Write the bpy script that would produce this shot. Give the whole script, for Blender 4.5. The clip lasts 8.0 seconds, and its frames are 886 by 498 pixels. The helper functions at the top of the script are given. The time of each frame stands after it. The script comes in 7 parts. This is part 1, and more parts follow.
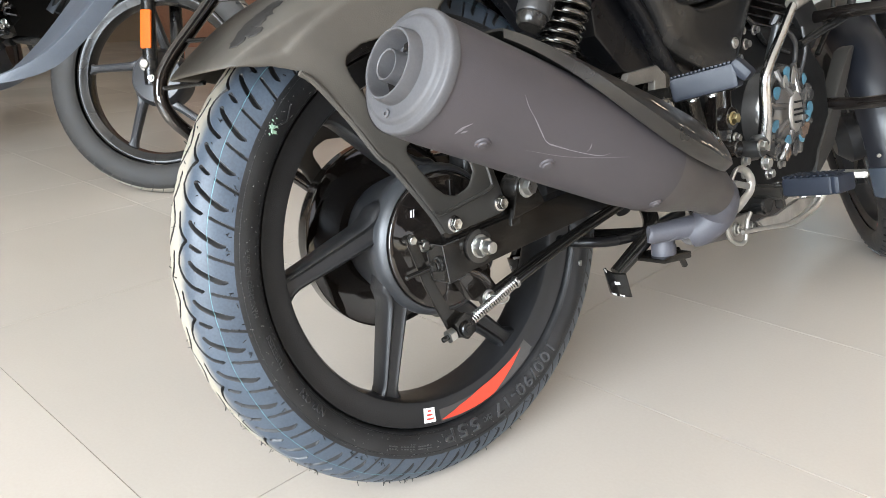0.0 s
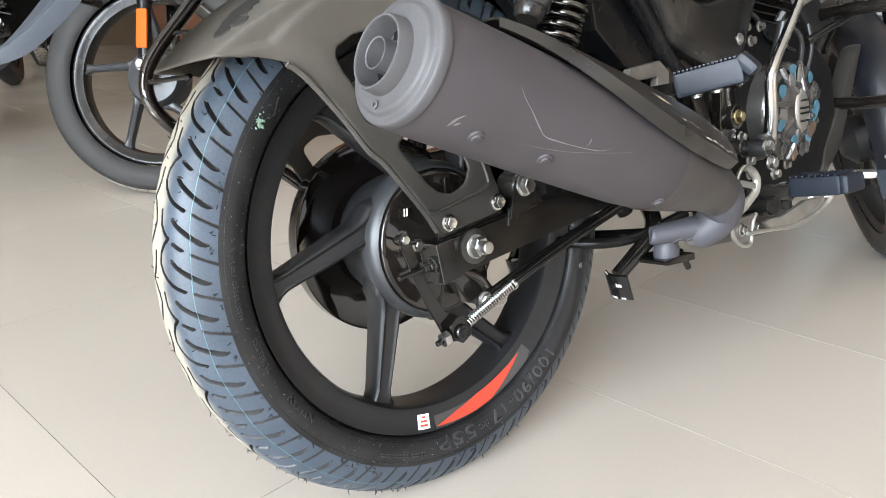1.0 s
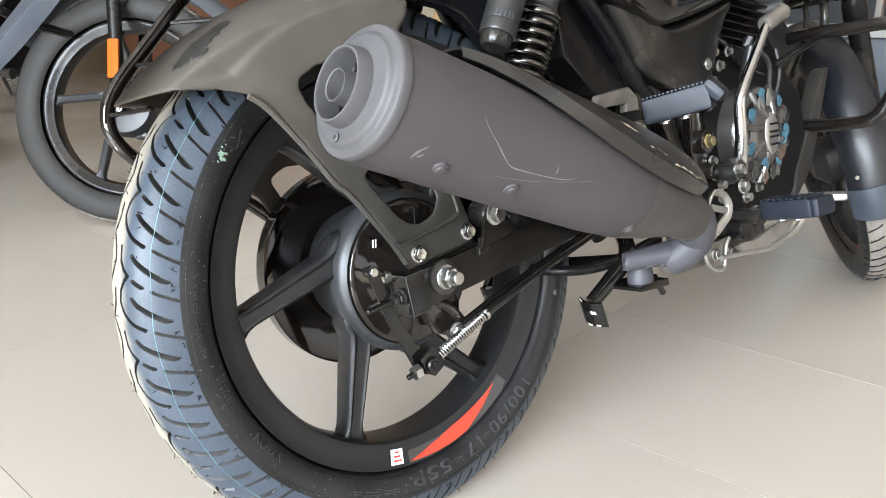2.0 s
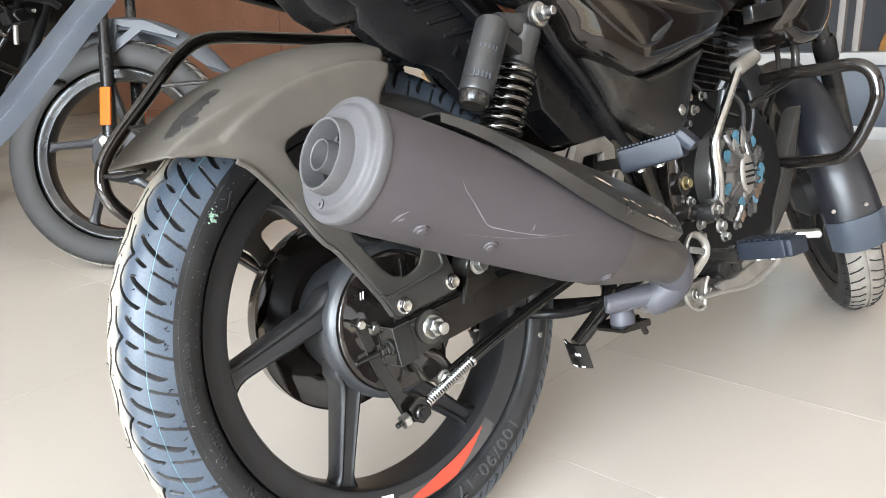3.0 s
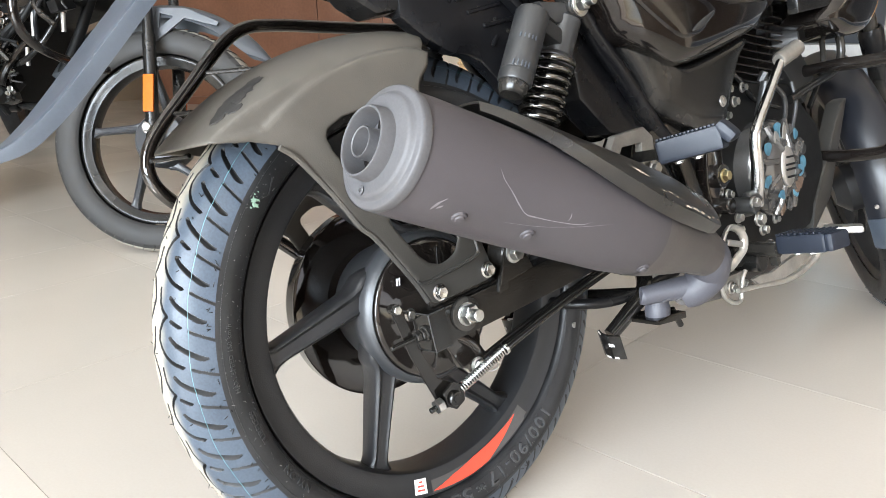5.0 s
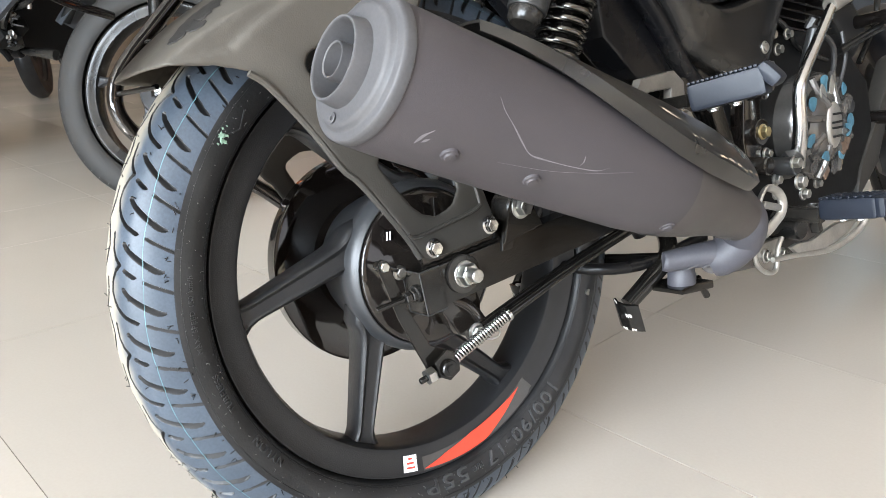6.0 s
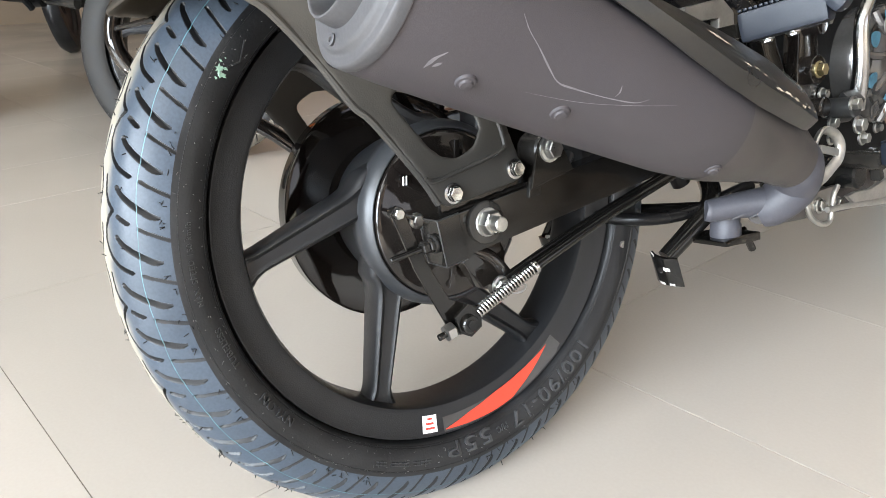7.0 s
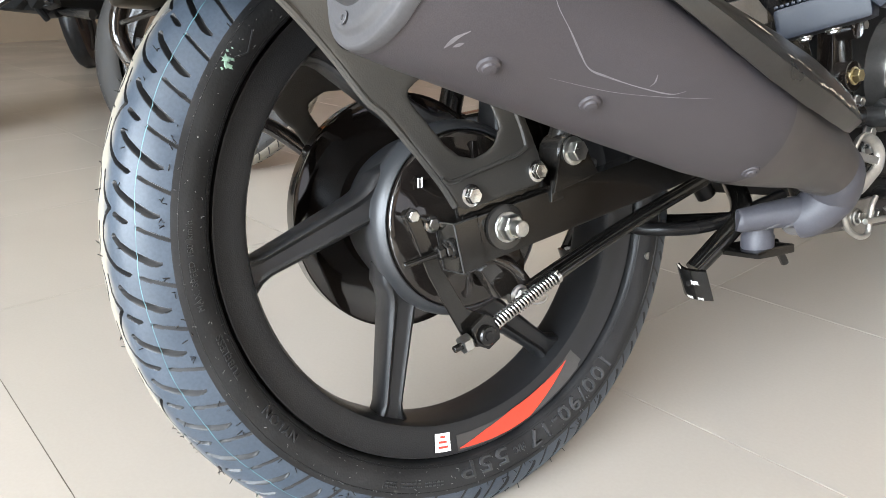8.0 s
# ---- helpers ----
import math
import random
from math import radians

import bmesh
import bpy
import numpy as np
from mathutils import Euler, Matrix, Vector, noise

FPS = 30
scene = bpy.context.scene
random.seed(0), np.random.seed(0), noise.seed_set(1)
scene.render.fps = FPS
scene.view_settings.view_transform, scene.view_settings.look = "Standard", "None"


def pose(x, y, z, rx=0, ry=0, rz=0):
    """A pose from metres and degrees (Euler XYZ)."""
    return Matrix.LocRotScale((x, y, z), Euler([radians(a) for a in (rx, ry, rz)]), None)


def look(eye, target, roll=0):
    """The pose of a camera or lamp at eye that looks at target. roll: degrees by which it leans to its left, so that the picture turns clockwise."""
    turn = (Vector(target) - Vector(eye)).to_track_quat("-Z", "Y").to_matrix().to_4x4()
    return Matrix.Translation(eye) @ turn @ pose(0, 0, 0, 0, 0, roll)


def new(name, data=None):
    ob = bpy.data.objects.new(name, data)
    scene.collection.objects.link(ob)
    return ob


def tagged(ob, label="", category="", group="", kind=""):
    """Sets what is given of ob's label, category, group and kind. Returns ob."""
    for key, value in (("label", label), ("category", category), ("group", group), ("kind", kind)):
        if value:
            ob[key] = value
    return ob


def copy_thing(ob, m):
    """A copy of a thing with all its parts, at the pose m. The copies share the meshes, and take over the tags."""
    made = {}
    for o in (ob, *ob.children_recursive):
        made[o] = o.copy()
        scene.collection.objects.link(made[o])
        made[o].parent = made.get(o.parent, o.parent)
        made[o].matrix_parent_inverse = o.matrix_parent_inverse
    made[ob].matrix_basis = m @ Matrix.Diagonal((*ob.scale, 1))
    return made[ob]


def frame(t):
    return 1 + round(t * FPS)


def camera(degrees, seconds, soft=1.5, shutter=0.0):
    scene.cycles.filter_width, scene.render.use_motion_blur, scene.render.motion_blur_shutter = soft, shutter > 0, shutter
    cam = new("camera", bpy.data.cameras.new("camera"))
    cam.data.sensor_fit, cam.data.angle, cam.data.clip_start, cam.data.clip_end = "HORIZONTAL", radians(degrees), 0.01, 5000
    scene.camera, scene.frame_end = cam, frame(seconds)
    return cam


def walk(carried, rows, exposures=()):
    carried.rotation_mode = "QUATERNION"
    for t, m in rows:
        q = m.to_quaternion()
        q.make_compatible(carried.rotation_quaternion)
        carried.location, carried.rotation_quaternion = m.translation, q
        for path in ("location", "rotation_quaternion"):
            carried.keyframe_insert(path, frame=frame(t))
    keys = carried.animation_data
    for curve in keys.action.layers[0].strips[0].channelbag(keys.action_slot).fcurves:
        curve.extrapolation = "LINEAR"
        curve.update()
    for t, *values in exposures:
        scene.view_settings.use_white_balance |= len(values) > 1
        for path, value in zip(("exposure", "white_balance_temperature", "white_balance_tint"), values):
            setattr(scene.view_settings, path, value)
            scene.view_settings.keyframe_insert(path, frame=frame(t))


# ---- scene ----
# ------------------------------------------------------------------ camera
cam = camera(61.36, 8.0, soft=0.9)
ROWS = [
    (0, 0.6662, -0.5502, 0.6109, 50.58, -19.88, -0.16),
    (0.5, 0.6581, -0.5440, 0.6012, 50.58, -20.18, 0.11),
    (1, 0.6498, -0.5262, 0.5956, 50.72, -19.53, -0.04),
    (1.5, 0.6458, -0.5110, 0.5933, 49.67, -19.00, -0.13),
    (1.7, 0.6451, -0.5060, 0.5938, 49.49, -18.49, -0.30),
    (2.8, 0.6627, -0.5074, 0.6249, 48.67, -16.06, -1.37),
    (3, 0.6681, -0.5106, 0.6306, 48.72, -15.57, -1.68),
    (3.5, 0.6818, -0.5189, 0.6432, 49.38, -14.14, -2.01),
    (4, 0.6882, -0.5327, 0.6525, 49.85, -13.21, -2.08),
    (4.5, 0.6859, -0.5365, 0.6455, 50.53, -14.37, -2.27),
    (4.7, 0.6828, -0.5341, 0.6412, 50.49, -15.26, -1.92),
    (5.8, 0.6279, -0.4546, 0.5918, 53.41, -18.31, -0.29),
    (6, 0.6188, -0.4433, 0.5845, 53.17, -18.55, -0.33),
    (6.5, 0.5992, -0.4211, 0.5687, 54.46, -20.46, -0.53),
    (7, 0.5835, -0.4020, 0.5554, 55.96, -21.77, -1.13),
    (7.5, 0.5688, -0.3929, 0.5409, 56.52, -21.85, -0.66),
    (8, 0.5537, -0.3873, 0.5284, 56.89, -20.16, -0.77),
]


def eye_pose(x, y, z, yaw, pitch, roll):
    """The camera's pose from its place, yaw to the left of +y, pitch upwards and roll."""
    a, b = radians(yaw), radians(pitch)
    ahead = Vector((-math.sin(a) * math.cos(b), math.cos(a) * math.cos(b), math.sin(b)))
    return look((x, y, z), Vector((x, y, z)) + ahead, roll)


walk(cam, [(t, eye_pose(*p)) for t, *p in ROWS], exposures=[(0.0, 1.53), (1.7, 1.57), (2.8, 1.78), (4.0, 1.96), (4.7, 1.90), (5.8, 1.66), (8.0, 1.55)])

# ------------------------------------------------------------------ light
world = bpy.data.worlds.new("daylight")
scene.world = world
world.use_nodes = True
wn = world.node_tree.nodes
sky = wn.new("ShaderNodeTexSky")
sky.sky_type = "NISHITA"
sky.sun_disc = False
sky.sun_elevation = radians(39)
sky.sun_rotation = radians(190)
wn["Background"].inputs["Strength"].default_value = 0.10
world.node_tree.links.new(sky.outputs[0], wn["Background"].inputs["Color"])

sun = new("sun", bpy.data.lights.new("sun", "SUN"))
sun.data.energy, sun.data.angle, sun.data.color = 5.0, radians(0.6), (1.0, 0.95, 0.88)
sun.matrix_world = look((1.5, -12, 7.9), (0, -2.2, 0))


def area_lamp(name, width, height, watts, colour, eye, target):
    lamp = new(name, bpy.data.lights.new(name, "AREA"))
    lamp.data.shape, lamp.data.size, lamp.data.size_y = "RECTANGLE", width, height
    lamp.data.energy, lamp.data.color = watts, colour
    lamp.matrix_world = look(eye, target)
    return lamp


area_lamp("shopfront_daylight", 4.9, 2.8, 430, (0.81, 0.905, 1.0), (1.45, -4.55, 1.75), (0.5, 0.3, 0.70))
# added warm fill for the right-hand faces; no such source is known
area_lamp("added_east_fill", 3.6, 2.3, 10, (1.0, 0.72, 0.48), (4.4, 1.3, 1.3), (0.0, 0.9, 1.1))



# ------------------------------------------------------------------ materials
def material(name, colour, rough=0.5, metal=0.0, vary=0.15, scale=30.0, grain=0.06, grain_scale=400.0, bump=0.1,
             dust=0.0, dust_colour=(0.36, 0.31, 0.25), dust_scale=9.0, rough_vary=0.12, coat=0.0, coat_rough=0.05, spec=0.5):
    """A procedural surface: base colour with large and fine variation, fine relief, and a thin uneven dust."""
    m = bpy.data.materials.new(name)
    m.use_nodes = True
    nodes, links = m.node_tree.nodes, m.node_tree.links
    b = nodes["Principled BSDF"]
    coord = nodes.new("ShaderNodeTexCoord")

    def tex(s, detail=4.0):
        n = nodes.new("ShaderNodeTexNoise")
        n.inputs["Scale"].default_value, n.inputs["Detail"].default_value = s, detail
        links.new(coord.outputs["Object"], n.inputs["Vector"])
        return n.outputs["Fac"]

    def ramp(sock, lo, hi, a, c):
        n = nodes.new("ShaderNodeMapRange")
        for key, v in zip(("From Min", "From Max", "To Min", "To Max"), (lo, hi, a, c)):
            n.inputs[key].default_value = v
        links.new(sock, n.inputs["Value"])
        return n.outputs["Result"]

    def times(a, c):
        n = nodes.new("ShaderNodeMath")
        n.operation = "MULTIPLY"
        links.new(a, n.inputs[0])
        links.new(c, n.inputs[1])
        return n.outputs[0]

    big, fine = tex(scale), tex(grain_scale, 2.0)
    shade = times(ramp(big, 0.3, 0.7, 1 - vary, 1 + vary), ramp(fine, 0.3, 0.7, 1 - grain, 1 + grain))
    mix = nodes.new("ShaderNodeMix")
    mix.data_type, mix.blend_type = "RGBA", "MULTIPLY"
    mix.inputs["Factor"].default_value = 1.0
    mix.inputs["A"].default_value = (*colour, 1)
    links.new(shade, mix.inputs["B"])
    out = mix.outputs["Result"]
    roughness = ramp(big, 0.3, 0.7, max(0.02, rough - rough_vary * rough), min(1.0, rough + rough_vary * rough))
    if dust:
        patch = ramp(tex(dust_scale, 8.0), 0.48, 0.75, 0.0, dust)
        d = nodes.new("ShaderNodeMix")
        d.data_type = "RGBA"
        links.new(patch, d.inputs["Factor"])
        links.new(out, d.inputs["A"])
        d.inputs["B"].default_value = (*dust_colour, 1)
        out = d.outputs["Result"]
    links.new(out, b.inputs["Base Color"])
    links.new(roughness, b.inputs["Roughness"])
    b.inputs["Metallic"].default_value = metal
    b.inputs["Coat Weight"].default_value = coat
    b.inputs["Coat Roughness"].default_value = coat_rough
    b.inputs["Specular IOR Level"].default_value = spec
    if bump:
        n = nodes.new("ShaderNodeBump")
        n.inputs["Strength"].default_value, n.inputs["Distance"].default_value = bump, 0.001
        links.new(fine, n.inputs["Height"])
        links.new(n.outputs["Normal"], b.inputs["Normal"])
    return m


# the tread's blue base colour stands in for sky sheen on black rubber
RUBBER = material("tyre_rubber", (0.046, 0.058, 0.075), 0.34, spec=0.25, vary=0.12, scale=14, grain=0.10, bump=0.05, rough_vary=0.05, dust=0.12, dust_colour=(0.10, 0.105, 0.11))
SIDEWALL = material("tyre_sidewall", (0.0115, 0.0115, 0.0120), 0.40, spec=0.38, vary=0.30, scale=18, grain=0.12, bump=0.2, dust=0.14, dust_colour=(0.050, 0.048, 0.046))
ALLOY = material("black_alloy", (0.0108, 0.0108, 0.0114), 0.36, spec=0.38, vary=0.12, scale=25, grain=0.2, grain_scale=900, bump=0.22, dust=0.05, dust_colour=(0.10, 0.09, 0.08))
HUB_GREY = material("grey_cast_alloy", (0.027, 0.028, 0.030), 0.40, metal=0.15, vary=0.15, scale=30, bump=0.12)
GLOSS = material("gloss_black_paint", (0.0062, 0.0048, 0.0042), 0.08, vary=0.2, scale=10, bump=0.02, coat=0.3, dust=0.04)
SATIN = material("satin_black_paint", (0.0070, 0.0068, 0.0066), 0.24, spec=0.38, vary=0.2, scale=22, bump=0.08, dust=0.10)
STEELBLACK = material("black_painted_steel", (0.0050, 0.0045, 0.0040), 0.13, vary=0.3, scale=16, bump=0.05, dust=0.09, dust_colour=(0.12, 0.10, 0.075), coat=0.0, spec=0.45)
PLASTIC = material("matte_black_plastic", (0.020, 0.0185, 0.0163), 0.42, spec=0.45, vary=0.2, scale=8, grain=0.12, grain_scale=700, bump=0.15, dust=0.20, dust_colour=(0.070, 0.062, 0.052), dust_scale=5)
PLASTIC_DARK = material("black_plastic", (0.0040, 0.0040, 0.0046), 0.28, spec=0.22, vary=0.15, scale=12, grain=0.1, bump=0.08, dust=0.03)
FLAP = material("grey_blue_plastic", (0.036, 0.045, 0.058), 0.36, vary=0.10, scale=9, grain=0.06, bump=0.06, dust=0.25, dust_colour=(0.11, 0.115, 0.12))
MUFFLER = material("matte_muffler_paint", (0.0490, 0.0430, 0.0458), 0.60, vary=0.06, scale=7, grain=0.10, grain_scale=1200, bump=0.18, spec=0.35)
MUFFLER_CAP = material("grey_muffler_cap", (0.064, 0.062, 0.064), 0.52, spec=0.3, metal=0.0, vary=0.10, scale=20, grain=0.06, bump=0.12)
PIPE = material("grey_exhaust_paint", (0.052, 0.051, 0.060), 0.55, vary=0.12, scale=20, bump=0.15)
SHIELD = material("dark_heat_shield", (0.016, 0.0145, 0.0125), 0.30, vary=0.2, scale=12, grain=0.1, bump=0.12, dust=0.10, dust_colour=(0.09, 0.075, 0.06))
CHROME = material("bright_steel", (0.50, 0.50, 0.49), 0.22, metal=1.0, vary=0.08, scale=60, bump=0.05)
ZINC = material("zinc_plated_steel", (0.46, 0.46, 0.44), 0.30, metal=1.0, vary=0.2, scale=80, bump=0.1)
GOLD = material("yellow_zinc_bolt", (0.46, 0.39, 0.22), 0.32, metal=1.0, vary=0.2, scale=90)
CAST = material("silver_cast_metal", (0.40, 0.385, 0.355), 0.36, metal=0.85, vary=0.15, scale=40, bump=0.1)
SPRINGSTEEL = material("dark_chrome_spring", (0.11, 0.107, 0.10), 0.18, metal=1.0, vary=0.1, scale=60)
SHOCKGREY = material("grey_anodised_metal", (0.024, 0.0235, 0.0230), 0.36, metal=0.2, vary=0.12, scale=40)
PEG = material("blue_grey_rubber", (0.0078, 0.0106, 0.0175), 0.48, spec=0.4, vary=0.15, scale=30, grain=0.1, bump=0.06)
RED = material("red_decal", (0.58, 0.042, 0.018), 0.40, vary=0.05, scale=40, bump=0.0)
DECAL_DARK = material("dark_decal", (0.040, 0.037, 0.034), 0.35, vary=0.1, scale=40, bump=0.0)
WHITE = material("white_label_paper", (0.78, 0.77, 0.75), 0.5, vary=0.03, scale=40, bump=0.0)
CYAN = material("cyan_tread_paint", (0.060, 0.150, 0.170), 0.5, vary=0.5, scale=60, bump=0.0)
GREEN = material("green_chalk_mark", (0.20, 0.31, 0.23), 0.7, vary=0.3, scale=120, bump=0.0)
TAN_WRAP = material("pale_scratch", (0.42, 0.36, 0.28), 0.6, vary=0.2, scale=90, bump=0.0)
GREYSCRATCH = material("grey_scuff", (0.145, 0.14, 0.145), 0.6, vary=0.2, scale=90, bump=0.0)
ORANGE = material("orange_reflector", (0.46, 0.088, 0.003), 0.45, vary=0.1, scale=150, bump=0.2, spec=0.12)
MUFFLER_END = material("brown_heated_paint", (0.050, 0.043, 0.039), 0.50, vary=0.10, scale=9, grain=0.10, grain_scale=1200, bump=0.15, spec=0.4)
BARE = material("chipped_primer", (0.42, 0.40, 0.37), 0.55, vary=0.25, scale=120, bump=0.1)
SMUDGE = material("greasy_smudge", (0.024, 0.022, 0.020), 0.60, spec=0.25, vary=0.40, scale=70, bump=0.2)
CREAM = material("cream_plastic_sleeve", (0.62, 0.56, 0.46), 0.45, vary=0.1, scale=40, bump=0.1)
FILM = material("crumpled_white_film", (0.62, 0.66, 0.64), 0.16, vary=0.3, scale=50, bump=0.3)
GREENPRINT = material("green_printed_film", (0.02, 0.30, 0.13), 0.25, vary=0.2, scale=60, bump=0.1)

# lettering rubber is lightened: its colour holds the light its raised edges catch
RAISED = material("lightened_raised_rubber", (0.031, 0.031, 0.032), 0.30, vary=0.25, scale=40, bump=0.1)
# the nibs' pale colour paints in the glint on fine rubber tips
NIB = material("glint_pale_nib", (0.13, 0.125, 0.12), 0.5, vary=0.3, scale=90, bump=0.0)


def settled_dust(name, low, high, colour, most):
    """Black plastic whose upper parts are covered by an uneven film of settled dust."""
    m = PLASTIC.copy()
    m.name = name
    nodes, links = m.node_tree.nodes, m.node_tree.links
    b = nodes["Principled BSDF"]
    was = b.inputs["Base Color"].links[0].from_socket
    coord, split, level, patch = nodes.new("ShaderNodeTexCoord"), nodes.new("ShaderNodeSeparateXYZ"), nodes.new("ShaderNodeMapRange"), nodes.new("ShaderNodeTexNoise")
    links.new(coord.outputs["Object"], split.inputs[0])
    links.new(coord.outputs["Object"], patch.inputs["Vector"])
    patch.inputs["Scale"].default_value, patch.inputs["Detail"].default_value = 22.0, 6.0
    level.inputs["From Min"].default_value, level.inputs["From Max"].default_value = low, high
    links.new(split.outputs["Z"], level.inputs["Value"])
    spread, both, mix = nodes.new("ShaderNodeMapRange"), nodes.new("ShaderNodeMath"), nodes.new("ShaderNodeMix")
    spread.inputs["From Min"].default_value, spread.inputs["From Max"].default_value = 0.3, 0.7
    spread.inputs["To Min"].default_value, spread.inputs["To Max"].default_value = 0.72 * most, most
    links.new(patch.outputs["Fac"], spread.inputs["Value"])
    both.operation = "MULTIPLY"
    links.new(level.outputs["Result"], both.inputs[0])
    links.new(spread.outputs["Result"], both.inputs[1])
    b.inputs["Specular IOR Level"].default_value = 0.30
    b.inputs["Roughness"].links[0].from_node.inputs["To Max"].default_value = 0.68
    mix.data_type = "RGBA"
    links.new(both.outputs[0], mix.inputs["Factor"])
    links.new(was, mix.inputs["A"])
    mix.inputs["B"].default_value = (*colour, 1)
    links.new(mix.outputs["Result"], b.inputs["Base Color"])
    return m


BRACKET = material("dull_alloy_bracket", (0.17, 0.155, 0.135), 0.34, metal=0.5, vary=0.2, scale=40, bump=0.1)


def rolled_dust(m, full, none, colour, most):
    """Pale floor dust that a rolled tyre has picked up on its crown, up to a ragged edge on the near shoulder."""
    nodes, links = m.node_tree.nodes, m.node_tree.links
    b = nodes["Principled BSDF"]
    was, rough = b.inputs["Base Color"].links[0].from_socket, b.inputs["Roughness"].links[0].from_socket
    coord, split, ragged, add = nodes.new("ShaderNodeTexCoord"), nodes.new("ShaderNodeSeparateXYZ"), nodes.new("ShaderNodeTexNoise"), nodes.new("ShaderNodeMath")
    edge, mix, dull = nodes.new("ShaderNodeMapRange"), nodes.new("ShaderNodeMix"), nodes.new("ShaderNodeMix")
    links.new(coord.outputs["Object"], split.inputs[0])
    links.new(coord.outputs["Object"], ragged.inputs["Vector"])
    ragged.inputs["Scale"].default_value, ragged.inputs["Detail"].default_value = 60.0, 5.0
    add.operation = "MULTIPLY_ADD"
    add.inputs[1].default_value = 0.012
    links.new(ragged.outputs["Fac"], add.inputs[0])
    links.new(split.outputs["X"], add.inputs[2])
    for key, v in zip(("From Min", "From Max", "To Min", "To Max"), (full + 0.006, none + 0.006, most, 0.0)):
        edge.inputs[key].default_value = v
    edge.interpolation_type = "SMOOTHSTEP"
    links.new(add.outputs[0], edge.inputs["Value"])
    mix.data_type = "RGBA"
    links.new(edge.outputs["Result"], mix.inputs["Factor"])
    links.new(was, mix.inputs["A"])
    mix.inputs["B"].default_value = (*colour, 1)
    links.new(mix.outputs["Result"], b.inputs["Base Color"])
    links.new(edge.outputs["Result"], dull.inputs["Factor"])
    links.new(rough, dull.inputs["A"])
    dull.inputs["B"].default_value = 0.75
    links.new(dull.outputs["Result"], b.inputs["Roughness"])


rolled_dust(RUBBER, 0.001, 0.018, (0.27, 0.24, 0.19), 0.90)
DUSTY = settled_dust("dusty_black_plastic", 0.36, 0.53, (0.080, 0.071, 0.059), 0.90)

FENDER = material("satin_blue_black_paint", (0.0080, 0.0088, 0.0118), 0.34, spec=0.40, vary=0.15, scale=14, bump=0.05, dust=0.05)


# ------------------------------------------------------------------ mesh helpers
def smooth_points(points, steps=6, closed=False):
    """Points along a smooth curve through the given ones."""
    p = [Vector(q) for q in points]
    n, out = len(p), []
    for i in range(n if closed else n - 1):
        a, b = p[i], p[(i + 1) % n]
        before = p[i - 1] if closed or i else a * 2 - b
        after = p[(i + 2) % n] if closed or i + 2 < n else b * 2 - a
        for k in range(steps):
            u = k / steps
            out.append(0.5 * (2 * a + (b - before) * u + (2 * before - 5 * a + 4 * b - after) * u * u + (3 * a - before - 3 * b + after) * u ** 3))
    if not closed:
        out.append(p[-1])
    return out


def tube(bm, points, radius, sides=12, caps=True, flat=1.0, steps=5, smooth=True, closed=False):
    """A round bar along points; radius is one number or one for each given point."""
    pts = smooth_points(points, steps, closed) if smooth else [Vector(q) for q in points]
    if isinstance(radius, (int, float)):
        radii = [radius] * len(pts)
    else:
        radii = [float(r) for r in np.interp(np.linspace(0, len(radius) - 1, len(pts)), range(len(radius)), radius)]
    side, rings = None, []
    for i, q in enumerate(pts):
        if closed:
            d = (pts[(i + 1) % len(pts)] - pts[i - 1]).normalized()
        else:
            d = (pts[min(i + 1, len(pts) - 1)] - pts[max(i - 1, 0)]).normalized()
        if side is None:
            side = d.orthogonal().normalized()
        side = (side - d * side.dot(d)).normalized()
        up = d.cross(side)
        rings.append([bm.verts.new(q + radii[i] * (math.cos(t) * side + flat * math.sin(t) * up)) for t in (2 * math.pi * k / sides for k in range(sides))])
    pairs = list(zip(rings, rings[1:])) + ([(rings[-1], rings[0])] if closed else [])
    for a, b in pairs:
        for k in range(sides):
            bm.faces.new((a[k], a[(k + 1) % sides], b[(k + 1) % sides], b[k]))
    if caps and not closed:
        bm.faces.new(rings[0][::-1])
        bm.faces.new(rings[-1])
    return bm


def lathe(bm, profile, centre=(0, 0, 0), axis=(1, 0, 0), sides=48, start=0.0, sweep=360.0, squash=(1.0, 1.0), up=None, close=False):
    """Turns a profile of (along the axis, radius) about the axis."""
    ax, c = Vector(axis).normalized(), Vector(centre)
    u = Vector(up) if up else (Vector((0, 1, 0)) if abs(ax.y) < 0.9 else Vector((0, 0, 1)))
    u = (u - ax * u.dot(ax)).normalized()
    v = ax.cross(u)
    full = abs(sweep) >= 360
    n = sides if full else sides + 1
    rings = []
    for i in range(n):
        t = radians(start + sweep * i / sides)
        e = u * math.cos(t) * squash[0] + v * math.sin(t) * squash[1]
        rings.append([bm.verts.new(c + ax * s + e * r) for s, r in profile])
    m = len(profile)
    for i in range(n if full else n - 1):
        a, b = rings[i], rings[(i + 1) % n]
        for k in range(m if close else m - 1):
            bm.faces.new((a[k], b[k], b[(k + 1) % m], a[(k + 1) % m]))
    return bm


def rod(bm, a, b, r, sides=16, r2=None, chamfer=0.0):
    """A capped cylinder or cone from a to b."""
    a, b = Vector(a), Vector(b)
    h, r2 = (b - a).length, r if r2 is None else r2
    ch = chamfer or min(r, r2, h / 2) * 0.15
    return lathe(bm, [(0, 0.0001), (0, r - ch), (ch, r), (h - ch, r2), (h, r2 - ch), (h, 0.0001)], a, b - a, sides)


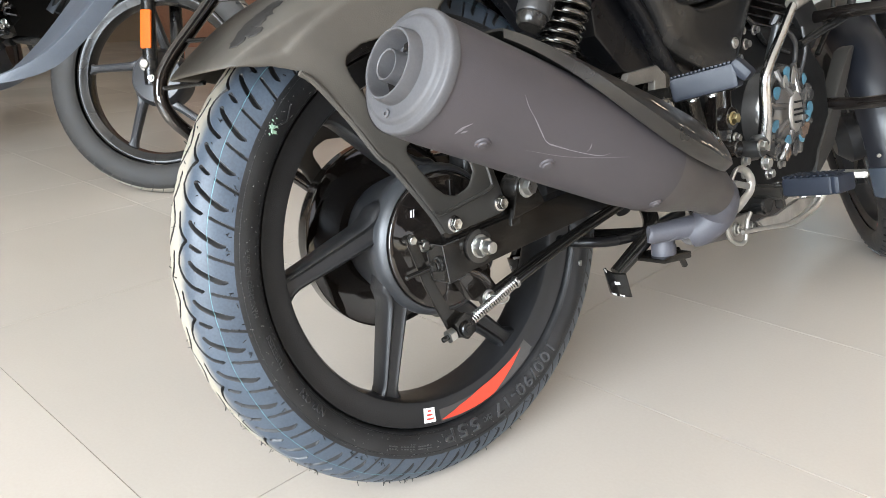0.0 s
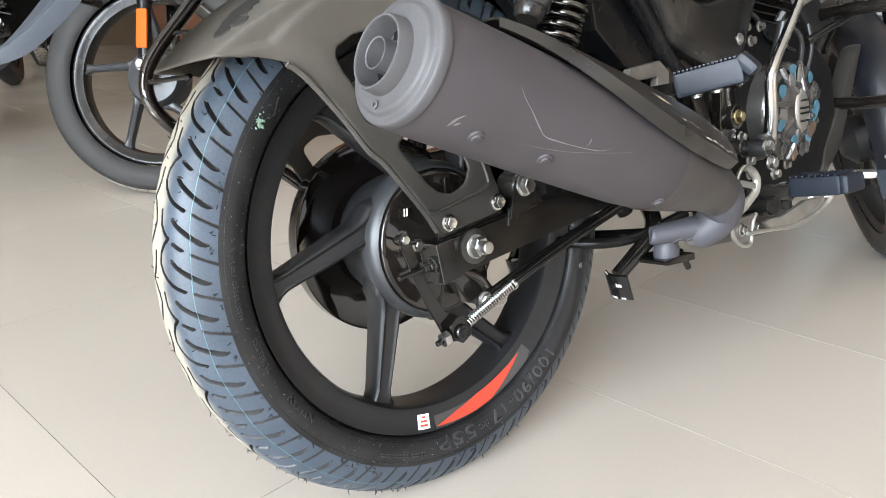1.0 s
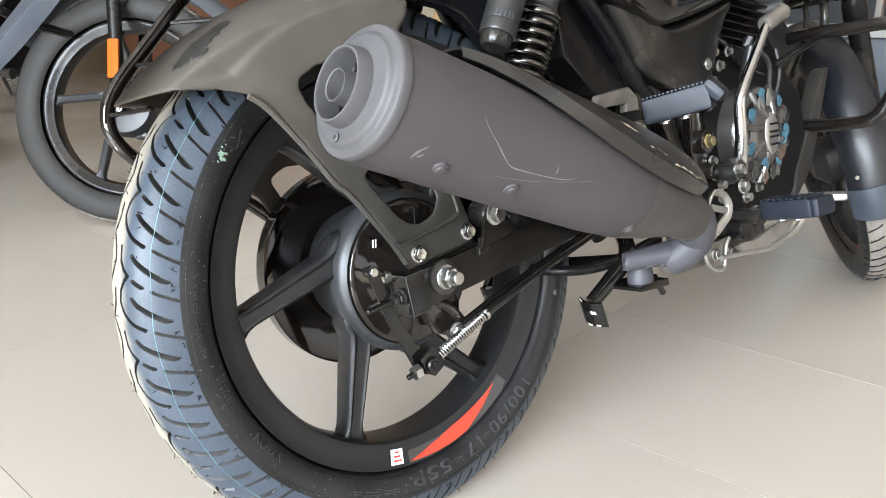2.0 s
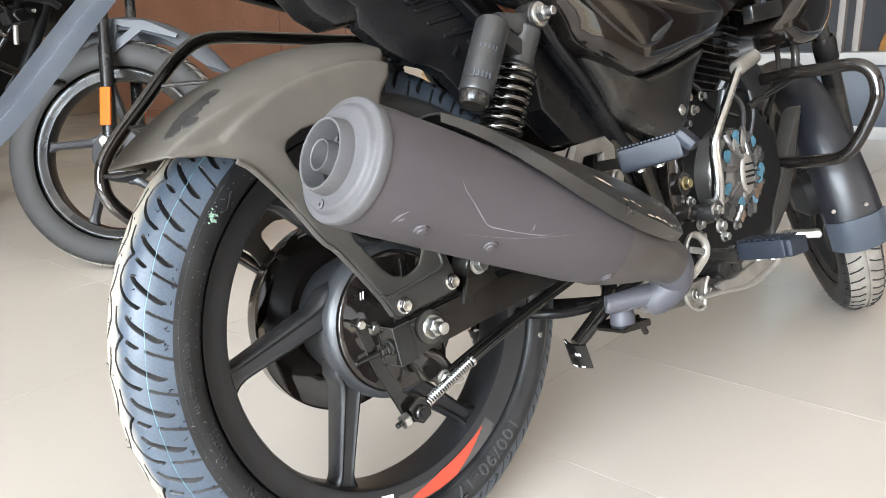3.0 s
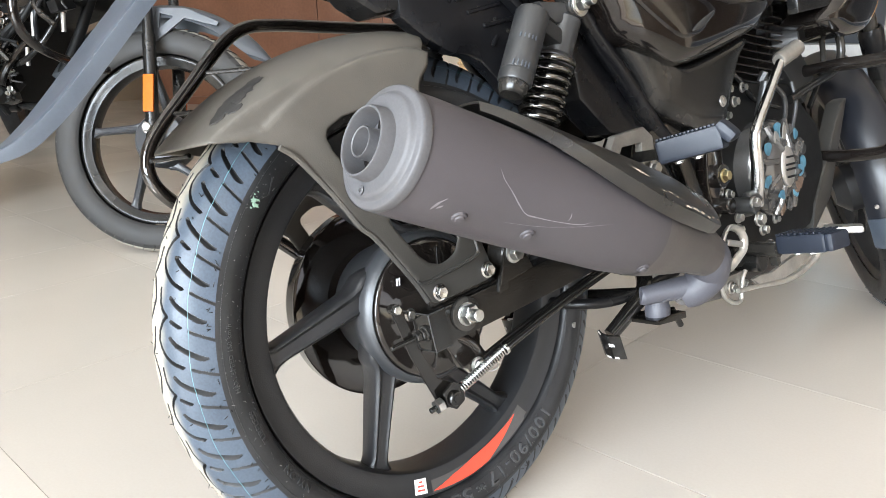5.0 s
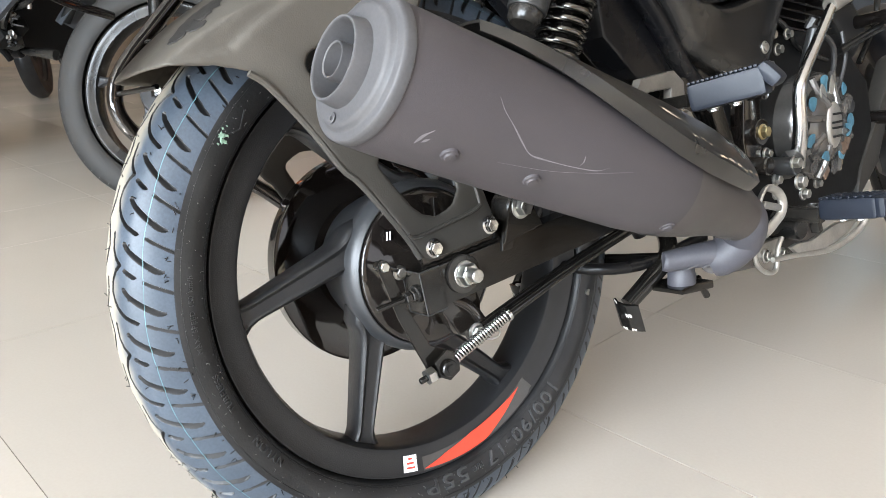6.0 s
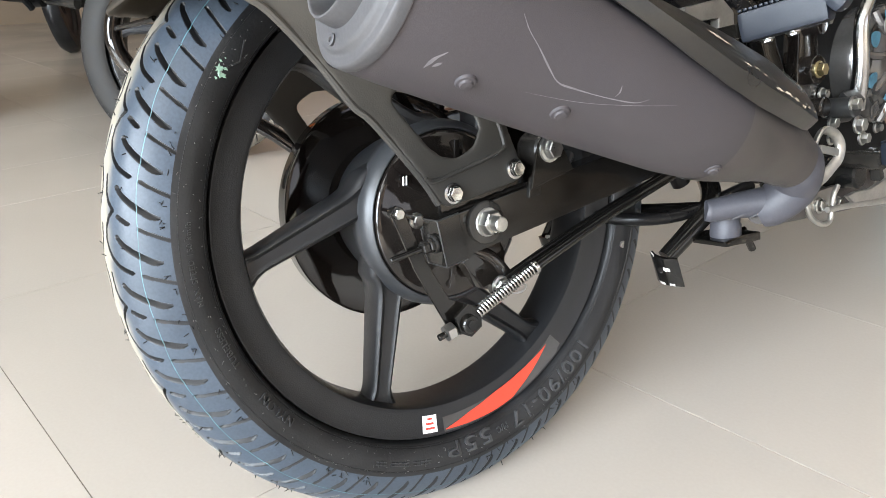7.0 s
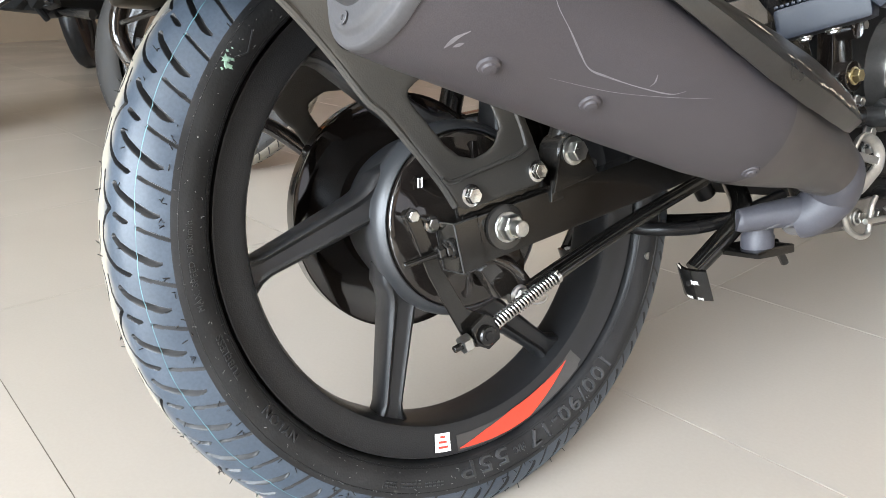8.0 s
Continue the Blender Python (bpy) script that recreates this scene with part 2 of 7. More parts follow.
def slab(bm, poly, x0, x1, holes=(), bevel=0.0, axis=0):
    """A plate with outline poly, and holes, in the plane across the axis, from x0 to x1."""
    def place(p, x):
        return ((x, p[0], p[1]), (p[0], x, p[1]), (p[0], p[1], x))[axis]
    b2 = bmesh.new()
    for x in (x0, x1):
        edges = []
        for loop in (poly, *holes):
            vs = [b2.verts.new(place(p, x)) for p in loop]
            edges += [b2.edges.new((vs[i], vs[(i + 1) % len(vs)])) for i in range(len(vs))]
        bmesh.ops.triangle_fill(b2, use_beauty=True, edges=edges)
    for loop in (poly, *holes):
        ring = [[b2.verts.new(place(p, x)) for p in loop] for x in (x0, x1)]
        for i in range(len(loop)):
            j = (i + 1) % len(loop)
            b2.faces.new((ring[0][i], ring[0][j], ring[1][j], ring[1][i]))
    bmesh.ops.remove_doubles(b2, verts=b2.verts, dist=1e-5)
    bmesh.ops.recalc_face_normals(b2, faces=b2.faces)
    if bevel:
        sharp = [e for e in b2.edges if len(e.link_faces) == 2 and e.calc_face_angle() > 0.9]
        bmesh.ops.bevel(b2, geom=sharp, offset=bevel, segments=2, profile=0.6, affect="EDGES", clamp_overlap=True)
    return join(bm, b2)


def join(bm, other, m=None):
    """Adds another bmesh, moved by m, to bm."""
    if m is not None:
        bmesh.ops.transform(other, matrix=m, verts=other.verts)
    mesh = bpy.data.meshes.new("join")
    other.to_mesh(mesh)
    other.free()
    bm.from_mesh(mesh)
    bpy.data.meshes.remove(mesh)
    return bm


def block(bm, size, m=None, bevel=0.002):
    """A box of that size with rounded edges, centred, moved by m."""
    b2 = bmesh.new()
    bmesh.ops.create_cube(b2, size=1.0)
    bmesh.ops.scale(b2, vec=size, verts=b2.verts)
    if bevel:
        bmesh.ops.bevel(b2, geom=b2.edges[:], offset=min(bevel, min(size) * 0.4), segments=2, profile=0.6, affect="EDGES")
    return join(bm, b2, m)


def along(a, b, roll=(0, 0, 1)):
    """A frame at the middle of a and b, with x along them."""
    a, b = Vector(a), Vector(b)
    x = (b - a).normalized()
    y = Vector(roll).cross(x).normalized()
    z = x.cross(y)
    m = Matrix((x, y, z)).transposed().to_4x4()
    m.translation = (a + b) / 2
    return m


def bar(bm, a, b, width, height, roll=(0, 0, 1), bevel=0.002):
    """A rectangular bar from a to b."""
    return block(bm, ((Vector(b) - Vector(a)).length, width, height), along(a, b, roll), bevel)


def bolt(bm, place, axis=(1, 0, 0), size=0.012, head=0.007, flange=True, stud=0.0):
    """A hexagon bolt head with its flange, and a stud that stands out of it."""
    ax, p = Vector(axis).normalized(), Vector(place)
    r = size / 2 / math.cos(math.pi / 6)
    if flange:
        lathe(bm, [(-0.001, 0.0001), (-0.001, r * 1.35), (0.0012, r * 1.32), (0.002, r)], p, ax, 20)
    lathe(bm, [(0, r), (head * 0.85, r), (head, r * 0.86), (head * 0.96, 0.0001)], p, ax, 6)
    if stud:
        rod(bm, p, p + ax * (head + stud), r * 0.55, 14)
    return bm


def coil(bm, a, b, radius, wire, turns, per_turn=18, sides=8):
    """A spring round the line from a to b."""
    a, b = Vector(a), Vector(b)
    d = (b - a).normalized()
    u = d.orthogonal().normalized()
    v = d.cross(u)
    n = int(turns * per_turn)
    pts = [a.lerp(b, i / n) + radius * (math.cos(2 * math.pi * i / per_turn) * u + math.sin(2 * math.pi * i / per_turn) * v) for i in range(n + 1)]
    return tube(bm, pts, wire, sides, smooth=False)


def grid(bm, rows, close_u=False, close_v=False):
    """A skin over rows of points."""
    vs = [[bm.verts.new(p) for p in row] for row in rows]
    n, m = len(vs), len(vs[0])
    for i in range(n if close_u else n - 1):
        for k in range(m if close_v else m - 1):
            bm.faces.new((vs[i][k], vs[(i + 1) % n][k], vs[(i + 1) % n][(k + 1) % m], vs[i][(k + 1) % m]))
    return bm


def thicken(bm, depth):
    """Gives a skin a thickness."""
    bmesh.ops.recalc_face_normals(bm, faces=bm.faces)
    bmesh.ops.solidify(bm, geom=bm.faces[:], thickness=depth)
    return bm


def finish(name, bm, mat, sharp=40.0):
    bmesh.ops.recalc_face_normals(bm, faces=bm.faces)
    for f in bm.faces:
        f.smooth = True
    for e in bm.edges:
        if len(e.link_faces) == 2 and e.calc_face_angle() > radians(sharp):
            e.smooth = False
    mesh = bpy.data.meshes.new(name)
    bm.to_mesh(mesh)
    bm.free()
    mesh.materials.append(mat)
    return mesh


def part(name, bm, mat, parent, label="", sharp=40.0):
    """Links a bmesh as one mesh under a thing or a part."""
    ob = new(name, finish(name, bm, mat, sharp))
    ob.parent = parent
    flat = ob.modifiers.new("flat_faces", "WEIGHTED_NORMAL")
    flat.keep_sharp = True
    return tagged(ob, label)


def thing(name, label, category, m=None, group=""):
    """An Empty that holds the parts of one thing."""
    ob = new(name)
    ob.empty_display_size = 0.1
    if m is not None:
        ob.matrix_world = m
    return tagged(ob, label, category, group)


def solid(name, bm, mat, label="", category="", kind="", group=""):
    return tagged(new(name, finish(name, bm, mat)), label, category, group, kind)


def B():
    return bmesh.new()


# ------------------------------------------------------------------ the room
def box_plain(bm, lo, hi, bevel=0.0):
    c = [(a + b) / 2 for a, b in zip(lo, hi)]
    return block(bm, [b - a for a, b in zip(lo, hi)], Matrix.Translation(c), bevel)


ROOM = pose(0, 0, 0, 0, 0, 7.77)      # the building stands square to its tile joints
X0, X1, Y0, Y1, HIGH = -7.4, 4.5, -4.5, 4.40, 3.3


def tile_material():
    """Polished cream tile, each piece a shade of its own."""
    m = material("cream_vitrified_tile", (0.426, 0.384, 0.336), 0.22, vary=0.03, scale=1.6, grain=0.015, grain_scale=220, bump=0.0, rough_vary=0.18,
                 dust=0.05, dust_colour=(0.40, 0.36, 0.31), dust_scale=2.3)
    nodes, links = m.node_tree.nodes, m.node_tree.links
    # the stains run on from tile to tile
    coord = [n for n in nodes if n.bl_idname == "ShaderNodeTexCoord"][0]
    where, add = nodes.new("ShaderNodeObjectInfo"), nodes.new("ShaderNodeVectorMath")
    takers = [k.to_socket for k in coord.outputs["Object"].links]
    links.new(coord.outputs["Object"], add.inputs[0])
    links.new(where.outputs["Location"], add.inputs[1])
    for socket in takers:
        links.new(add.outputs["Vector"], socket)
    b = nodes["Principled BSDF"]
    was = b.inputs["Base Color"].links[0].from_socket
    info, span, hsv = nodes.new("ShaderNodeObjectInfo"), nodes.new("ShaderNodeMapRange"), nodes.new("ShaderNodeHueSaturation")
    span.inputs["To Min"].default_value, span.inputs["To Max"].default_value = 0.965, 1.035
    links.new(info.outputs["Random"], span.inputs["Value"])
    links.new(span.outputs["Result"], hsv.inputs["Value"])
    links.new(was, hsv.inputs["Color"])
    links.new(hsv.outputs["Color"], b.inputs["Base Color"])
    return m


TILE = tile_material()
GROUT = material("tile_grout", (0.15, 0.125, 0.10), 0.85, vary=0.2, scale=20, bump=0.3)
WALLPAINT = material("cream_wall_paint", (0.52, 0.43, 0.33), 0.7, vary=0.05, scale=2, grain=0.03, bump=0.1)
BROWNPAINT = material("brown_wall_paint", (0.20, 0.135, 0.09), 0.6, vary=0.08, scale=2, grain=0.03, bump=0.1)
TANPAINT = material("tan_wall_paint", (0.26, 0.195, 0.135), 0.6, vary=0.08, scale=2, grain=0.03, bump=0.1)
CEILPAINT = material("white_ceiling_paint", (0.74, 0.70, 0.65), 0.8, vary=0.03, scale=2, bump=0.1)
PAVING = material("grey_paving", (0.30, 0.29, 0.27), 0.85, vary=0.2, scale=3, grain=0.1, bump=0.4)
LEDGE = material("white_ledge_paint", (0.33, 0.325, 0.315), 0.55, vary=0.08, scale=6, bump=0.05)
BLUETILE = material("blue_grey_glazed_panel", (0.050, 0.062, 0.080), 0.45, vary=0.15, scale=5, bump=0.02)
MULLION = material("beige_window_frame", (0.20, 0.18, 0.165), 0.5, vary=0.06, scale=9, bump=0.05)
DIM = material("dark_grey_paint", (0.075, 0.080, 0.090), 0.6, vary=0.1, scale=2, bump=0.05)
WOOD = material("brown_wood_laminate", (0.17, 0.075, 0.042), 0.38, vary=0.12, scale=3, grain=0.10, grain_scale=45, bump=0.05)


def placed(ob):
    ob.matrix_world = ROOM
    return ob


bm = B()
box_plain(bm, (X0 - 0.2, Y0 - 0.2, -0.2), (X1 + 0.2, Y1 + 3.2, -0.0015))
FLOOR = placed(solid("floor", bm, GROUT, "polished cream tile floor with thin dark joints", "floor", "structure"))
bm = B()
box_plain(bm, (-60, -80, -0.60), (60, 60, -0.2))
solid("ground", bm, PAVING, "grey paved ground outside the showroom", "ground", "structure")


def wall_with_opening(name, axis, at, thick, a0, a1, openings, label, mat=WALLPAINT):
    """A wall across an axis (0: x, 1: y) with rectangular openings (from, to, sill, head)."""
    bm = B()
    slab(bm, [(a0, 0.0), (a1, 0.0), (a1, HIGH), (a0, HIGH)], at, at + thick, [[(p, s), (q, s), (q, h), (p, h)] for p, q, s, h in openings], axis=axis)
    return placed(solid(name, bm, mat, label, "wall", "structure"))


wall_with_opening("wall_south", 1, Y0 - 0.2, 0.2, X0, X1, [(-0.8, 4.1, 0.10, 3.18)], "cream painted wall with a wide open shopfront")
wall_with_opening("wall_north", 1, Y1, 0.2, X0, X1, [(-3.2, 3.6, 0.43, 2.70)], "cream painted wall with a long low window")
# the opening is added to house the unseen fill lamp
wall_with_opening("wall_east", 0, X1, 0.2, Y0 - 0.2, Y1 + 3.2, [(-1.2, 2.6, 0.08, 2.6)], "brown painted side wall with an added opening for the fill lamp", BROWNPAINT)
wall_with_opening("wall_west", 0, X0 - 0.2, 0.2, Y0 - 0.2, Y1 + 3.2, [], "tan painted side wall", TANPAINT)
wall_with_opening("wall_back_room", 1, Y1 + 3.0, 0.2, X0, X1, [], "dark grey wall of the room behind the window", DIM)
bm = B()
box_plain(bm, (X0 - 0.2, Y0 - 0.2, HIGH), (X1 + 0.2, Y1 + 3.2, HIGH + 0.15))
placed(solid("ceiling", bm, CEILPAINT, "plain white painted ceiling", "ceiling", "structure"))

# the low window in the north wall
bm = B()
box_plain(bm, (-3.2, Y1 - 0.10, 0.428), (3.6, Y1 + 0.2, 0.500), 0.006)
placed(solid("window_ledge", bm, LEDGE, "white painted window ledge", "ledge", "structure"))
bm = B()
for k in range(7):
    box_plain(bm, (-3.2 + 0.97 * k + 0.004, Y1 - 0.020, 0.075), (-3.2 + 0.97 * (k + 1) - 0.004, Y1 - 0.003, 0.426), 0.002)
placed(solid("trim_panel", bm, BLUETILE, "blue-grey glazed panels under the window", "wall panel", "structure"))
bm = B()
box_plain(bm, (-3.2, Y1 - 0.035, -0.005), (3.6, Y1 - 0.003, 0.075), 0.004)
placed(solid("baseboard", bm, LEDGE, "white painted skirting", "skirting", "structure"))
WIN = thing("window_1", "long window with beige upright bars and dim glass", "window", ROOM)
tagged(WIN, kind="structure")
for x in (-3.0, -2.2, -1.4, -0.615, -0.525, 0.45, 1.45, 2.45, 3.4):
    bm = B()
    box_plain(bm, (x - 0.018, Y1 + 0.05, 0.500), (x + 0.018, Y1 + 0.11, 2.70), 0.004)
    part("window_bar", bm, MULLION, WIN)
bm = B()
box_plain(bm, (-1.4, Y1 + 0.045, 0.94), (-0.63, Y1 + 0.105, 0.975), 0.004)
part("window_rail", bm, DIM, WIN)

# ------------------------------------------------------------------ wheel pieces, shared by the motorcycles
HUB_Z, TYRE_R = 0.306, 0.3095


def tread_rise(x):
    """How far the tread's crown drops at the distance x from the middle; the far half is fuller."""
    u = np.clip((0.026 - x) / 0.036, 0.0, 1.0)
    return 0.0365 * np.minimum(np.abs(np.where(x > 0, x, 0.8 * x)) / 0.045, 1.04) ** 3.3 - 0.0025 * u * u * (3 - 2 * u)


def seg_distance(px, pa, path, scale):
    """The distance of points (mm across, degrees round) from a broken line."""
    best = np.full(px.shape, 99.0)
    for (ax, aa), (bx, ba) in zip(path, path[1:]):
        ux, uy = bx - ax, (ba - aa) * scale
        wx, wy = px - ax, (pa - aa) * scale
        t = np.clip((wx * ux + wy * uy) / (ux * ux + uy * uy), 0, 1)
        best = np.minimum(best, np.hypot(wx - t * ux, wy - t * uy))
    return best


SHOULDER_CUT = [(36, 6.15), (40, 6.9), (46.5, 8.2)]
LONG_CUT = [(21.6, -0.1), (25.5, 0.9), (30, 1.75), (36, 3.0), (41.5, 4.3)]
STUB_CUT = [(23.2, 4.3), (30, 5.3)]
WAVE_CUT = [(5.5, -1.7), (6.8, 0.8), (11, 2.2), (17.8, 3.4), (12, 4.4), (6.5, 6.0), (4.8, 7.8), (8.5, 9.4), (14, 10.7), (21, 11.9), (30, 13.0)]



def groove_depth(x_mm, deg):
    """The tread pattern's depth in mm over a 15 degree repeat."""
    a = np.mod(deg, 15.0)
    depth = np.zeros(x_mm.shape)
    side = np.where(x_mm >= -1.5, x_mm, -x_mm)
    a = np.where(x_mm >= -1.5, a, np.mod(a + 7.5, 15.0))
    for shift in (-15.0, 0.0, 15.0):
        for path, half, deep, twice in ((SHOULDER_CUT, 0.75, 3.0, True), (LONG_CUT, 1.45, 6.0, True), (STUB_CUT, 1.4, 4.5, False), (WAVE_CUT, 1.25, 6.0, False)):
            for extra in ((0.0, 7.5) if twice else (0.0,)):
                d = seg_distance(side, a, [(p, q + shift + extra) for p, q in path], 5.05)
                depth = np.maximum(depth, deep * np.clip((half + 0.30 - d) / 0.6, 0, 1))
    return depth


def tread_mesh(name, mat, centre, around=2880, start=0.0):
    """The tread as a fine skin with its grooves cut in."""
    xs = np.concatenate([np.linspace(-58.0, -8, 36), np.linspace(-7.2, 46.5, 90)])
    deg = np.linspace(0, 360, around, endpoint=False)
    # one repeat is worked out and laid round the wheel
    X, A = np.meshgrid(xs, deg)
    depth = groove_depth(X, A + start)
    r = TYRE_R - tread_rise(X / 1000) - depth / 1000
    v = np.stack([X / 1000 + centre[0], centre[1] + r * np.cos(np.radians(A)), centre[2] + r * np.sin(np.radians(A))], -1).reshape(-1, 3)
    n, m = len(deg), len(xs)
    i, k = np.meshgrid(np.arange(n), np.arange(m - 1), indexing="ij")
    j = (i + 1) % n
    f = np.stack([i * m + k, i * m + k + 1, j * m + k + 1, j * m + k], -1).reshape(-1, 4)
    mesh = bpy.data.meshes.new(name)
    mesh.from_pydata(v.tolist(), [], f.tolist())
    mesh.polygons.foreach_set("use_smooth", [True] * len(mesh.polygons))
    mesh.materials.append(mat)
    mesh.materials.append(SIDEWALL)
    # the grooves take the duller, darker sidewall rubber, painting in their shade
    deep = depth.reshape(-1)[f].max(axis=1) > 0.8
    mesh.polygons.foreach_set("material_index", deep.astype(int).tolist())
    mesh.set_sharp_from_angle(angle=radians(38))
    return mesh


SIDE_PROFILE = [(0.0460, 0.2690), (0.0468, 0.2705), (0.0480, 0.2660), (0.0485, 0.2590), (0.0470, 0.2520), (0.0440, 0.2450), (0.0405, 0.2405),
                (0.0385, 0.2398), (0.0372, 0.2390), (0.0345, 0.2386), (0.0250, 0.2372)]
RIM_PROFILE = [(0.0255, 0.2378), (0.0345, 0.2366), (0.0356, 0.2358), (0.0356, 0.2345), (0.0340, 0.2322), (0.0322, 0.2250), (0.0304, 0.2185), (0.0294, 0.2110), (0.0276, 0.2068), (0.0200, 0.2035), (0.0, 0.2025)]


def mirror(profile):
    return profile + [(-a, b) for a, b in reversed(profile) if a > 0]


def spoke(bm, angle, centre, inner=0.082, outer=0.2000, swirl=27.0, x_in=0.036, x_out=0.018, w_in=0.0165, w_out=0.0118, thick=0.034):
    """One cast spoke: a ribbed bar, set aslant to the hub, that flares where it meets the rim."""
    c = Vector(centre)
    p_in = Vector((0, math.cos(radians(angle - swirl)), math.sin(radians(angle - swirl)))) * inner
    p_out = Vector((0, math.cos(radians(angle)), math.sin(radians(angle)))) * outer
    e = (p_out - p_in).normalized()
    f = Vector((0, -e.z, e.y))
    rows = []
    for i in range(19):
        u = (i - 2) / 16
        w = w_in + (w_out - w_in) * min(1, max(0, u) * 1.2) + 0.008 * max(0, (u - 0.86) / 0.14) ** 2.2 + 0.010 * min(1, max(0, (0.18 - u) / 0.18)) ** 2
        x = x_in + (x_out - x_in) * u
        t = thick * (1 - 0.22 * u)
        groove = 0.10 + 0.22 * min(1.0, max(0.0, min(u - 0.08, 0.94 - u)) / 0.10)
        ring = []
        for a, b in ((1.0, -0.10), (0.93, 0.72), (0.80, 0.92), (0.62, 1.0), (0.50, 0.90), (0.34, 0.90 - 0.28 * groove), (-0.30, 0.80 - 0.28 * groove), (-0.46, 0.85), (-0.62, 0.92), (-0.80, 0.80),
                     (-0.93, 0.55), (-1.0, -0.10), (-0.85, -1.0), (0.85, -1.0)):
            ring.append(c + p_in.lerp(p_out, u) + f * (w * a) + Vector((x - t * 0.5 + b * t * 0.5, 0, 0)))
        rows.append(ring)
    return grid(bm, rows, close_v=True)


def curved_text(name, words, size, radius, angle, parent, mat, centre, depth=0.0006, span=None):
    """Raised lettering bent round a tyre's side, read clockwise from the angle on."""
    curve = bpy.data.curves.new(name, "FONT")
    curve.body, curve.size, curve.extrude = words, size, depth / 2
    curve.space_character = 1.12
    tmp = bpy.data.objects.new(name, curve)
    mesh = bpy.data.meshes.new_from_object(tmp)
    bpy.data.objects.remove(tmp)
    wide = max(v.co.x for v in mesh.vertices)
    spread = radians(span) * radius / wide if span else 1.0
    for v in mesh.vertices:
        a = radians(angle) - v.co.x * spread / radius
        r = radius + v.co.y
        x = float(np.interp(r, [q for _, q in reversed(SIDE_PROFILE[2:])], [q for q, _ in reversed(SIDE_PROFILE[2:])]))
        v.co = (centre[0] + x + v.co.z + depth * 0.3, centre[1] + r * math.cos(a), centre[2] + r * math.sin(a))
    mesh.materials.clear()
    mesh.materials.append(mat)
    ob = new(name, mesh)
    ob.parent = parent
    return ob


def patch_ring(bm, x, r0, r1, a0, a1, centre, steps=24, shape=None):
    """A thin sticker on the rim between two angles; shape gives its inner and outer radius along it."""
    rows = []
    for i in range(steps + 1):
        u = i / steps
        a = radians(a0 + (a1 - a0) * u)
        lo, hi = shape(u) if shape else (r0, r1)
        row = []
        for k in range(5):
            r = lo + (hi - lo) * k / 4
            px = float(np.interp(r, [q for _, q in reversed(RIM_PROFILE)], [q for q, _ in reversed(RIM_PROFILE)])) + x
            row.append(Vector((centre[0] + px, centre[1] + r * math.cos(a), centre[2] + r * math.sin(a))))
        rows.append(row)
    return grid(bm, rows)


# ------------------------------------------------------------------ the motorcycle
LEAN_LEFT = 10.309
BIKE = thing("motorcycle", "black commuter motorcycle leaning on its stand on the tile floor", "motorcycle", pose(0.0090, 0, 0.0008, 0, -LEAN_LEFT, 0))
C = (0.0, 0.0, HUB_Z)

# rear wheel
bm = B()
lathe(bm, mirror(RIM_PROFILE), C, sides=160)
lathe(bm, [(0.0256, 0.2378), (0.0, 0.2200), (-0.0256, 0.2378)], C, sides=96)
REAR = part("rear_wheel", bm, ALLOY, BIKE, "matte black six-spoke alloy rear wheel")
for k in range(6):
    bm = B()
    spoke(bm, -116.0 + 60 * k, C, outer=0.2065)
    part("spoke", bm, ALLOY, REAR)
bm = B()
lathe(bm, [(-0.060, 0.0001), (-0.060, 0.074), (-0.040, 0.080), (0.000, 0.086), (0.018, 0.0925), (0.028, 0.0950), (0.035, 0.0945), (0.0415, 0.0915), (0.0450, 0.0878), (0.0462, 0.0864), (0.0460, 0.0852), (0.036, 0.0846)], C, sides=96)
part("hub", bm, HUB_GREY, REAR, "grey cast wheel hub")
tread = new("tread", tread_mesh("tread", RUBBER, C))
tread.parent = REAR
bm = B()
lathe(bm, list(reversed(SIDE_PROFILE)) + [(0.040, 0.262), (-0.040, 0.262)] + [(-a - 0.010 * min(1.0, max(0.0, (b - 0.240) / 0.025)), b) for a, b in SIDE_PROFILE], C, sides=200)
part("tyre", bm, SIDEWALL, REAR, "new black tubeless rear tyre")
for r in (0.2415, 0.2432, 0.2652):
    bm = B()
    x = float(np.interp(r, [q for _, q in reversed(SIDE_PROFILE)], [q for q, _ in reversed(SIDE_PROFILE)]))
    lathe(bm, [(x - 0.0006, r - 0.0005), (x + 0.0004, r), (x - 0.0006, r + 0.0005)], C, sides=200)
    part("moulded_line", bm, SIDEWALL, REAR)
curved_text("size_lettering", "100/90-17", 0.0215, 0.2440, -47.5, REAR, RAISED, C, depth=0.0030, span=31.0)
curved_text("size_lettering", "M/C", 0.0090, 0.2480, -80.0, REAR, RAISED, C, depth=0.0020, span=3.4)
curved_text("load_lettering", "55P", 0.0215, 0.2430, -84.8, REAR, RAISED, C, depth=0.0030, span=13.8)
curved_text("nylon_lettering", "NYLON", 0.0115, 0.2465, -141.5, REAR, RAISED, C, depth=0.0022)
curved_text("tubeless_lettering", "TUBELESS", 0.0085, 0.2480, -159.5, REAR, RAISED, C, depth=0.0018)
curved_text("speed_lettering", "MAX. SPEED 150 km/h", 0.0068, 0.2545, 186.0, REAR, RAISED, C, depth=0.0014)
rng = random.Random(5)
HAIRS, NIBS = B(), B()
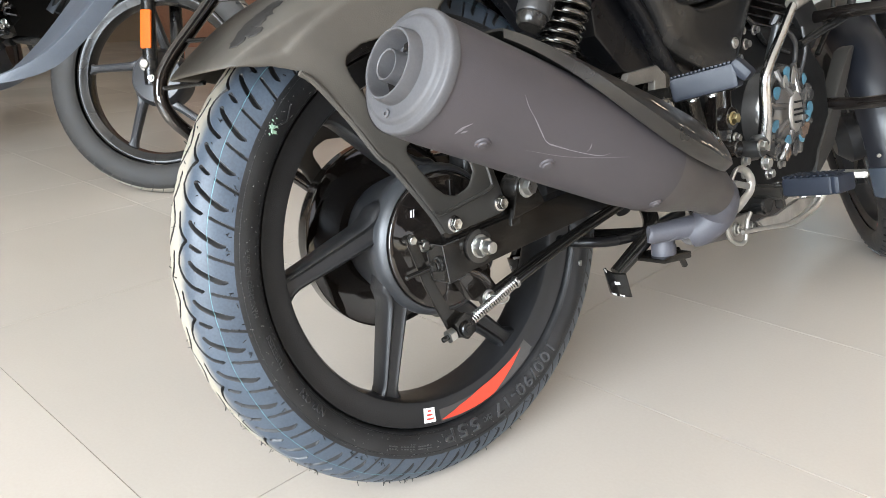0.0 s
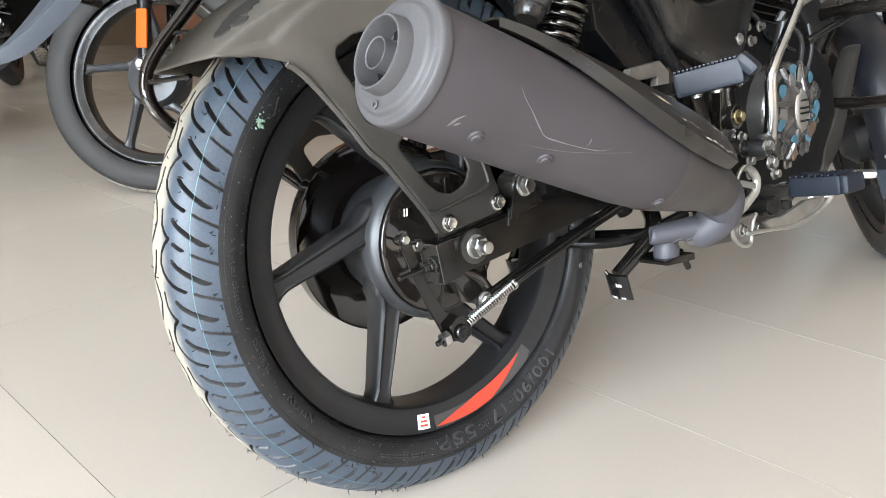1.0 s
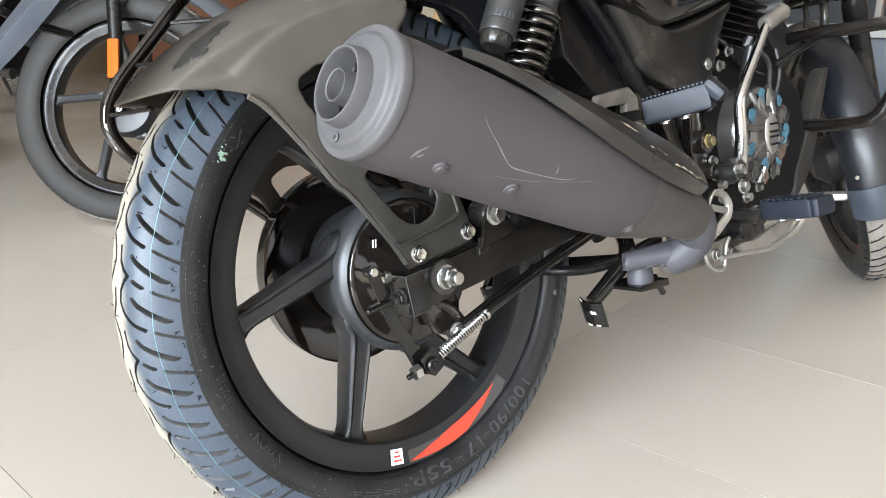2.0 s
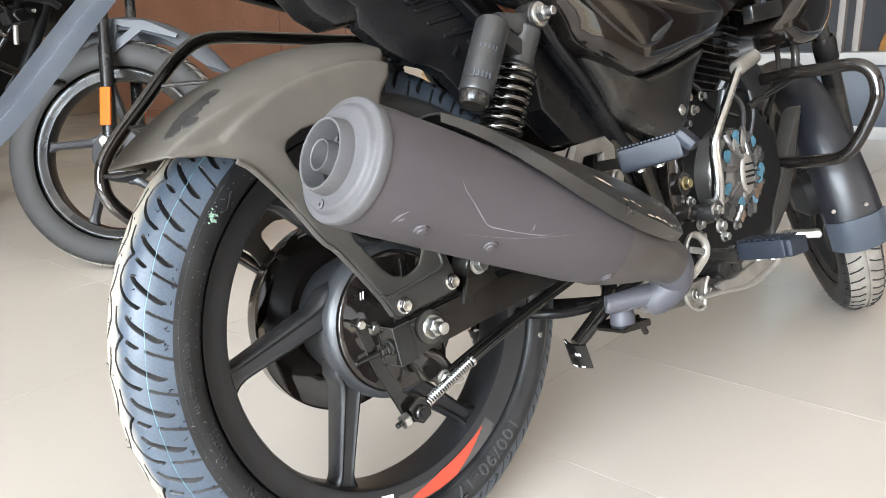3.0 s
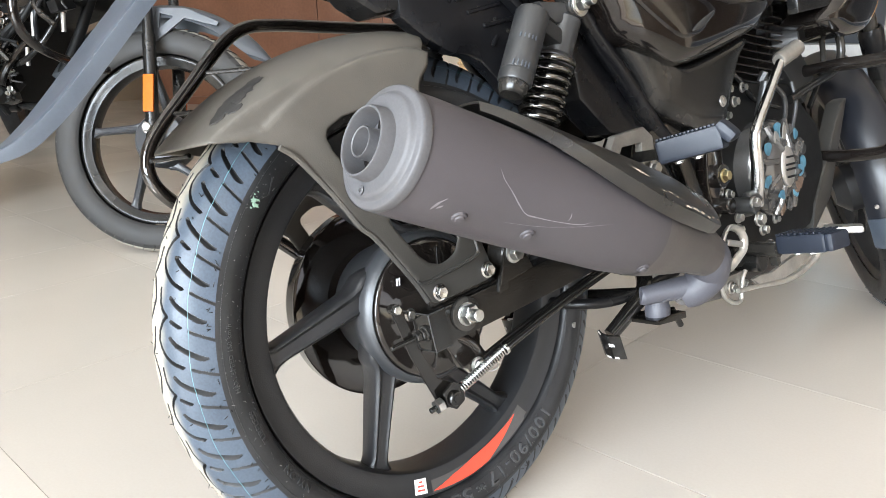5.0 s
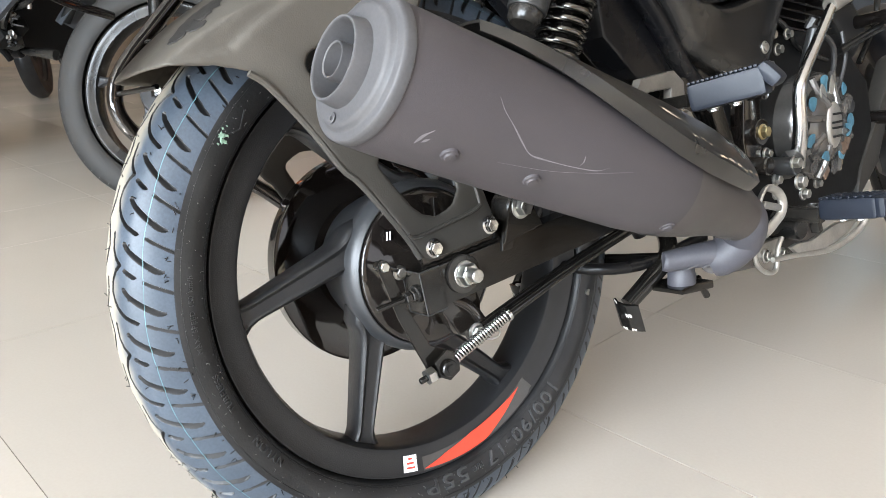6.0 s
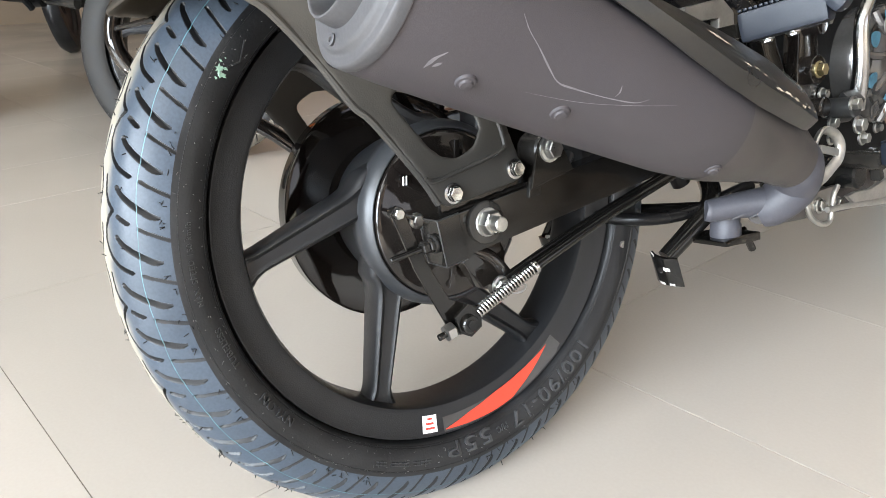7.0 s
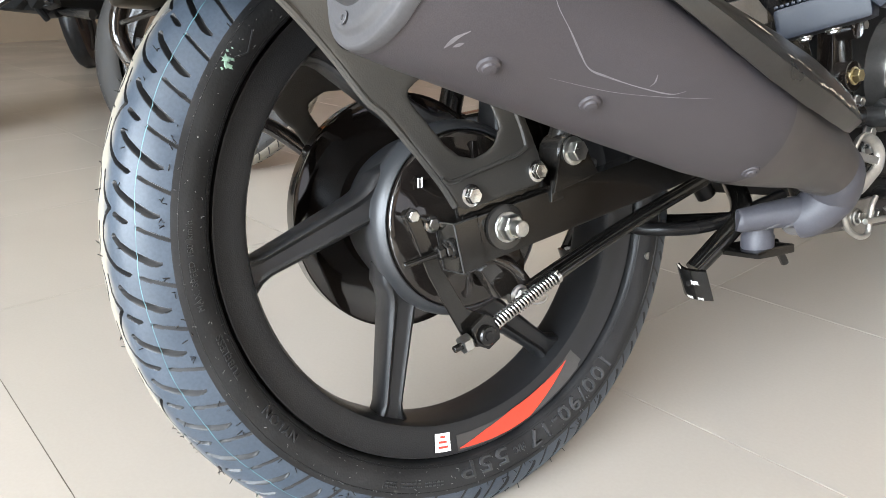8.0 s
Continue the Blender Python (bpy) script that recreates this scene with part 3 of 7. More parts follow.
for k in range(440):
    side = k % 2
    a = radians(rng.uniform(85, 305))
    if side:
        r = rng.choice((0.2470, 0.2540, 0.2600, 0.2660)) + rng.uniform(-0.0015, 0.0015)
        x, out, long, thick = float(np.interp(r, [q for _, q in reversed(SIDE_PROFILE)], [q for q, _ in reversed(SIDE_PROFILE)])), 0.9, rng.uniform(0.0010, 0.0026), 0.00038
    else:
        x = rng.choice((0.0455, 0.0440, 0.026, 0.012, -0.004, -0.020)) + rng.uniform(-0.0008, 0.0008)
        r, out, long, thick = TYRE_R - float(tread_rise(x)), 0.4, rng.uniform(0.0030, 0.0062), 0.0006
    e = Vector((0, math.cos(a), math.sin(a)))
    p = Vector(C) + e * (r - 0.0004) + Vector((x, 0, 0))
    tip = p + (e * (1 - out) + Vector((out, 0, 0)) + Vector((0, rng.uniform(-0.9, 0.9), rng.uniform(-0.9, 0.9)))).normalized() * long
    tube(NIBS if side else HAIRS, [p, tip], [thick, thick * 0.6], 4, smooth=False)
tagged(part("moulding_flash", HAIRS, SIDEWALL, REAR, "fine moulding hairs on new rubber"), kind="stuff")
tagged(part("sidewall_nibs", NIBS, NIB, REAR, "tiny moulding nibs on the sidewall, coloured pale for their glint"), kind="stuff")
bm = B()
for k in range(480):
    a = 0.75 * k
    rows = []
    for b in (a, a + 0.76):
        wob = 0.0352 + 0.0003 * math.sin(b * 0.41)
        sink = min(0.5, float(groove_depth(np.array([[wob * 1000]]), np.array([[b]])).max())) / 1000
        e = Vector((0, math.cos(radians(b)), math.sin(radians(b))))
        rows.append([Vector(C) + e * (TYRE_R - float(tread_rise(x)) + 0.0003 - sink) + Vector((x, 0, 0)) for x in (wob - 0.00018, wob + 0.00018)])
    grid(bm, rows)
part("paint_line", bm, CYAN, REAR, "thin pale cyan paint line round the tread")
bm = B()
rng = random.Random(8)


def chalk_point(a, r, lift):
    x = float(np.interp(r, [q for _, q in reversed(SIDE_PROFILE)], [q for q, _ in reversed(SIDE_PROFILE)])) + lift
    return Vector((x, math.cos(radians(a)) * r, HUB_Z + math.sin(radians(a)) * r))


for a0, r0, da, dr in ((141.5, 0.2610, 0.75, 0.0042), (142.4, 0.2585, 0.80, 0.0032), (142.2, 0.2560, 0.45, 0.0036), (141.0, 0.2570, 0.35, 0.0022), (143.3, 0.2600, 0.30, 0.0015), (140.2, 0.2630, 0.25, 0.0016), (139.3, 0.2610, 0.2, 0.0010)):
    wob = [rng.uniform(0.45, 1.2) for _ in range(14)]
    grid(bm, [[chalk_point(a0 + da * f * wob[k] * math.cos(2 * math.pi * k / 14), r0 + dr * f * wob[k] * math.sin(2 * math.pi * k / 14), 0.0005 if f < 1 else 0.0002) for k in range(14)] for f in (1.0, 0.8, 0.4, 0.02)], close_v=True)
part("chalk_mark", bm, GREEN, REAR, "small green inspection mark on the sidewall")
bm = B()
patch_ring(bm, 0.0006, 0, 0, -52.8, -97.6, C, 36, lambda u: (0.2150 + 0.004 * u, 0.2338 if u > 0.03 else 0.2320))
part("rim_sticker", bm, DECAL_DARK, REAR, "dark rim sticker")
bm = B()
patch_ring(bm, 0.0012, 0, 0, -56.2, -97.1, C, 44,
           lambda u: (float(np.interp(u, [0, 0.30, 0.55, 0.80, 1], [0.2175, 0.2160, 0.2165, 0.2225, 0.2312])), float(np.interp(u, [0, 0.20, 0.44, 0.62, 1], [0.2180, 0.2252, 0.2334, 0.2336, 0.2320]))))
part("red_flash", bm, RED, REAR, "bright red flash on the rim")
bm = B()
patch_ring(bm, 0.0012, 0.2140, 0.2318, -99.7, -104.3, C, 4)
part("white_label", bm, WHITE, REAR, "small white label with red print")
bm = B()
for k, (w0, w1) in enumerate(((0.8, 3.7), (1.1, 3.5), (1.5, 3.0))):
    r = 0.2262 - 0.0048 * k
    patch_ring(bm, 0.0016, r, r + 0.0021, -99.7 - w0, -99.7 - w1, C, 3)
part("red_print", bm, RED, REAR)
bm = B()
rod(bm, (0.046, 0.2400, 0.2200), (0.0485, 0.2405, 0.2199), 0.0042, 16)
part("balance_dot", bm, ZINC, REAR, "small round silver mark on the sidewall")
bm = B()
DIAMOND = [(140.6, 0.2560), (138.2, 0.2490), (134.5, 0.2560), (136.5, 0.2640)]
tube(bm, [(float(np.interp(r, [q for _, q in reversed(SIDE_PROFILE)], [q for q, _ in reversed(SIDE_PROFILE)])) + 0.0002, r * math.cos(radians(a)), HUB_Z + r * math.sin(radians(a))) for a, r in DIAMOND[:3]], 0.0009, 6, smooth=False)
part("moulded_angle", bm, SIDEWALL, REAR)
bm = B()
for k in range(15):
    for r in (0.2555, 0.2585):
        a = radians(-103.4 - k)
        x = float(np.interp(r, [q for _, q in reversed(SIDE_PROFILE)], [q for q, _ in reversed(SIDE_PROFILE)])) + 0.0002
        p = Vector((x, r * math.cos(a), HUB_Z + r * math.sin(a)))
        g = Vector((0, math.sin(a), -math.cos(a)))
        if k % 6 != 5:
            bar(bm, p, p + g * 0.0030, 0.0012, 0.0018, (1, 0, 0), 0.0)
tagged(part("small_print_bars", bm, RAISED, REAR), kind="stuff")

# ---- brake side of the rear wheel
bm = B()
lathe(bm, [(0.036, 0.0842), (0.0470, 0.0842), (0.0490, 0.0828), (0.0510, 0.0790), (0.0525, 0.0700), (0.056, 0.0640), (0.058, 0.0500), (0.064, 0.0360), (0.066, 0.0001)], C, sides=72)
RIBS = []
for k in range(6):
    a = radians(20 + 60 * k)
    RIBS.append(B())
    bar(RIBS[-1], (0.060, 0.030 * math.cos(a), HUB_Z + 0.030 * math.sin(a)), (0.054, 0.074 * math.cos(a), HUB_Z + 0.074 * math.sin(a)), 0.006, 0.006, (1, 0, 0), 0.001)
slab(bm, [(-0.012, 0.262), (-0.002, 0.290), (0.030, 0.290), (0.040, 0.262), (0.036, 0.240), (0.020, 0.226), (0.006, 0.232)], 0.062, 0.082, bevel=0.005)
tube(bm, [(0.074, 0.000, 0.275), (0.086, 0.018, 0.262), (0.090, 0.030, 0.243)], 0.0065, 10)
PANEL = part("brake_panel", bm, GLOSS, BIKE, "glossy black drum brake plate")
for rib in RIBS:
    part("panel_rib", rib, GLOSS, PANEL)
bm = B()
for y in (-0.0560, -0.0525):
    slab(bm, [(y, 0.3540), (y + 0.0014, 0.3545), (y + 0.0004, 0.3460), (y - 0.0010, 0.3455)], 0.0612, 0.0620)
part("wear_mark", bm, WHITE, PANEL)

# brake arm and its rod
ARM = B()
slab(ARM, [(-0.096, 0.331), (-0.0895, 0.3365), (-0.083, 0.333), (-0.0785, 0.318), (-0.066, 0.280), (-0.047, 0.240), (-0.030, 0.230), (-0.019, 0.222), (-0.020, 0.207), (-0.031, 0.200),
           (-0.044, 0.203), (-0.052, 0.213), (-0.063, 0.238), (-0.079, 0.275), (-0.089, 0.310)], 0.0985, 0.1025, bevel=0.001)
slab(ARM, [(-0.049, 0.224), (-0.033, 0.233), (-0.019, 0.224), (-0.020, 0.207), (-0.033, 0.200), (-0.045, 0.207)], 0.108, 0.112, bevel=0.001)
rod(ARM, (0.097, -0.0345, 0.2140), (0.1165, -0.0345, 0.2140), 0.0090, 24)
rod(ARM, (0.090, -0.0885, 0.329), (0.099, -0.0885, 0.329), 0.0050, 20)
ARM = part("brake_arm", ARM, STEELBLACK, BIKE, "black steel rear brake arm", sharp=20)
bm = B()
bolt(bm, (0.1025, -0.0890, 0.3290), size=0.0088, head=0.0045, flange=False)
part("arm_bolt", bm, ZINC, ARM)
bm = B()
bar(bm, (0.086, -0.080, 0.3270), (0.088, -0.058, 0.3140), 0.004, 0.011, (1, 0, 0), 0.001)
part("arm_bracket", bm, STEELBLACK, ARM, sharp=20)
bm = B()
bolt(bm, (0.090, -0.0635, 0.3166), size=0.0095, head=0.005)
part("bracket_bolt", bm, ZINC, ARM)
bm = B()
bolt(bm, (0.1165, -0.0345, 0.2140), size=0.008, head=0.0015, flange=False)
part("clevis_pin", bm, SATIN, ARM)
bm = B()
rod(bm, (0.106, -0.066, 0.2075), (0.108, -0.036, 0.2140), 0.0032, 12)
part("rod_thread", bm, STEELBLACK, ARM)
bm = B()
lathe(bm, [(0, 0.0001), (0, 0.0085), (0.008, 0.0085), (0.010, 0.006), (0.010, 0.0001)], (0.1065, -0.058, 0.2095), (0.03, 0.97, 0.22), 6)
part("adjuster_nut", bm, ZINC, ARM, "bright wing nut of the brake rod")
ROD = B()
rod(ROD, (0.108, -0.036, 0.2140), (0.112, 0.048, 0.2470), 0.0030, 10)
tube(ROD, [(0.111, 0.046, 0.2462), (0.112, 0.075, 0.2560), (0.112, 0.160, 0.2800), (0.112, 0.300, 0.3130)], [0.0052, 0.0052, 0.0052, 0.0052], 12)
ROD = part("brake_rod", ROD, STEELBLACK, BIKE, "black brake rod")
bm = B()
coil(bm, (0.1085, -0.022, 0.2205), (0.112, 0.047, 0.2475), 0.0056, 0.00115, 21, 14, 6)
rod(bm, (0.112, 0.047, 0.2475), (0.1122, 0.051, 0.2490), 0.0078, 18)
part("return_spring", bm, CHROME, ROD, "bright steel return spring")
bm = B()
tube(bm, [(0.094, 0.008, 0.2330), (0.098, 0.080, 0.2570), (0.100, 0.170, 0.2815), (0.100, 0.290, 0.3090)], 0.0082, 14, flat=0.62)
STAY = part("torque_stay", bm, STEELBLACK, BIKE, "black steel brake torque bar")
bm = B()
bolt(bm, (0.100, 0.0155, 0.2360), size=0.013, head=0.006, stud=0.004)
part("stay_bolt", bm, ZINC, STAY)
bm = B()
tube(bm, [(0.106, 0.014, 0.2320), (0.108, 0.026, 0.2270), (0.109, 0.036, 0.2275), (0.110, 0.038, 0.2330), (0.109, 0.031, 0.2335), (0.108, 0.022, 0.2300)], 0.0010, 6)
part("cotter_pin", bm, ZINC, STAY)

# swing arm
SWING = B()
rod(SWING, (-0.12, 0.435, 0.361), (0.12, 0.435, 0.361), 0.024, 24)
SWING = part("swing_arm", SWING, STEELBLACK, BIKE, "black painted box-section swing arm")
bm = B()
rod(bm, (-0.11, 0.330, 0.345), (0.11, 0.330, 0.345), 0.017, 20)
part("cross_tube", bm, STEELBLACK, SWING)
for s in (1, -1):
    bm = B()
    bar(bm, (s * 0.103, -0.050, 0.2971), (s * 0.103, 0.215, 0.3270), 0.024, 0.042, bevel=0.0016)
    bar(bm, (s * 0.103, 0.205, 0.3260), (s * 0.098, 0.430, 0.3600), 0.0244, 0.0424, bevel=0.0016)
    part("arm_beam", bm, STEELBLACK, SWING, sharp=20)
    bm = B()
    bar(bm, (s * 0.1060, -0.048, 0.3240), (s * 0.1060, 0.050, 0.3360), 0.006, 0.014, bevel=0.001)
    part("guard_flange", bm, STEELBLACK, SWING, sharp=20)
    # beads of weld along the flange
    rng = random.Random(17 + s)
    bm = B()
    tube(bm, [(s * (0.1105 + rng.uniform(-0.0006, 0.0006)), y, 0.3195 + 0.113 * (y + 0.048) + rng.uniform(-0.0006, 0.0006)) for y in np.linspace(-0.046, 0.050, 18)], [rng.uniform(0.0018, 0.0030) for _ in range(18)], 7)
    part("weld_bead", bm, STEELBLACK, SWING)
bm = B()
slab(bm, [(0.045, 0.3240), (0.060, 0.3700), (0.090, 0.3700), (0.110, 0.3390)], 0.092, 0.097, bevel=0.001)
part("shock_bracket", bm, STEELBLACK, SWING, sharp=20)
bm = B()
slab(bm, [(0.048, 0.3260), (0.062, 0.3680), (0.088, 0.3680), (0.104, 0.3370)], 0.1165, 0.1205, bevel=0.001)
part("shock_bracket", bm, STEELBLACK, SWING, sharp=20)
bm = B()
slab(bm, [(0.047, 0.318), (0.050, 0.338), (0.098, 0.343), (0.096, 0.333), (0.064, 0.330), (0.062, 0.319)], 0.1145, 0.1175, bevel=0.0008)
part("shock_bracket", bm, STEELBLACK, SWING, sharp=20)
bm = B()
bar(bm, (0.103, -0.0575, 0.2963), (0.103, -0.0330, 0.2990), 0.0310, 0.0440, bevel=0.0013)
part("end_plate", bm, STEELBLACK, SWING, sharp=20)
# grey strips paint in the highlights and chips along the plate's edges
END = along((0.103, -0.0575, 0.2963), (0.103, -0.0330, 0.2990))
for a, b in (((-1, 1, -1), (-1, 1, 1)), ((-1, -1, 1), (-1, 1, 1)), ((-1, -1, -1), (-1, -1, 1)), ((-1, -1, -1), (-1, 1, -1)), ((-1, -1, 1), (0.9, -1, 1)), ((-1, -1, -1), (0.9, -1, -1))):
    bm = B()
    half = Vector((0.0124, 0.0155, 0.0220))
    tube(bm, [END @ Vector([p * q for p, q in zip(e, half)]) for e in (a, b)], 0.0007, 6, smooth=False)
    part("worn_edge", bm, SHOCKGREY, SWING)
bm = B()
rod(bm, (0.1065, -0.105, 0.2908), (0.1065, -0.040, 0.2975), 0.0029, 12)
part("chain_adjuster", bm, STEELBLACK, SWING)
bm = B()
bolt(bm, (0.1065, -0.0590, 0.2957), (0, -1, -0.1), 0.012, 0.006, flange=True)
bolt(bm, (0.1065, -0.0665, 0.2949), (0, -1, -0.1), 0.011, 0.006, flange=False)
part("adjuster_nut", bm, SATIN, SWING)
AXLE = B()
lathe(AXLE, [(-0.002, 0.0001), (-0.002, 0.0200), (0.0015, 0.0200), (0.0025, 0.0185), (0.0025, 0.0001)], (0.1165, -0.006, 0.3060), sides=28)
AXLE = part("adjuster_plate", AXLE, SATIN, SWING)
bm = B()
lathe(bm, [(-0.001, 0.0001), (-0.001, 0.0134), (0.0008, 0.0136), (0.0016, 0.0128), (0.0016, 0.0001)], (0.1192, -0.006, 0.3060), sides=28)
part("axle_washer", bm, ZINC, SWING)
bm = B()
bolt(bm, (0.1190, -0.006, 0.3060), size=0.0205, head=0.0115, flange=False)
rod(bm, (0.128, -0.006, 0.3060), (0.1410, -0.006, 0.3060), 0.0070, 18)
part("axle_nut", bm, ZINC, SWING, "bright zinc rear axle nut")
bm = B()
rod(bm, (-0.125, -0.006, 0.3060), (0.120, -0.006, 0.3060), 0.0075, 16)
part("axle", bm, ZINC, SWING)

# chain case on the far side
bm = B()
lathe(bm, [(-0.112, 0.0001), (-0.112, 0.096), (-0.109, 0.112), (-0.102, 0.1215), (-0.092, 0.1250), (-0.076, 0.1250), (-0.074, 0.1265), (-0.071, 0.1265), (-0.069, 0.1235),
           (-0.067, 0.1100), (-0.069, 0.0780), (-0.069, 0.0001)], C, sides=80)
slab(bm, [(0.075, 0.225), (0.085, 0.215), (0.24, 0.262), (0.47, 0.300), (0.52, 0.350), (0.47, 0.405), (0.24, 0.410), (0.085, 0.400), (0.075, 0.390)], -0.112, -0.071, bevel=0.008)
CASE = part("chain_case", bm, GLOSS, BIKE, "glossy black round chain cover")
bm = B()
slab(bm, [(-0.030, 0.1860), (0.020, 0.1790), (0.045, 0.1880), (0.045, 0.1920), (-0.030, 0.1960)], -0.104, -0.084, bevel=0.002)
part("case_lip", bm, SATIN, CASE)

# ---- exhaust
EX_AXIS = Vector((0, 0.927, -0.375)).normalized()
EX_UP = Vector((0, 0.375, 0.927)).normalized()
EX_C = Vector((0.240, -0.169, 0.502))
EX_X = Vector((1, 0, 0))


def ex_point(s, angle, a, b, dx=0.0, dv=0.0):
    t = radians(angle)
    return EX_C + EX_AXIS * s + EX_X * (dx + a * math.cos(t)) + EX_UP * (dv + b * math.sin(t))


EX_STATIONS = [(0.0, 0.0605, 0.0535, 0, 0), (0.03, 0.0615, 0.0545, 0, 0), (0.20, 0.0610, 0.0545, 0, 0.0005), (0.30, 0.0585, 0.0535, -0.002, 0.001), (0.36, 0.0545, 0.0505, -0.005, 0.003),
               (0.41, 0.0480, 0.0450, -0.010, 0.007), (0.45, 0.0410, 0.0390, -0.014, 0.010), (0.480, 0.0355, 0.0340, -0.018, 0.010), (0.512, 0.0305, 0.0295, -0.022, 0.007)]


def ex_section(s):
    cols = list(zip(*EX_STATIONS))
    return [float(np.interp(s, cols[0], c)) for c in cols[1:]]


def silencer_skin(s0, s1, steps, lift=0.0):
    bm = B()
    rows = []
    for i in range(steps + 1):
        s = s0 + (s1 - s0) * i / steps
        a, b, dx, dv = ex_section(s)
        rows.append([ex_point(s + 0.010 * (1 - math.cos(radians(360 * k / 64 + 10))) * (i == 0 and s0 > 0.1), 360 * k / 64, a + lift, b + lift, dx, dv) for k in range(64)])
    return grid(bm, rows, close_v=True)


MUFF = part("muffler", silencer_skin(0.0, 0.512, 34), MUFFLER, BIKE, "matte dark grey exhaust silencer with fine scuffs")
part("tapered_end", silencer_skin(0.336, 0.513, 18, 0.0004), MUFFLER_END, MUFF, "brownish heated end of the silencer")
CAPB = B()
for prof in ([(0.006, 0.990), (0.0055, 1.004), (0.0035, 1.010), (-0.0005, 1.010), (-0.0030, 0.996), (-0.0042, 0.970), (-0.0048, 0.900), (-0.0056, 0.868), (-0.0080, 0.845), (-0.0098, 0.815), (-0.0106, 0.770), (-0.0116, 0.53), (0.004, 0.525)],):
    rows = [[EX_C + EX_AXIS * s + EX_X * (0.0035 + 0.0585 * r * math.cos(t) + 0.004 * (1 - r)) + EX_UP * (0.0535 * r * math.sin(t) + 0.000 * (1 - r)) for t in (2 * math.pi * k / 72 for k in range(72))] for s, r in prof]
    grid(CAPB, rows, close_v=True)
part("end_cap", CAPB, MUFFLER_CAP, MUFF, "light grey stepped end cap")
OUT = EX_C + EX_X * 0.0045 + EX_UP * 0.000
bm = B()
lathe(bm, [(-0.004, 0.0325), (0.004, 0.0318), (0.0120, 0.0306), (0.0134, 0.0298), (0.0134, 0.0284), (0.0120, 0.0274), (-0.002, 0.0270), (-0.009, 0.0266), (-0.009, 0.0001)], OUT - EX_AXIS * 0.0105, -EX_AXIS, 56)
part("outlet_collar", bm, MUFFLER_CAP, MUFF)
bm = B()
lathe(bm, [(-0.012, 0.0142), (0.0150, 0.0138), (0.0160, 0.0131), (0.0153, 0.0120), (-0.008, 0.0118), (-0.008, 0.0001)], OUT - EX_AXIS * 0.006 - EX_X * 0.004, -EX_AXIS, 36)
part("tailpipe", bm, MUFFLER_CAP, MUFF)
bm = B()
for k in range(3):
    bm = B()
    a = radians(95 + 120 * k)
    d = EX_X * math.cos(a) + EX_UP * math.sin(a)
    bar(bm, OUT - EX_AXIS * 0.0022 + d * 0.018, OUT - EX_AXIS * 0.0022 + d * 0.0262, 0.020, 0.0010, EX_AXIS, 0.0002)
    part("baffle_slot", bm, GLOSS, MUFF, "dark slot behind the tailpipe")
bm = B()
lathe(bm, [(0, 0.0030), (0.0025, 0.0042), (0.0030, 0.0036), (0.0030, 0.0018), (0.0008, 0.0016), (0.0008, 0.0001)], EX_C - EX_AXIS * 0.0098 + EX_X * -0.0010 + EX_UP * -0.0385, -EX_AXIS, 20)
part("cap_rivet", bm, MUFFLER_CAP, MUFF)
for s, ang in ((0.066, -55), (0.146, -53), (0.333, -58)):
    a, b, dx, dv = ex_section(s)
    p = ex_point(s, ang, a, b, dx, dv)
    n = (EX_X * math.cos(radians(ang)) / a + EX_UP * math.sin(radians(ang)) / b).normalized()
    bm = B()
    lathe(bm, [(-0.003, 0.0076), (0.0, 0.0074), (0.0016, 0.0066), (0.0020, 0.0048), (0.0034, 0.0040), (0.0038, 0.0001)], p, n, 20)
    part("rivet", bm, MUFFLER, MUFF)


def scuff(points, width, name, mat, parent, lift=0.0004):
    """A thin worn line along stations and angles of the silencer."""
    bm = B()
    rows = []
    pts = smooth_points([(s, a, 0) for s, a in points], 6)
    for i, q in enumerate(pts):
        a, b, dx, dv = ex_section(q.x)
        w = width * (0.75 + 0.25 * math.sin(i * 0.5)) * (0.25 + 0.75 * math.sin(math.pi * i / (len(pts) - 1)))
        d = (pts[min(i + 1, len(pts) - 1)] - pts[max(i - 1, 0)])
        ds, da = d.x, d.y * 0.001
        n = math.hypot(ds, da) or 1
        rows.append([ex_point(q.x + sgn * w * -da / n, q.y + sgn * w * ds / n * 1000, a + lift, b + lift, dx, dv) for sgn in (-0.5, 0.5)])
    grid(bm, rows)
    part(name, bm, mat, parent)


scuff([(0.080, 0), (0.087, -8), (0.099, -16), (0.114, -26), (0.126, -32), (0.141, -32), (0.168, -30), (0.195, -26), (0.207, -20)], 0.0015, "scratch", GREYSCRATCH, MUFF)
scuff([(0.177, -18), (0.178, -23), (0.176, -27)], 0.0015, "scratch", GREYSCRATCH, MUFF)
scuff([(0.034, -55), (0.036, -46), (0.041, -39)], 0.0034, "scratch", GREYSCRATCH, MUFF)
scuff([(0.038, -52), (0.042, -47)], 0.0026, "scratch", GREYSCRATCH, MUFF)
scuff([(0.105, -47), (0.150, -40), (0.189, -30), (0.237, -16)], 0.0005, "scratch", GREYSCRATCH, MUFF)

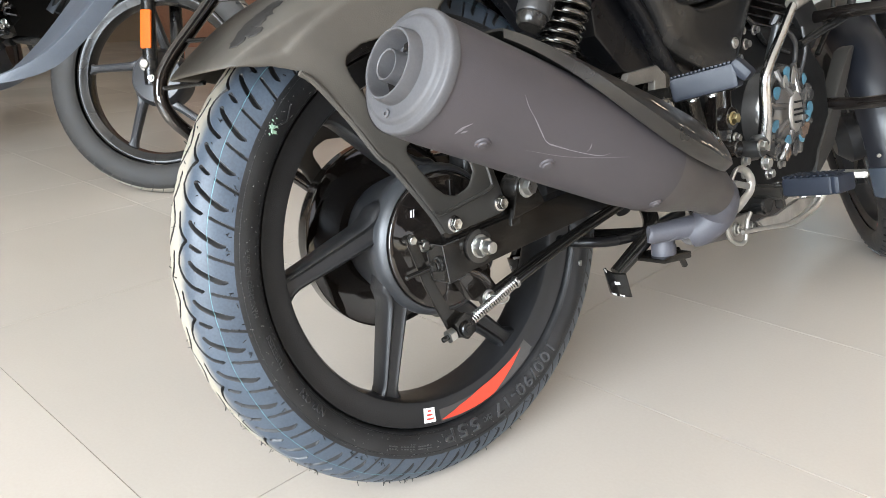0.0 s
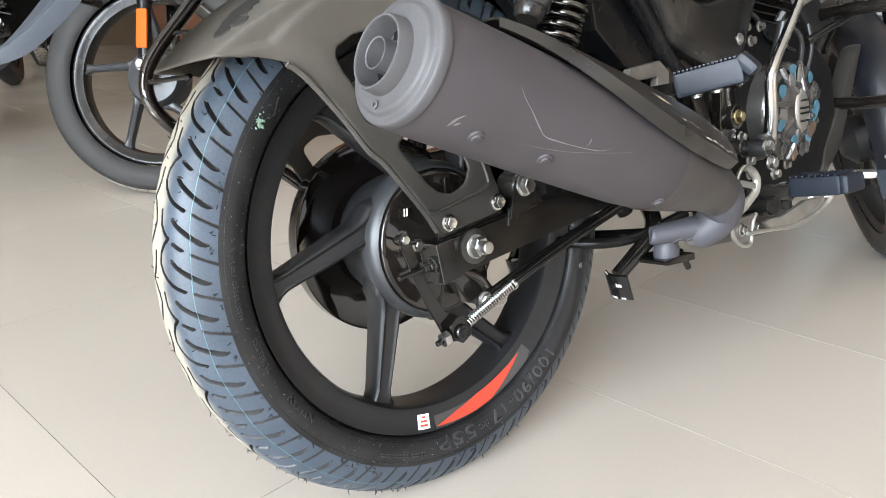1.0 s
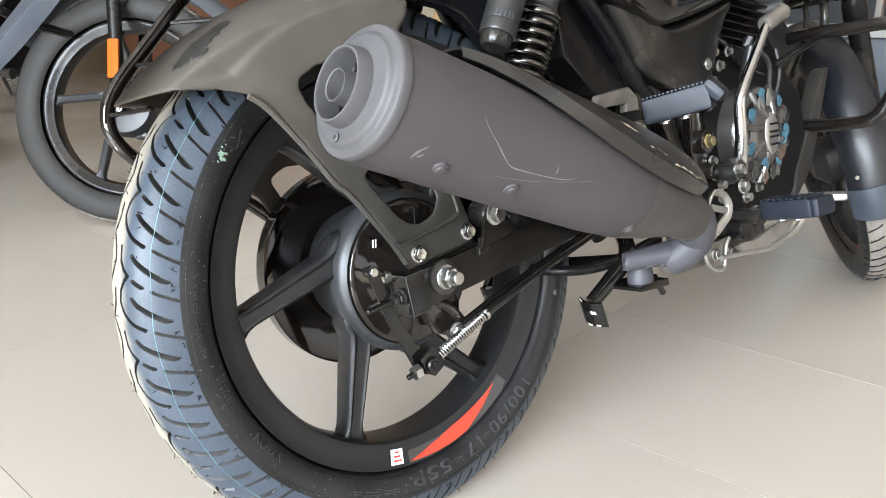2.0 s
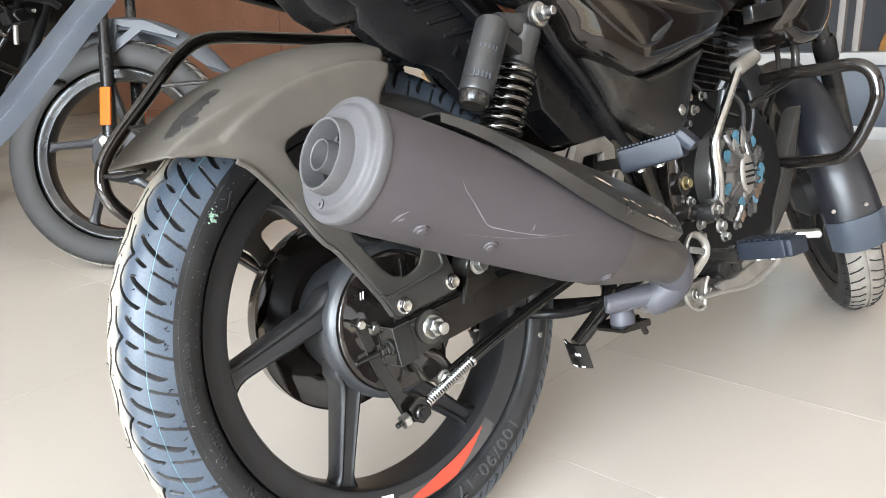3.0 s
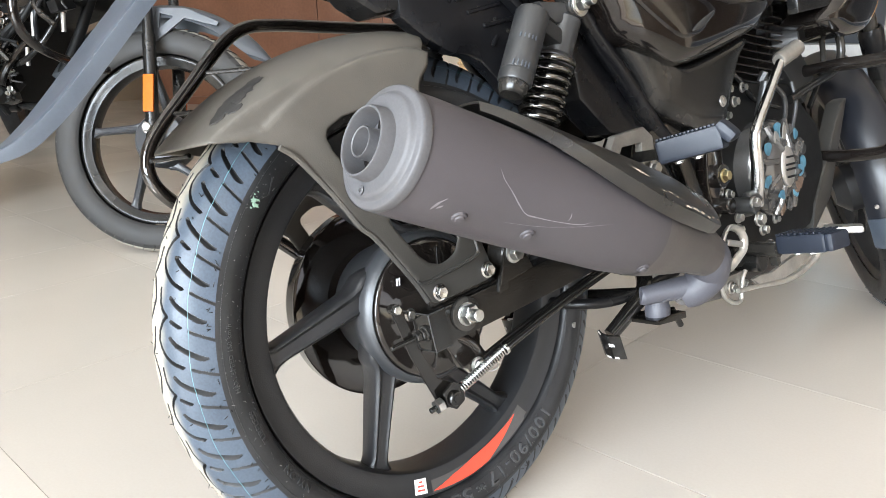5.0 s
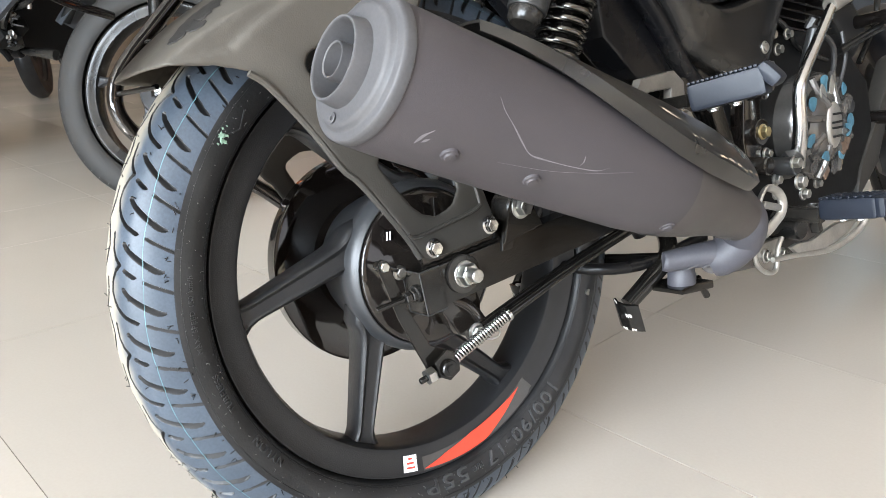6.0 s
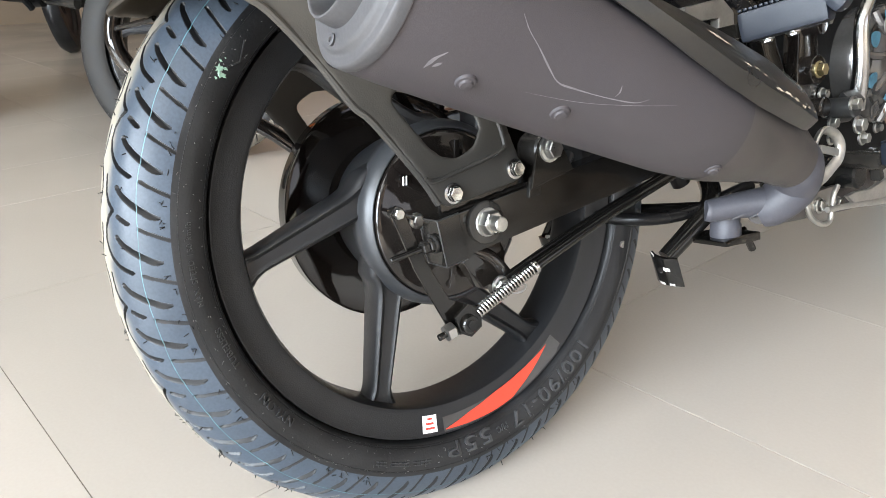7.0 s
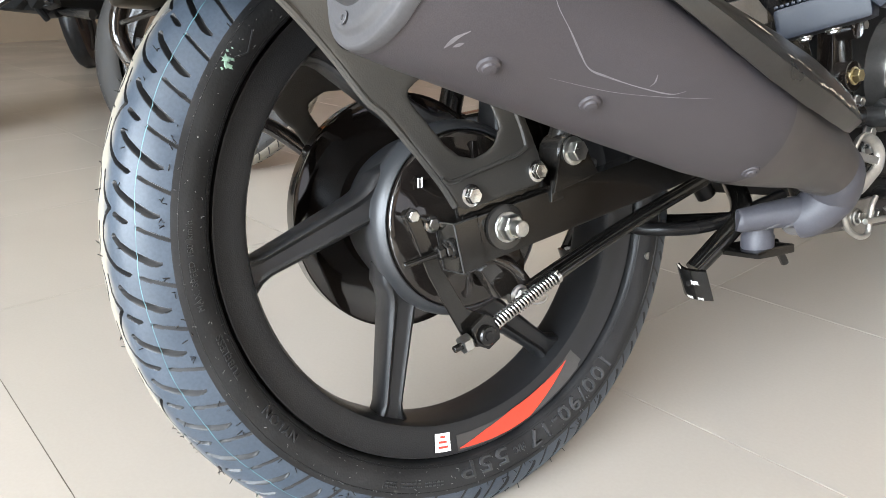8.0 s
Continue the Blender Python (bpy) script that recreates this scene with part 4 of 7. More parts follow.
# heat shield
SH_S = [0.085, 0.12, 0.165, 0.20, 0.236, 0.285, 0.335, 0.39, 0.425, 0.445]
SH_LOW = [76, 55, 38, 28, 20, 12, 8, 7, 8, 12]
SH_LIFT = [0.013, 0.014, 0.015, 0.015, 0.016, 0.017, 0.018, 0.019, 0.019, 0.017]
bm = B()
rows = []
for i in range(37):
    s = SH_S[0] + (SH_S[-1] - SH_S[0]) * i / 36
    lo, lift = float(np.interp(s, SH_S, SH_LOW)), float(np.interp(s, SH_S, SH_LIFT))
    a, b, dx, dv = ex_section(s)
    hi = 128 - 26 * max(0, (s - 0.36) / 0.085)
    row = []
    for k in range(25):
        u = k / 24
        drop = 1.0 if 0.08 < u < 0.92 else 0.35 + 0.65 * min(u, 1 - u) / 0.08
        row.append(ex_point(s, lo + (hi - lo) * u, a + lift * drop, b + lift * drop, dx, dv))
    rows.append(row)
grid(bm, rows)
thicken(bm, 0.0025)
part("heat_shield", bm, SHIELD, MUFF, "dark brown-black plastic heat shield with worn edges")


def shield_wear(s0, s1, off, width, seed, count):
    """Worn pale streaks along the shield's crease."""
    rng = random.Random(seed)
    for k in range(count):
        s = s0 + (s1 - s0) * (k + rng.uniform(0, 0.3)) / count
        e = s + (s1 - s0) * rng.uniform(0.55, 1.1) / count
        bm = B()
        rows = []
        shift = rng.uniform(-1.5, 1.5)
        for j in range(9):
            q = s + (e - s) * j / 8
            a, b, dx, dv = ex_section(q)
            lo, lift = float(np.interp(q, SH_S, SH_LOW)), float(np.interp(q, SH_S, SH_LIFT)) + 0.0009
            w = width * math.sin(math.pi * (j + 0.3) / 8.6) * rng.uniform(0.25, 1)
            m = shift + rng.uniform(-0.5, 0.5)
            rows.append([ex_point(q, lo + off + m + d * w, a + lift, b + lift, dx, dv) for d in (-0.5, 0.5)])
        grid(bm, rows)
        part("worn_chip", bm, TAN_WRAP, MUFF)


shield_wear(0.335, 0.435, 13, 3.2, 3, 6)
shield_wear(0.246, 0.274, 24, 4.2, 6, 1)
shield_wear(0.290, 0.328, 17, 2.2, 9, 3)

# pipe from the silencer down and back, and the header under the engine
a, b, dx, dv = ex_section(0.512)
E0 = ex_point(0.510, 0, 0, 0, dx, dv)
bm = B()
tube(bm, [E0 - EX_AXIS * 0.012, E0 + EX_AXIS * 0.006, E0 + EX_AXIS * 0.019 - EX_UP * 0.006, (0.209, 0.3330, 0.2850), (0.200, 0.3260, 0.2710), (0.190, 0.3180, 0.2620), (0.181, 0.3130, 0.2580)],
     [0.0300, 0.0290, 0.0275, 0.0250, 0.0235, 0.0220, 0.0190], 32)
LINK = part("link_pipe", bm, PIPE, MUFF, "grey painted exhaust bend")
for k, r in ((-0.010, 0.0306), (0.003, 0.0292)):
    bm = B()
    lathe(bm, [(-0.0035, r - 0.0010), (-0.0025, r + 0.0010), (0.0025, r + 0.0006), (0.0035, r - 0.0014)], E0 + EX_AXIS * k, EX_AXIS, 44)
    part("pipe_ring", bm, MUFFLER_END, LINK)
bm = B()
tube(bm, [(0.1500, 0.2640, 0.2640), (0.1512, 0.2655, 0.2640), (0.158, 0.2750, 0.2650), (0.170, 0.2900, 0.2670), (0.184, 0.3080, 0.2680), (0.196, 0.3220, 0.2680)], [0.0095, 0.0122, 0.0130, 0.0140, 0.0160, 0.0175], 28)
part("resonator_sleeve", bm, PIPE, MUFF, "grey painted closed exhaust sleeve")
for k in range(2):
    bm = B()
    tube(bm, [(0.1725 + 0.011 * k, 0.278 + 0.014 * k, 0.2545), (0.1800 + 0.011 * k, 0.286 + 0.014 * k, 0.2590), (0.1850 + 0.011 * k, 0.294 + 0.014 * k, 0.2640)], [0.0009, 0.0016, 0.0008], 6)
    part("sleeve_crease", bm, MUFFLER_CAP, MUFF)
bm = B()
tube(bm, [(0.181, 0.3120, 0.2580), (0.177, 0.3350, 0.2560), (0.170, 0.3800, 0.2490), (0.158, 0.4500, 0.2390), (0.140, 0.5300, 0.2260), (0.115, 0.620, 0.2150), (0.060, 0.760, 0.220), (0.020, 0.820, 0.300), (0.0, 0.800, 0.400)], [0.0150, 0.0185, 0.0190, 0.0185, 0.0180, 0.0180, 0.0180, 0.0180, 0.0180], 20)
part("header_pipe", bm, MUFFLER_END, MUFF, "brownish exhaust pipe under the engine")

# ---- rear mudguard over the tyre
SKIRT = [(-0.258, 0.5278), (-0.240, 0.5262), (-0.212, 0.5236), (-0.188, 0.5178), (-0.173, 0.5035), (-0.140, 0.4630), (-0.118, 0.4260), (-0.108, 0.4130), (-0.100, 0.4070), (-0.069, 0.3590), (-0.056, 0.3320),
         (-0.046, 0.3265), (0.030, 0.3360), (0.0415, 0.3400), (0.0430, 0.3470), (0.034, 0.3900), (0.024, 0.4300), (0.012, 0.4700), (0.000, 0.5200), (-0.013, 0.5520), (-0.006, 0.5720), (0.006, 0.5860), (0.010, 0.6010)]
SKIRT_TOP = [(0.3000 * math.cos(radians(t)), HUB_Z + (0.3000 + 0.012 * (t - 90) / 50) * math.sin(radians(t))) for t in range(92, 134, 4)]
HOLE_TOP = [(-0.1365, 0.5200), (-0.1330, 0.5290), (-0.1140, 0.5390), (-0.080, 0.5460), (-0.050, 0.5350), (-0.050, 0.4700), (-0.085, 0.4560), (-0.1060, 0.4660), (-0.1280, 0.5020)]
HOLE_LOW = [(-0.0800, 0.4290), (-0.0780, 0.4200), (-0.0530, 0.3810), (-0.0430, 0.3730), (-0.0290, 0.3690), (-0.0090, 0.3760), (0.0020, 0.3910), (-0.0040, 0.4170), (-0.0200, 0.4380), (-0.0600, 0.4400)]
GUARD = B()
rows = []


def tail_in(t):
    """How much the guard draws in towards its rear tip."""
    return 1.0 - 0.18 * max(0.0, (t - 124) / 18) ** 1.4


GUARD_CUT = 0.5280     # the tail of the guard is cut off level


def crown_radius(t, q, down):
    drop = 1 - 0.75 * min(1.0, max(0.0, (t - 112) / 26))      # flatter towards the tail
    return 0.3320 - 0.006 + 0.020 * (t - 80) / 60 - drop * (0.028 * q ** 4 + 0.004 * q * q) - down


columns = [(s * 0.0925, 0.007 * k) for s, ks in ((-1, (3, 2, 1)),) for k in ks] + [(-0.0925 + 0.185 * k / 36, 0.0) for k in range(37)] + [(0.0925, 0.007 * k) for k in (1, 2, 3)]
for i in range(41):
    row = []
    for x, down in columns:
        q = abs(x) / 0.0925
        end = 180 - math.degrees(math.asin((GUARD_CUT - HUB_Z) / crown_radius(138, q, down)))
        t = 85.5 + (end - 85.5) * i / 40 + 4.0 * q ** 6 * max(0.0, 1 - i / 6)
        e = Vector((0, math.cos(radians(t)), math.sin(radians(t))))
        row.append(Vector(C) + e * crown_radius(t, q, down) + Vector((x * tail_in(t), 0, 0)))
    rows.append(row)
grid(GUARD, rows)
thicken(GUARD, 0.0045)
for s in (1, -1):
    b2 = B()
    slab(b2, SKIRT + SKIRT_TOP, 0.0, 0.0045, [HOLE_TOP, HOLE_LOW] if s > 0 else [HOLE_LOW])
    bmesh.ops.subdivide_edges(b2, edges=[e for e in b2.edges if e.calc_length() > 0.03], cuts=3, use_grid_fill=True)
    for v in b2.verts:
        # the plate leans out from the guard to the bolts on the swing arm
        z = v.co.z
        t = math.degrees(math.atan2(z - HUB_Z, v.co.y))
        x = v.co.x + float(np.interp(z, [0.33, 0.372, 0.42, 0.46, 0.54, 0.62], [0.1160, 0.1110, 0.1010, 0.0960, 0.0925, 0.0915]))
        v.co.x = s * x * (1 + (tail_in(t) - 1) * min(1.0, max(0.0, (z - 0.465) / 0.05)))
    join(GUARD, b2)
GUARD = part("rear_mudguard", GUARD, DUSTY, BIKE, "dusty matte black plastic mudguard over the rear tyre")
GUARD.modifiers.clear()
fuse = GUARD.modifiers.new("fuse", "REMESH")
fuse.mode, fuse.voxel_size, fuse.use_smooth_shade = "VOXEL", 0.0017, True
soften = GUARD.modifiers.new("soften", "SMOOTH")
soften.factor, soften.iterations = 0.5, 26
bm = B()
edge = [(0.0965, -0.190, 0.5165), (0.0965, -0.173, 0.5035), (0.0968, -0.140, 0.4630), (0.1030, -0.118, 0.4260), (0.1060, -0.103, 0.4100), (0.1130, -0.069, 0.3590), (0.1180, -0.056, 0.3320)]
tube(bm, edge, 0.0032, 8)
tube(bm, [(0.0900, -0.013, 0.5520), (0.0895, -0.006, 0.5720), (0.0890, 0.006, 0.5860), (0.0880, 0.010, 0.6010)], 0.0026, 8)
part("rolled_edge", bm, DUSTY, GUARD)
bm = B()
tube(bm, [(0.1178, -0.066, 0.3570), (0.1182, -0.058, 0.3530), (0.1175, -0.030, 0.3575), (0.1170, 0.018, 0.3680), (0.1155, 0.024, 0.3800), (0.1110, 0.016, 0.4150)], 0.0022, 6)
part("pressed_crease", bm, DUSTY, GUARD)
for y, z in ((-0.040, 0.339), (0.032, 0.349)):
    bm = B()
    bolt(bm, (0.1185, y, z), size=0.0125, head=0.0075)
    part("mudguard_bolt", bm, CHROME, GUARD, "bright flange bolt")


def guard_point(t, x, lift):
    q = abs(x) / 0.0925
    r = crown_radius(t, q, 0.0) + lift + 0.0004
    return Vector(C) + Vector((x * tail_in(t), r * math.cos(radians(t)), r * math.sin(radians(t))))


rng = random.Random(3)
for t0, x0, ht, wx in ((124.6, 0.062, 2.3, 0.0075), (127.0, 0.064, 2.6, 0.0105), (129.3, 0.066, 2.4, 0.0125), (131.6, 0.068, 2.0, 0.0120), (133.8, 0.072, 1.6, 0.0090), (131.0, 0.081, 1.5, 0.0050)):
    bm = B()
    wob = [rng.uniform(0.75, 1.12) for _ in range(20)]
    lift = rng.uniform(0.0004, 0.0007)
    grid(bm, [[guard_point(t0 + ht * r * wob[k % 20] * math.sin(2 * math.pi * k / 20), min(0.088, x0 + wx * r * wob[k % 20] * math.cos(2 * math.pi * k / 20)), lift if r < 1 else 0.0) for k in range(20)] for r in (1.0, 0.92, 0.6, 0.3, 0.02)], close_v=True)
    part("dark_smudge", bm, SMUDGE, GUARD, "dark greasy smudge")

# ---- hanging rear flap
FL_Y = [(-0.452, 0.5340, 0.060), (-0.432, 0.5395, 0.070), (-0.407, 0.5510, 0.077), (-0.376, 0.5760, 0.082), (-0.338, 0.6150, 0.085), (-0.298, 0.6580, 0.088), (-0.253, 0.7050, 0.091), (-0.198, 0.7620, 0.094), (-0.138, 0.8240, 0.096)]
bm = B()
rows = []
curve = smooth_points(FL_Y, 5)
for i, q in enumerate(curve):
    y, z, w = q
    d = curve[min(i + 1, len(curve) - 1)] - curve[max(i - 1, 0)]
    inward = Vector((0, d.y, -d.x)).normalized()
    deep = 0.015 * min(1.0, i / 14 + 0.25)
    row = []
    for u, f in ((-1.0, 1.0), (-1.0, 0.5), (-0.985, 0.14), (-0.93, 0.03), (-0.6, 0.0), (-0.2, -0.04), (0.2, -0.04), (0.6, 0.0), (0.93, 0.03), (0.985, 0.14), (1.0, 0.5), (1.0, 1.0)):
        row.append(Vector((w * u, y, z)) + inward * (deep * f))
    rows.append(row)
grid(bm, rows)
thicken(bm, 0.003)
FLAPOB = part("rear_flap", bm, FLAP, BIKE, "long blue-grey plastic rear flap")
bm = B()
for s in (-1,):
    block(bm, (0.018, 0.030, 0.012), Matrix.Translation((-0.100, -0.265, 0.680)) @ pose(0, 0, 0, 45, 0, 0), 0.003)
    block(bm, (0.012, 0.014, 0.014), Matrix.Translation((-0.090, -0.257, 0.690)) @ pose(0, 0, 0, 45, 0, 0), 0.002)
part("plate_clip", bm, SHOCKGREY, FLAPOB)
bm = B()
rod(bm, (-0.062, -0.238, 0.688), (-0.062, -0.246, 0.680), 0.004, 12)
part("flap_screw", bm, ZINC, FLAPOB)

bm = B()
rows = []
for i in range(12):
    u = i / 11
    rows.append([Vector((-0.104 + 0.012 * noise.noise(Vector((u * 5, v * 4, 2.0))) + 0.010 * v, -0.258 + 0.066 * u + 0.010 * noise.noise(Vector((u * 4, v * 5, 7.0))), 0.727 + 0.052 * u + (0.020 - 0.012 * u) * v)) for v in (0, 0.25, 0.5, 0.75, 1.0)])
grid(bm, rows)
thicken(bm, 0.0015)
WRAP = part("film_wrap", bm, FILM, FLAPOB, "crumpled white film with green print")
bm = B()
for u in (0.45, 0.62):
    bar(bm, (-0.090, -0.258 + 0.066 * u, 0.738 + 0.052 * u), (-0.088, -0.248 + 0.066 * u, 0.744 + 0.056 * u), 0.010, 0.006, (1, 0, 0), 0.001)
part("green_print", bm, GREENPRINT, WRAP)
bm = B()
tube(bm, [(0.082, -0.193, 0.6955), (0.082, -0.150, 0.7140), (0.082, -0.105, 0.7330), (0.082, -0.060, 0.7550)], [0.0026, 0.0036, 0.0042, 0.0044], 12)
part("cream_sleeve", bm, CREAM, FLAPOB, "cream plastic tube under the tail")

# ---- tube guard on the far side
bm = B()
GX = -0.165
tube(bm, [(GX + 0.06, 0.300, 0.655), (GX + 0.015, 0.220, 0.6680), (GX, 0.050, 0.6790), (GX, -0.040, 0.6830), (GX, -0.085, 0.6790), (GX, -0.122, 0.6560), (GX, -0.170, 0.6080), (GX, -0.220, 0.5560), (GX, -0.236, 0.5250),
          (GX, -0.232, 0.4950), (GX, -0.205, 0.4640), (GX, -0.170, 0.4450), (GX + 0.03, -0.110, 0.4100), (GX + 0.055, -0.05, 0.350)], 0.0085, 16)
SAREE = part("side_guard", bm, GLOSS, BIKE, "glossy black bent tube side guard")
for p, q in (((GX, -0.150, 0.6260), (-0.085, -0.085, 0.6180)), ((GX, -0.198, 0.5790), (-0.088, -0.168, 0.5720)), ((GX, -0.236, 0.5250), (-0.080, -0.215, 0.5240))):
    bm = B()
    tube(bm, [p, q], 0.0028, 8, smooth=False)
    part("guard_strut", bm, SATIN, SAREE)

# ---- rear shock absorbers
LOWER, UPPER = Vector((0.1000, 0.075, 0.361)), Vector((0.1380, 0.200, 0.640))
for side in (1, -1):
    def sd(v):
        return Vector((side * v.x, v.y, v.z))
    lo, hi = sd(LOWER), sd(UPPER)
    d = (hi - lo).normalized()
    bm = B()
    rod(bm, lo - d * 0.01, lo + d * 0.10, 0.014, 20)
    rod(bm, lo + d * 0.08, hi - d * 0.05, 0.010, 16)
    lathe(bm, [(0, 0.0001), (0, 0.026), (0.006, 0.028), (0.012, 0.024), (0.012, 0.0001)], lo + d * 0.108, d, 28)
    SHOCK = part("shock_absorber", bm, SATIN, BIKE, "rear shock absorber with a dark chrome coil spring")
    bm = B()
    coil(bm, lo + d * 0.120, hi - d * 0.062, 0.0235, 0.0045, 10.5, 22, 10)
    part("spring", bm, SPRINGSTEEL, SHOCK, "dark chrome coil spring")
    bm = B()
    lathe(bm, [(-0.075, 0.0001), (-0.075, 0.0250), (-0.066, 0.0255), (-0.060, 0.0190), (-0.016, 0.0185), (-0.010, 0.012), (0.004, 0.0001)], hi, d, 28)
    part("upper_mount", bm, SHOCKGREY, SHOCK)
    bm = B()
    rod(bm, hi - Vector((side * 0.012, 0, 0)), hi + Vector((side * 0.014, 0, 0)), 0.0165, 26)
    rod(bm, lo - Vector((side * 0.010, 0, 0)), lo + Vector((side * 0.019, 0, 0)), 0.0165, 26)
    part("rubber_bush", bm, SATIN, SHOCK)
    for at, out, size, thread, rim in ((hi, 0.0150, 0.017, 0.012, 0.0150), (lo, 0.0190, 0.0165, 0.0, 0.0130)):
        bm = B()
        lathe(bm, [(0, 0.0001), (0, rim), (0.002, rim), (0.002, 0.0001)], at + Vector((side * out, 0, 0)), (side, 0, 0), 26)
        part("mount_washer", bm, ZINC, SHOCK)
        bm = B()
        bolt(bm, at + Vector((side * (out + 0.002), 0, 0)), (side, 0, 0), size, 0.010, stud=thread)
        part("mount_nut", bm, ZINC, SHOCK, "bright mounting nut")
    cb, ct = sd(Vector((0.150, 0.080, 0.553))), sd(Vector((0.150, 0.124, 0.632)))
    cd = (ct - cb).normalized()
    bm = B()
    lathe(bm, [(0.0, 0.0001), (0.0, 0.0185), (0.002, 0.0200), (0.012, 0.0200), (0.013, 0.0192), (0.015, 0.0192), (0.016, 0.0200), ((ct - cb).length - 0.004, 0.0200), ((ct - cb).length, 0.0175), ((ct - cb).length + 0.002, 0.0001)], cb, cd, 32)
    bar(bm, ct - cd * 0.012, hi - d * 0.045, 0.022, 0.020, bevel=0.004)
    CAN = part("gas_canister", bm, SHOCKGREY, SHOCK, "grey gas canister with dark end")
    bm = B()
    lathe(bm, [(-0.014, 0.0001), (-0.014, 0.013), (-0.010, 0.0165), (-0.002, 0.0175), (0.001, 0.0170)], cb, cd, 28)
    part("canister_end", bm, SATIN, SHOCK)
    if side > 0:
        rng = random.Random(4)
        for j in range(5):
            for h, tall in ((0.014, 0.007), (0.048, 0.005)):
                a = radians(-62 + j * 13)
                e = (Vector((1, 0, 0)) * math.cos(a) + Vector((0, -1, 0)) * -math.sin(a))
                e = (e - cd * e.dot(cd)).normalized()
                p = cb + cd * h + e * 0.0212
                bm = B()
                bar(bm, p, p + cd * tall, 0.0016, 0.0006, e, 0.0)
                part("print_bar", bm, FLAP, CAN)

# ---- rear end and side panels of the motorcycle
RUST = material("rusty_primer", (0.13, 0.045, 0.020), 0.55, vary=0.5, scale=45, grain=0.2, bump=0.2)
BAG = material("clear_plastic_wrap", (0.095, 0.097, 0.112), 0.24, vary=0.3, scale=40, grain=0.1, bump=0.3)
BLUEFILM = material("blue_protective_film", (0.045, 0.125, 0.175), 0.30, vary=0.4, scale=60, bump=0.3)
WOODY = material("brown_plastic_cover", (0.10, 0.065, 0.045), 0.25, vary=0.3, scale=40, bump=0.1)
CLUTCH = material("dark_engine_cover", (0.10, 0.094, 0.088), 0.20, metal=0.6, vary=0.25, scale=30, bump=0.1)
ENGINE = material("black_engine_paint", (0.006, 0.006, 0.006), 0.50, spec=0.15, vary=0.2, scale=30, bump=0.15)
TYRE_DUSTY = material("dusty_tyre_rubber", (0.20, 0.18, 0.155), 0.7, vary=0.25, scale=25, grain=0.15, bump=0.3)


def puff(bm, poly, x_edge, height, back=0.02, seed=None, rough=0.0, rings=(1.0, 0.985, 0.95, 0.86, 0.70, 0.45, 0.2)):
    """A pressed panel: an outline with rounded edges that swells outwards from the plane x_edge."""
    n = len(poly)
    cy, cz = sum(p[0] for p in poly) / n, sum(p[1] for p in poly) / n
    rng = random.Random(seed)
    fine = smooth_points([(p[0], p[1], 0) for p in poly], 3, closed=True)
    rows = [[(x_edge - back * sgn(height), q.x, q.y) for q in fine]]
    for r in rings:
        h = height * (1 - r ** 6) ** 0.6 if r < 1 else 0.0
        rows.append([(x_edge + h + (rng.uniform(-rough, rough) if rough else 0), cy + (q.x - cy) * r, cz + (q.y - cz) * r) for q in fine])
    grid(bm, rows, close_v=True)
    bm.faces.new([v for v in bm.verts][-len(fine):])
    return bm


def sgn(v):
    return 1 if v >= 0 else -1


def twin(make, name, mat, label=""):
    """The same panel on both sides of the motorcycle."""
    for s in (1, -1):
        b2 = B()
        make(b2)
        if s < 0:
            bmesh.ops.scale(b2, vec=(-1, 1, 1), verts=b2.verts)
        part(name, b2, mat, BIKE, label)


# inner mudguard and tail
INNER = B()
slab(INNER, [(-0.140, 0.790), (-0.090, 0.717), (-0.009, 0.663), (-0.011, 0.642), (0.023, 0.617), (0.054, 0.602), (0.079, 0.597), (0.100, 0.588), (0.120, 0.569), (0.142, 0.544), (0.190, 0.525), (0.240, 0.560), (0.260, 0.700), (0.200, 0.780)], 0.058, 0.078, bevel=0.004)
INNER = part("inner_mudguard", INNER, PLASTIC_DARK, BIKE, "black plastic inner mudguard with pressed slots", sharp=20)
bm = B()
tube(bm, [(0.0785, *q) for q in ((0.059, 0.684), (0.063, 0.692), (0.072, 0.695), (0.100, 0.6975), (0.107, 0.694), (0.104, 0.682), (0.098, 0.679), (0.069, 0.6695), (0.060, 0.673))], 0.0030, 8, closed=True, steps=3)
part("pressed_slot", bm, PLASTIC_DARK, INNER)
for a, b in (((0.070, 0.6604), (0.124, 0.6727)), ((0.087, 0.6462), (0.141, 0.6574)), ((0.110, 0.6307), (0.160, 0.6395)), ((0.1207, 0.6065), (0.1301, 0.6187)), ((0.066, 0.677), (0.100, 0.6885))):
    bm = B()
    bar(bm, (0.0790, *a), (0.0790, *b), 0.0050, 0.0045, (1, 0, 0), 0.0016)
    part("pressed_rib", bm, PLASTIC_DARK, INNER)
for y, z in ((0.105, 0.651), (0.129, 0.637), (0.150, 0.624)):
    bm = B()
    bolt(bm, (0.0785, y, z), size=0.006, head=0.002, flange=False)
    part("panel_stud", bm, SATIN, INNER)
bm = B()
slab(bm, [(0.178, 0.6912), (0.228, 0.694), (0.300, 0.686), (0.298, 0.655), (0.220, 0.657)], 0.080, 0.086, [[(0.236, 0.676), (0.241, 0.676), (0.241, 0.668), (0.236, 0.668)]], bevel=0.002)
part("rusty_gusset", bm, RUST, BIKE, "rust-brown primed steel gusset under the seat", sharp=20)
bm = B()
slab(bm, [(0.138, 0.6450), (0.222, 0.6430), (0.214, 0.6240), (0.195, 0.6200), (0.165, 0.6200), (0.150, 0.6300)], 0.132, 0.146, bevel=0.003)
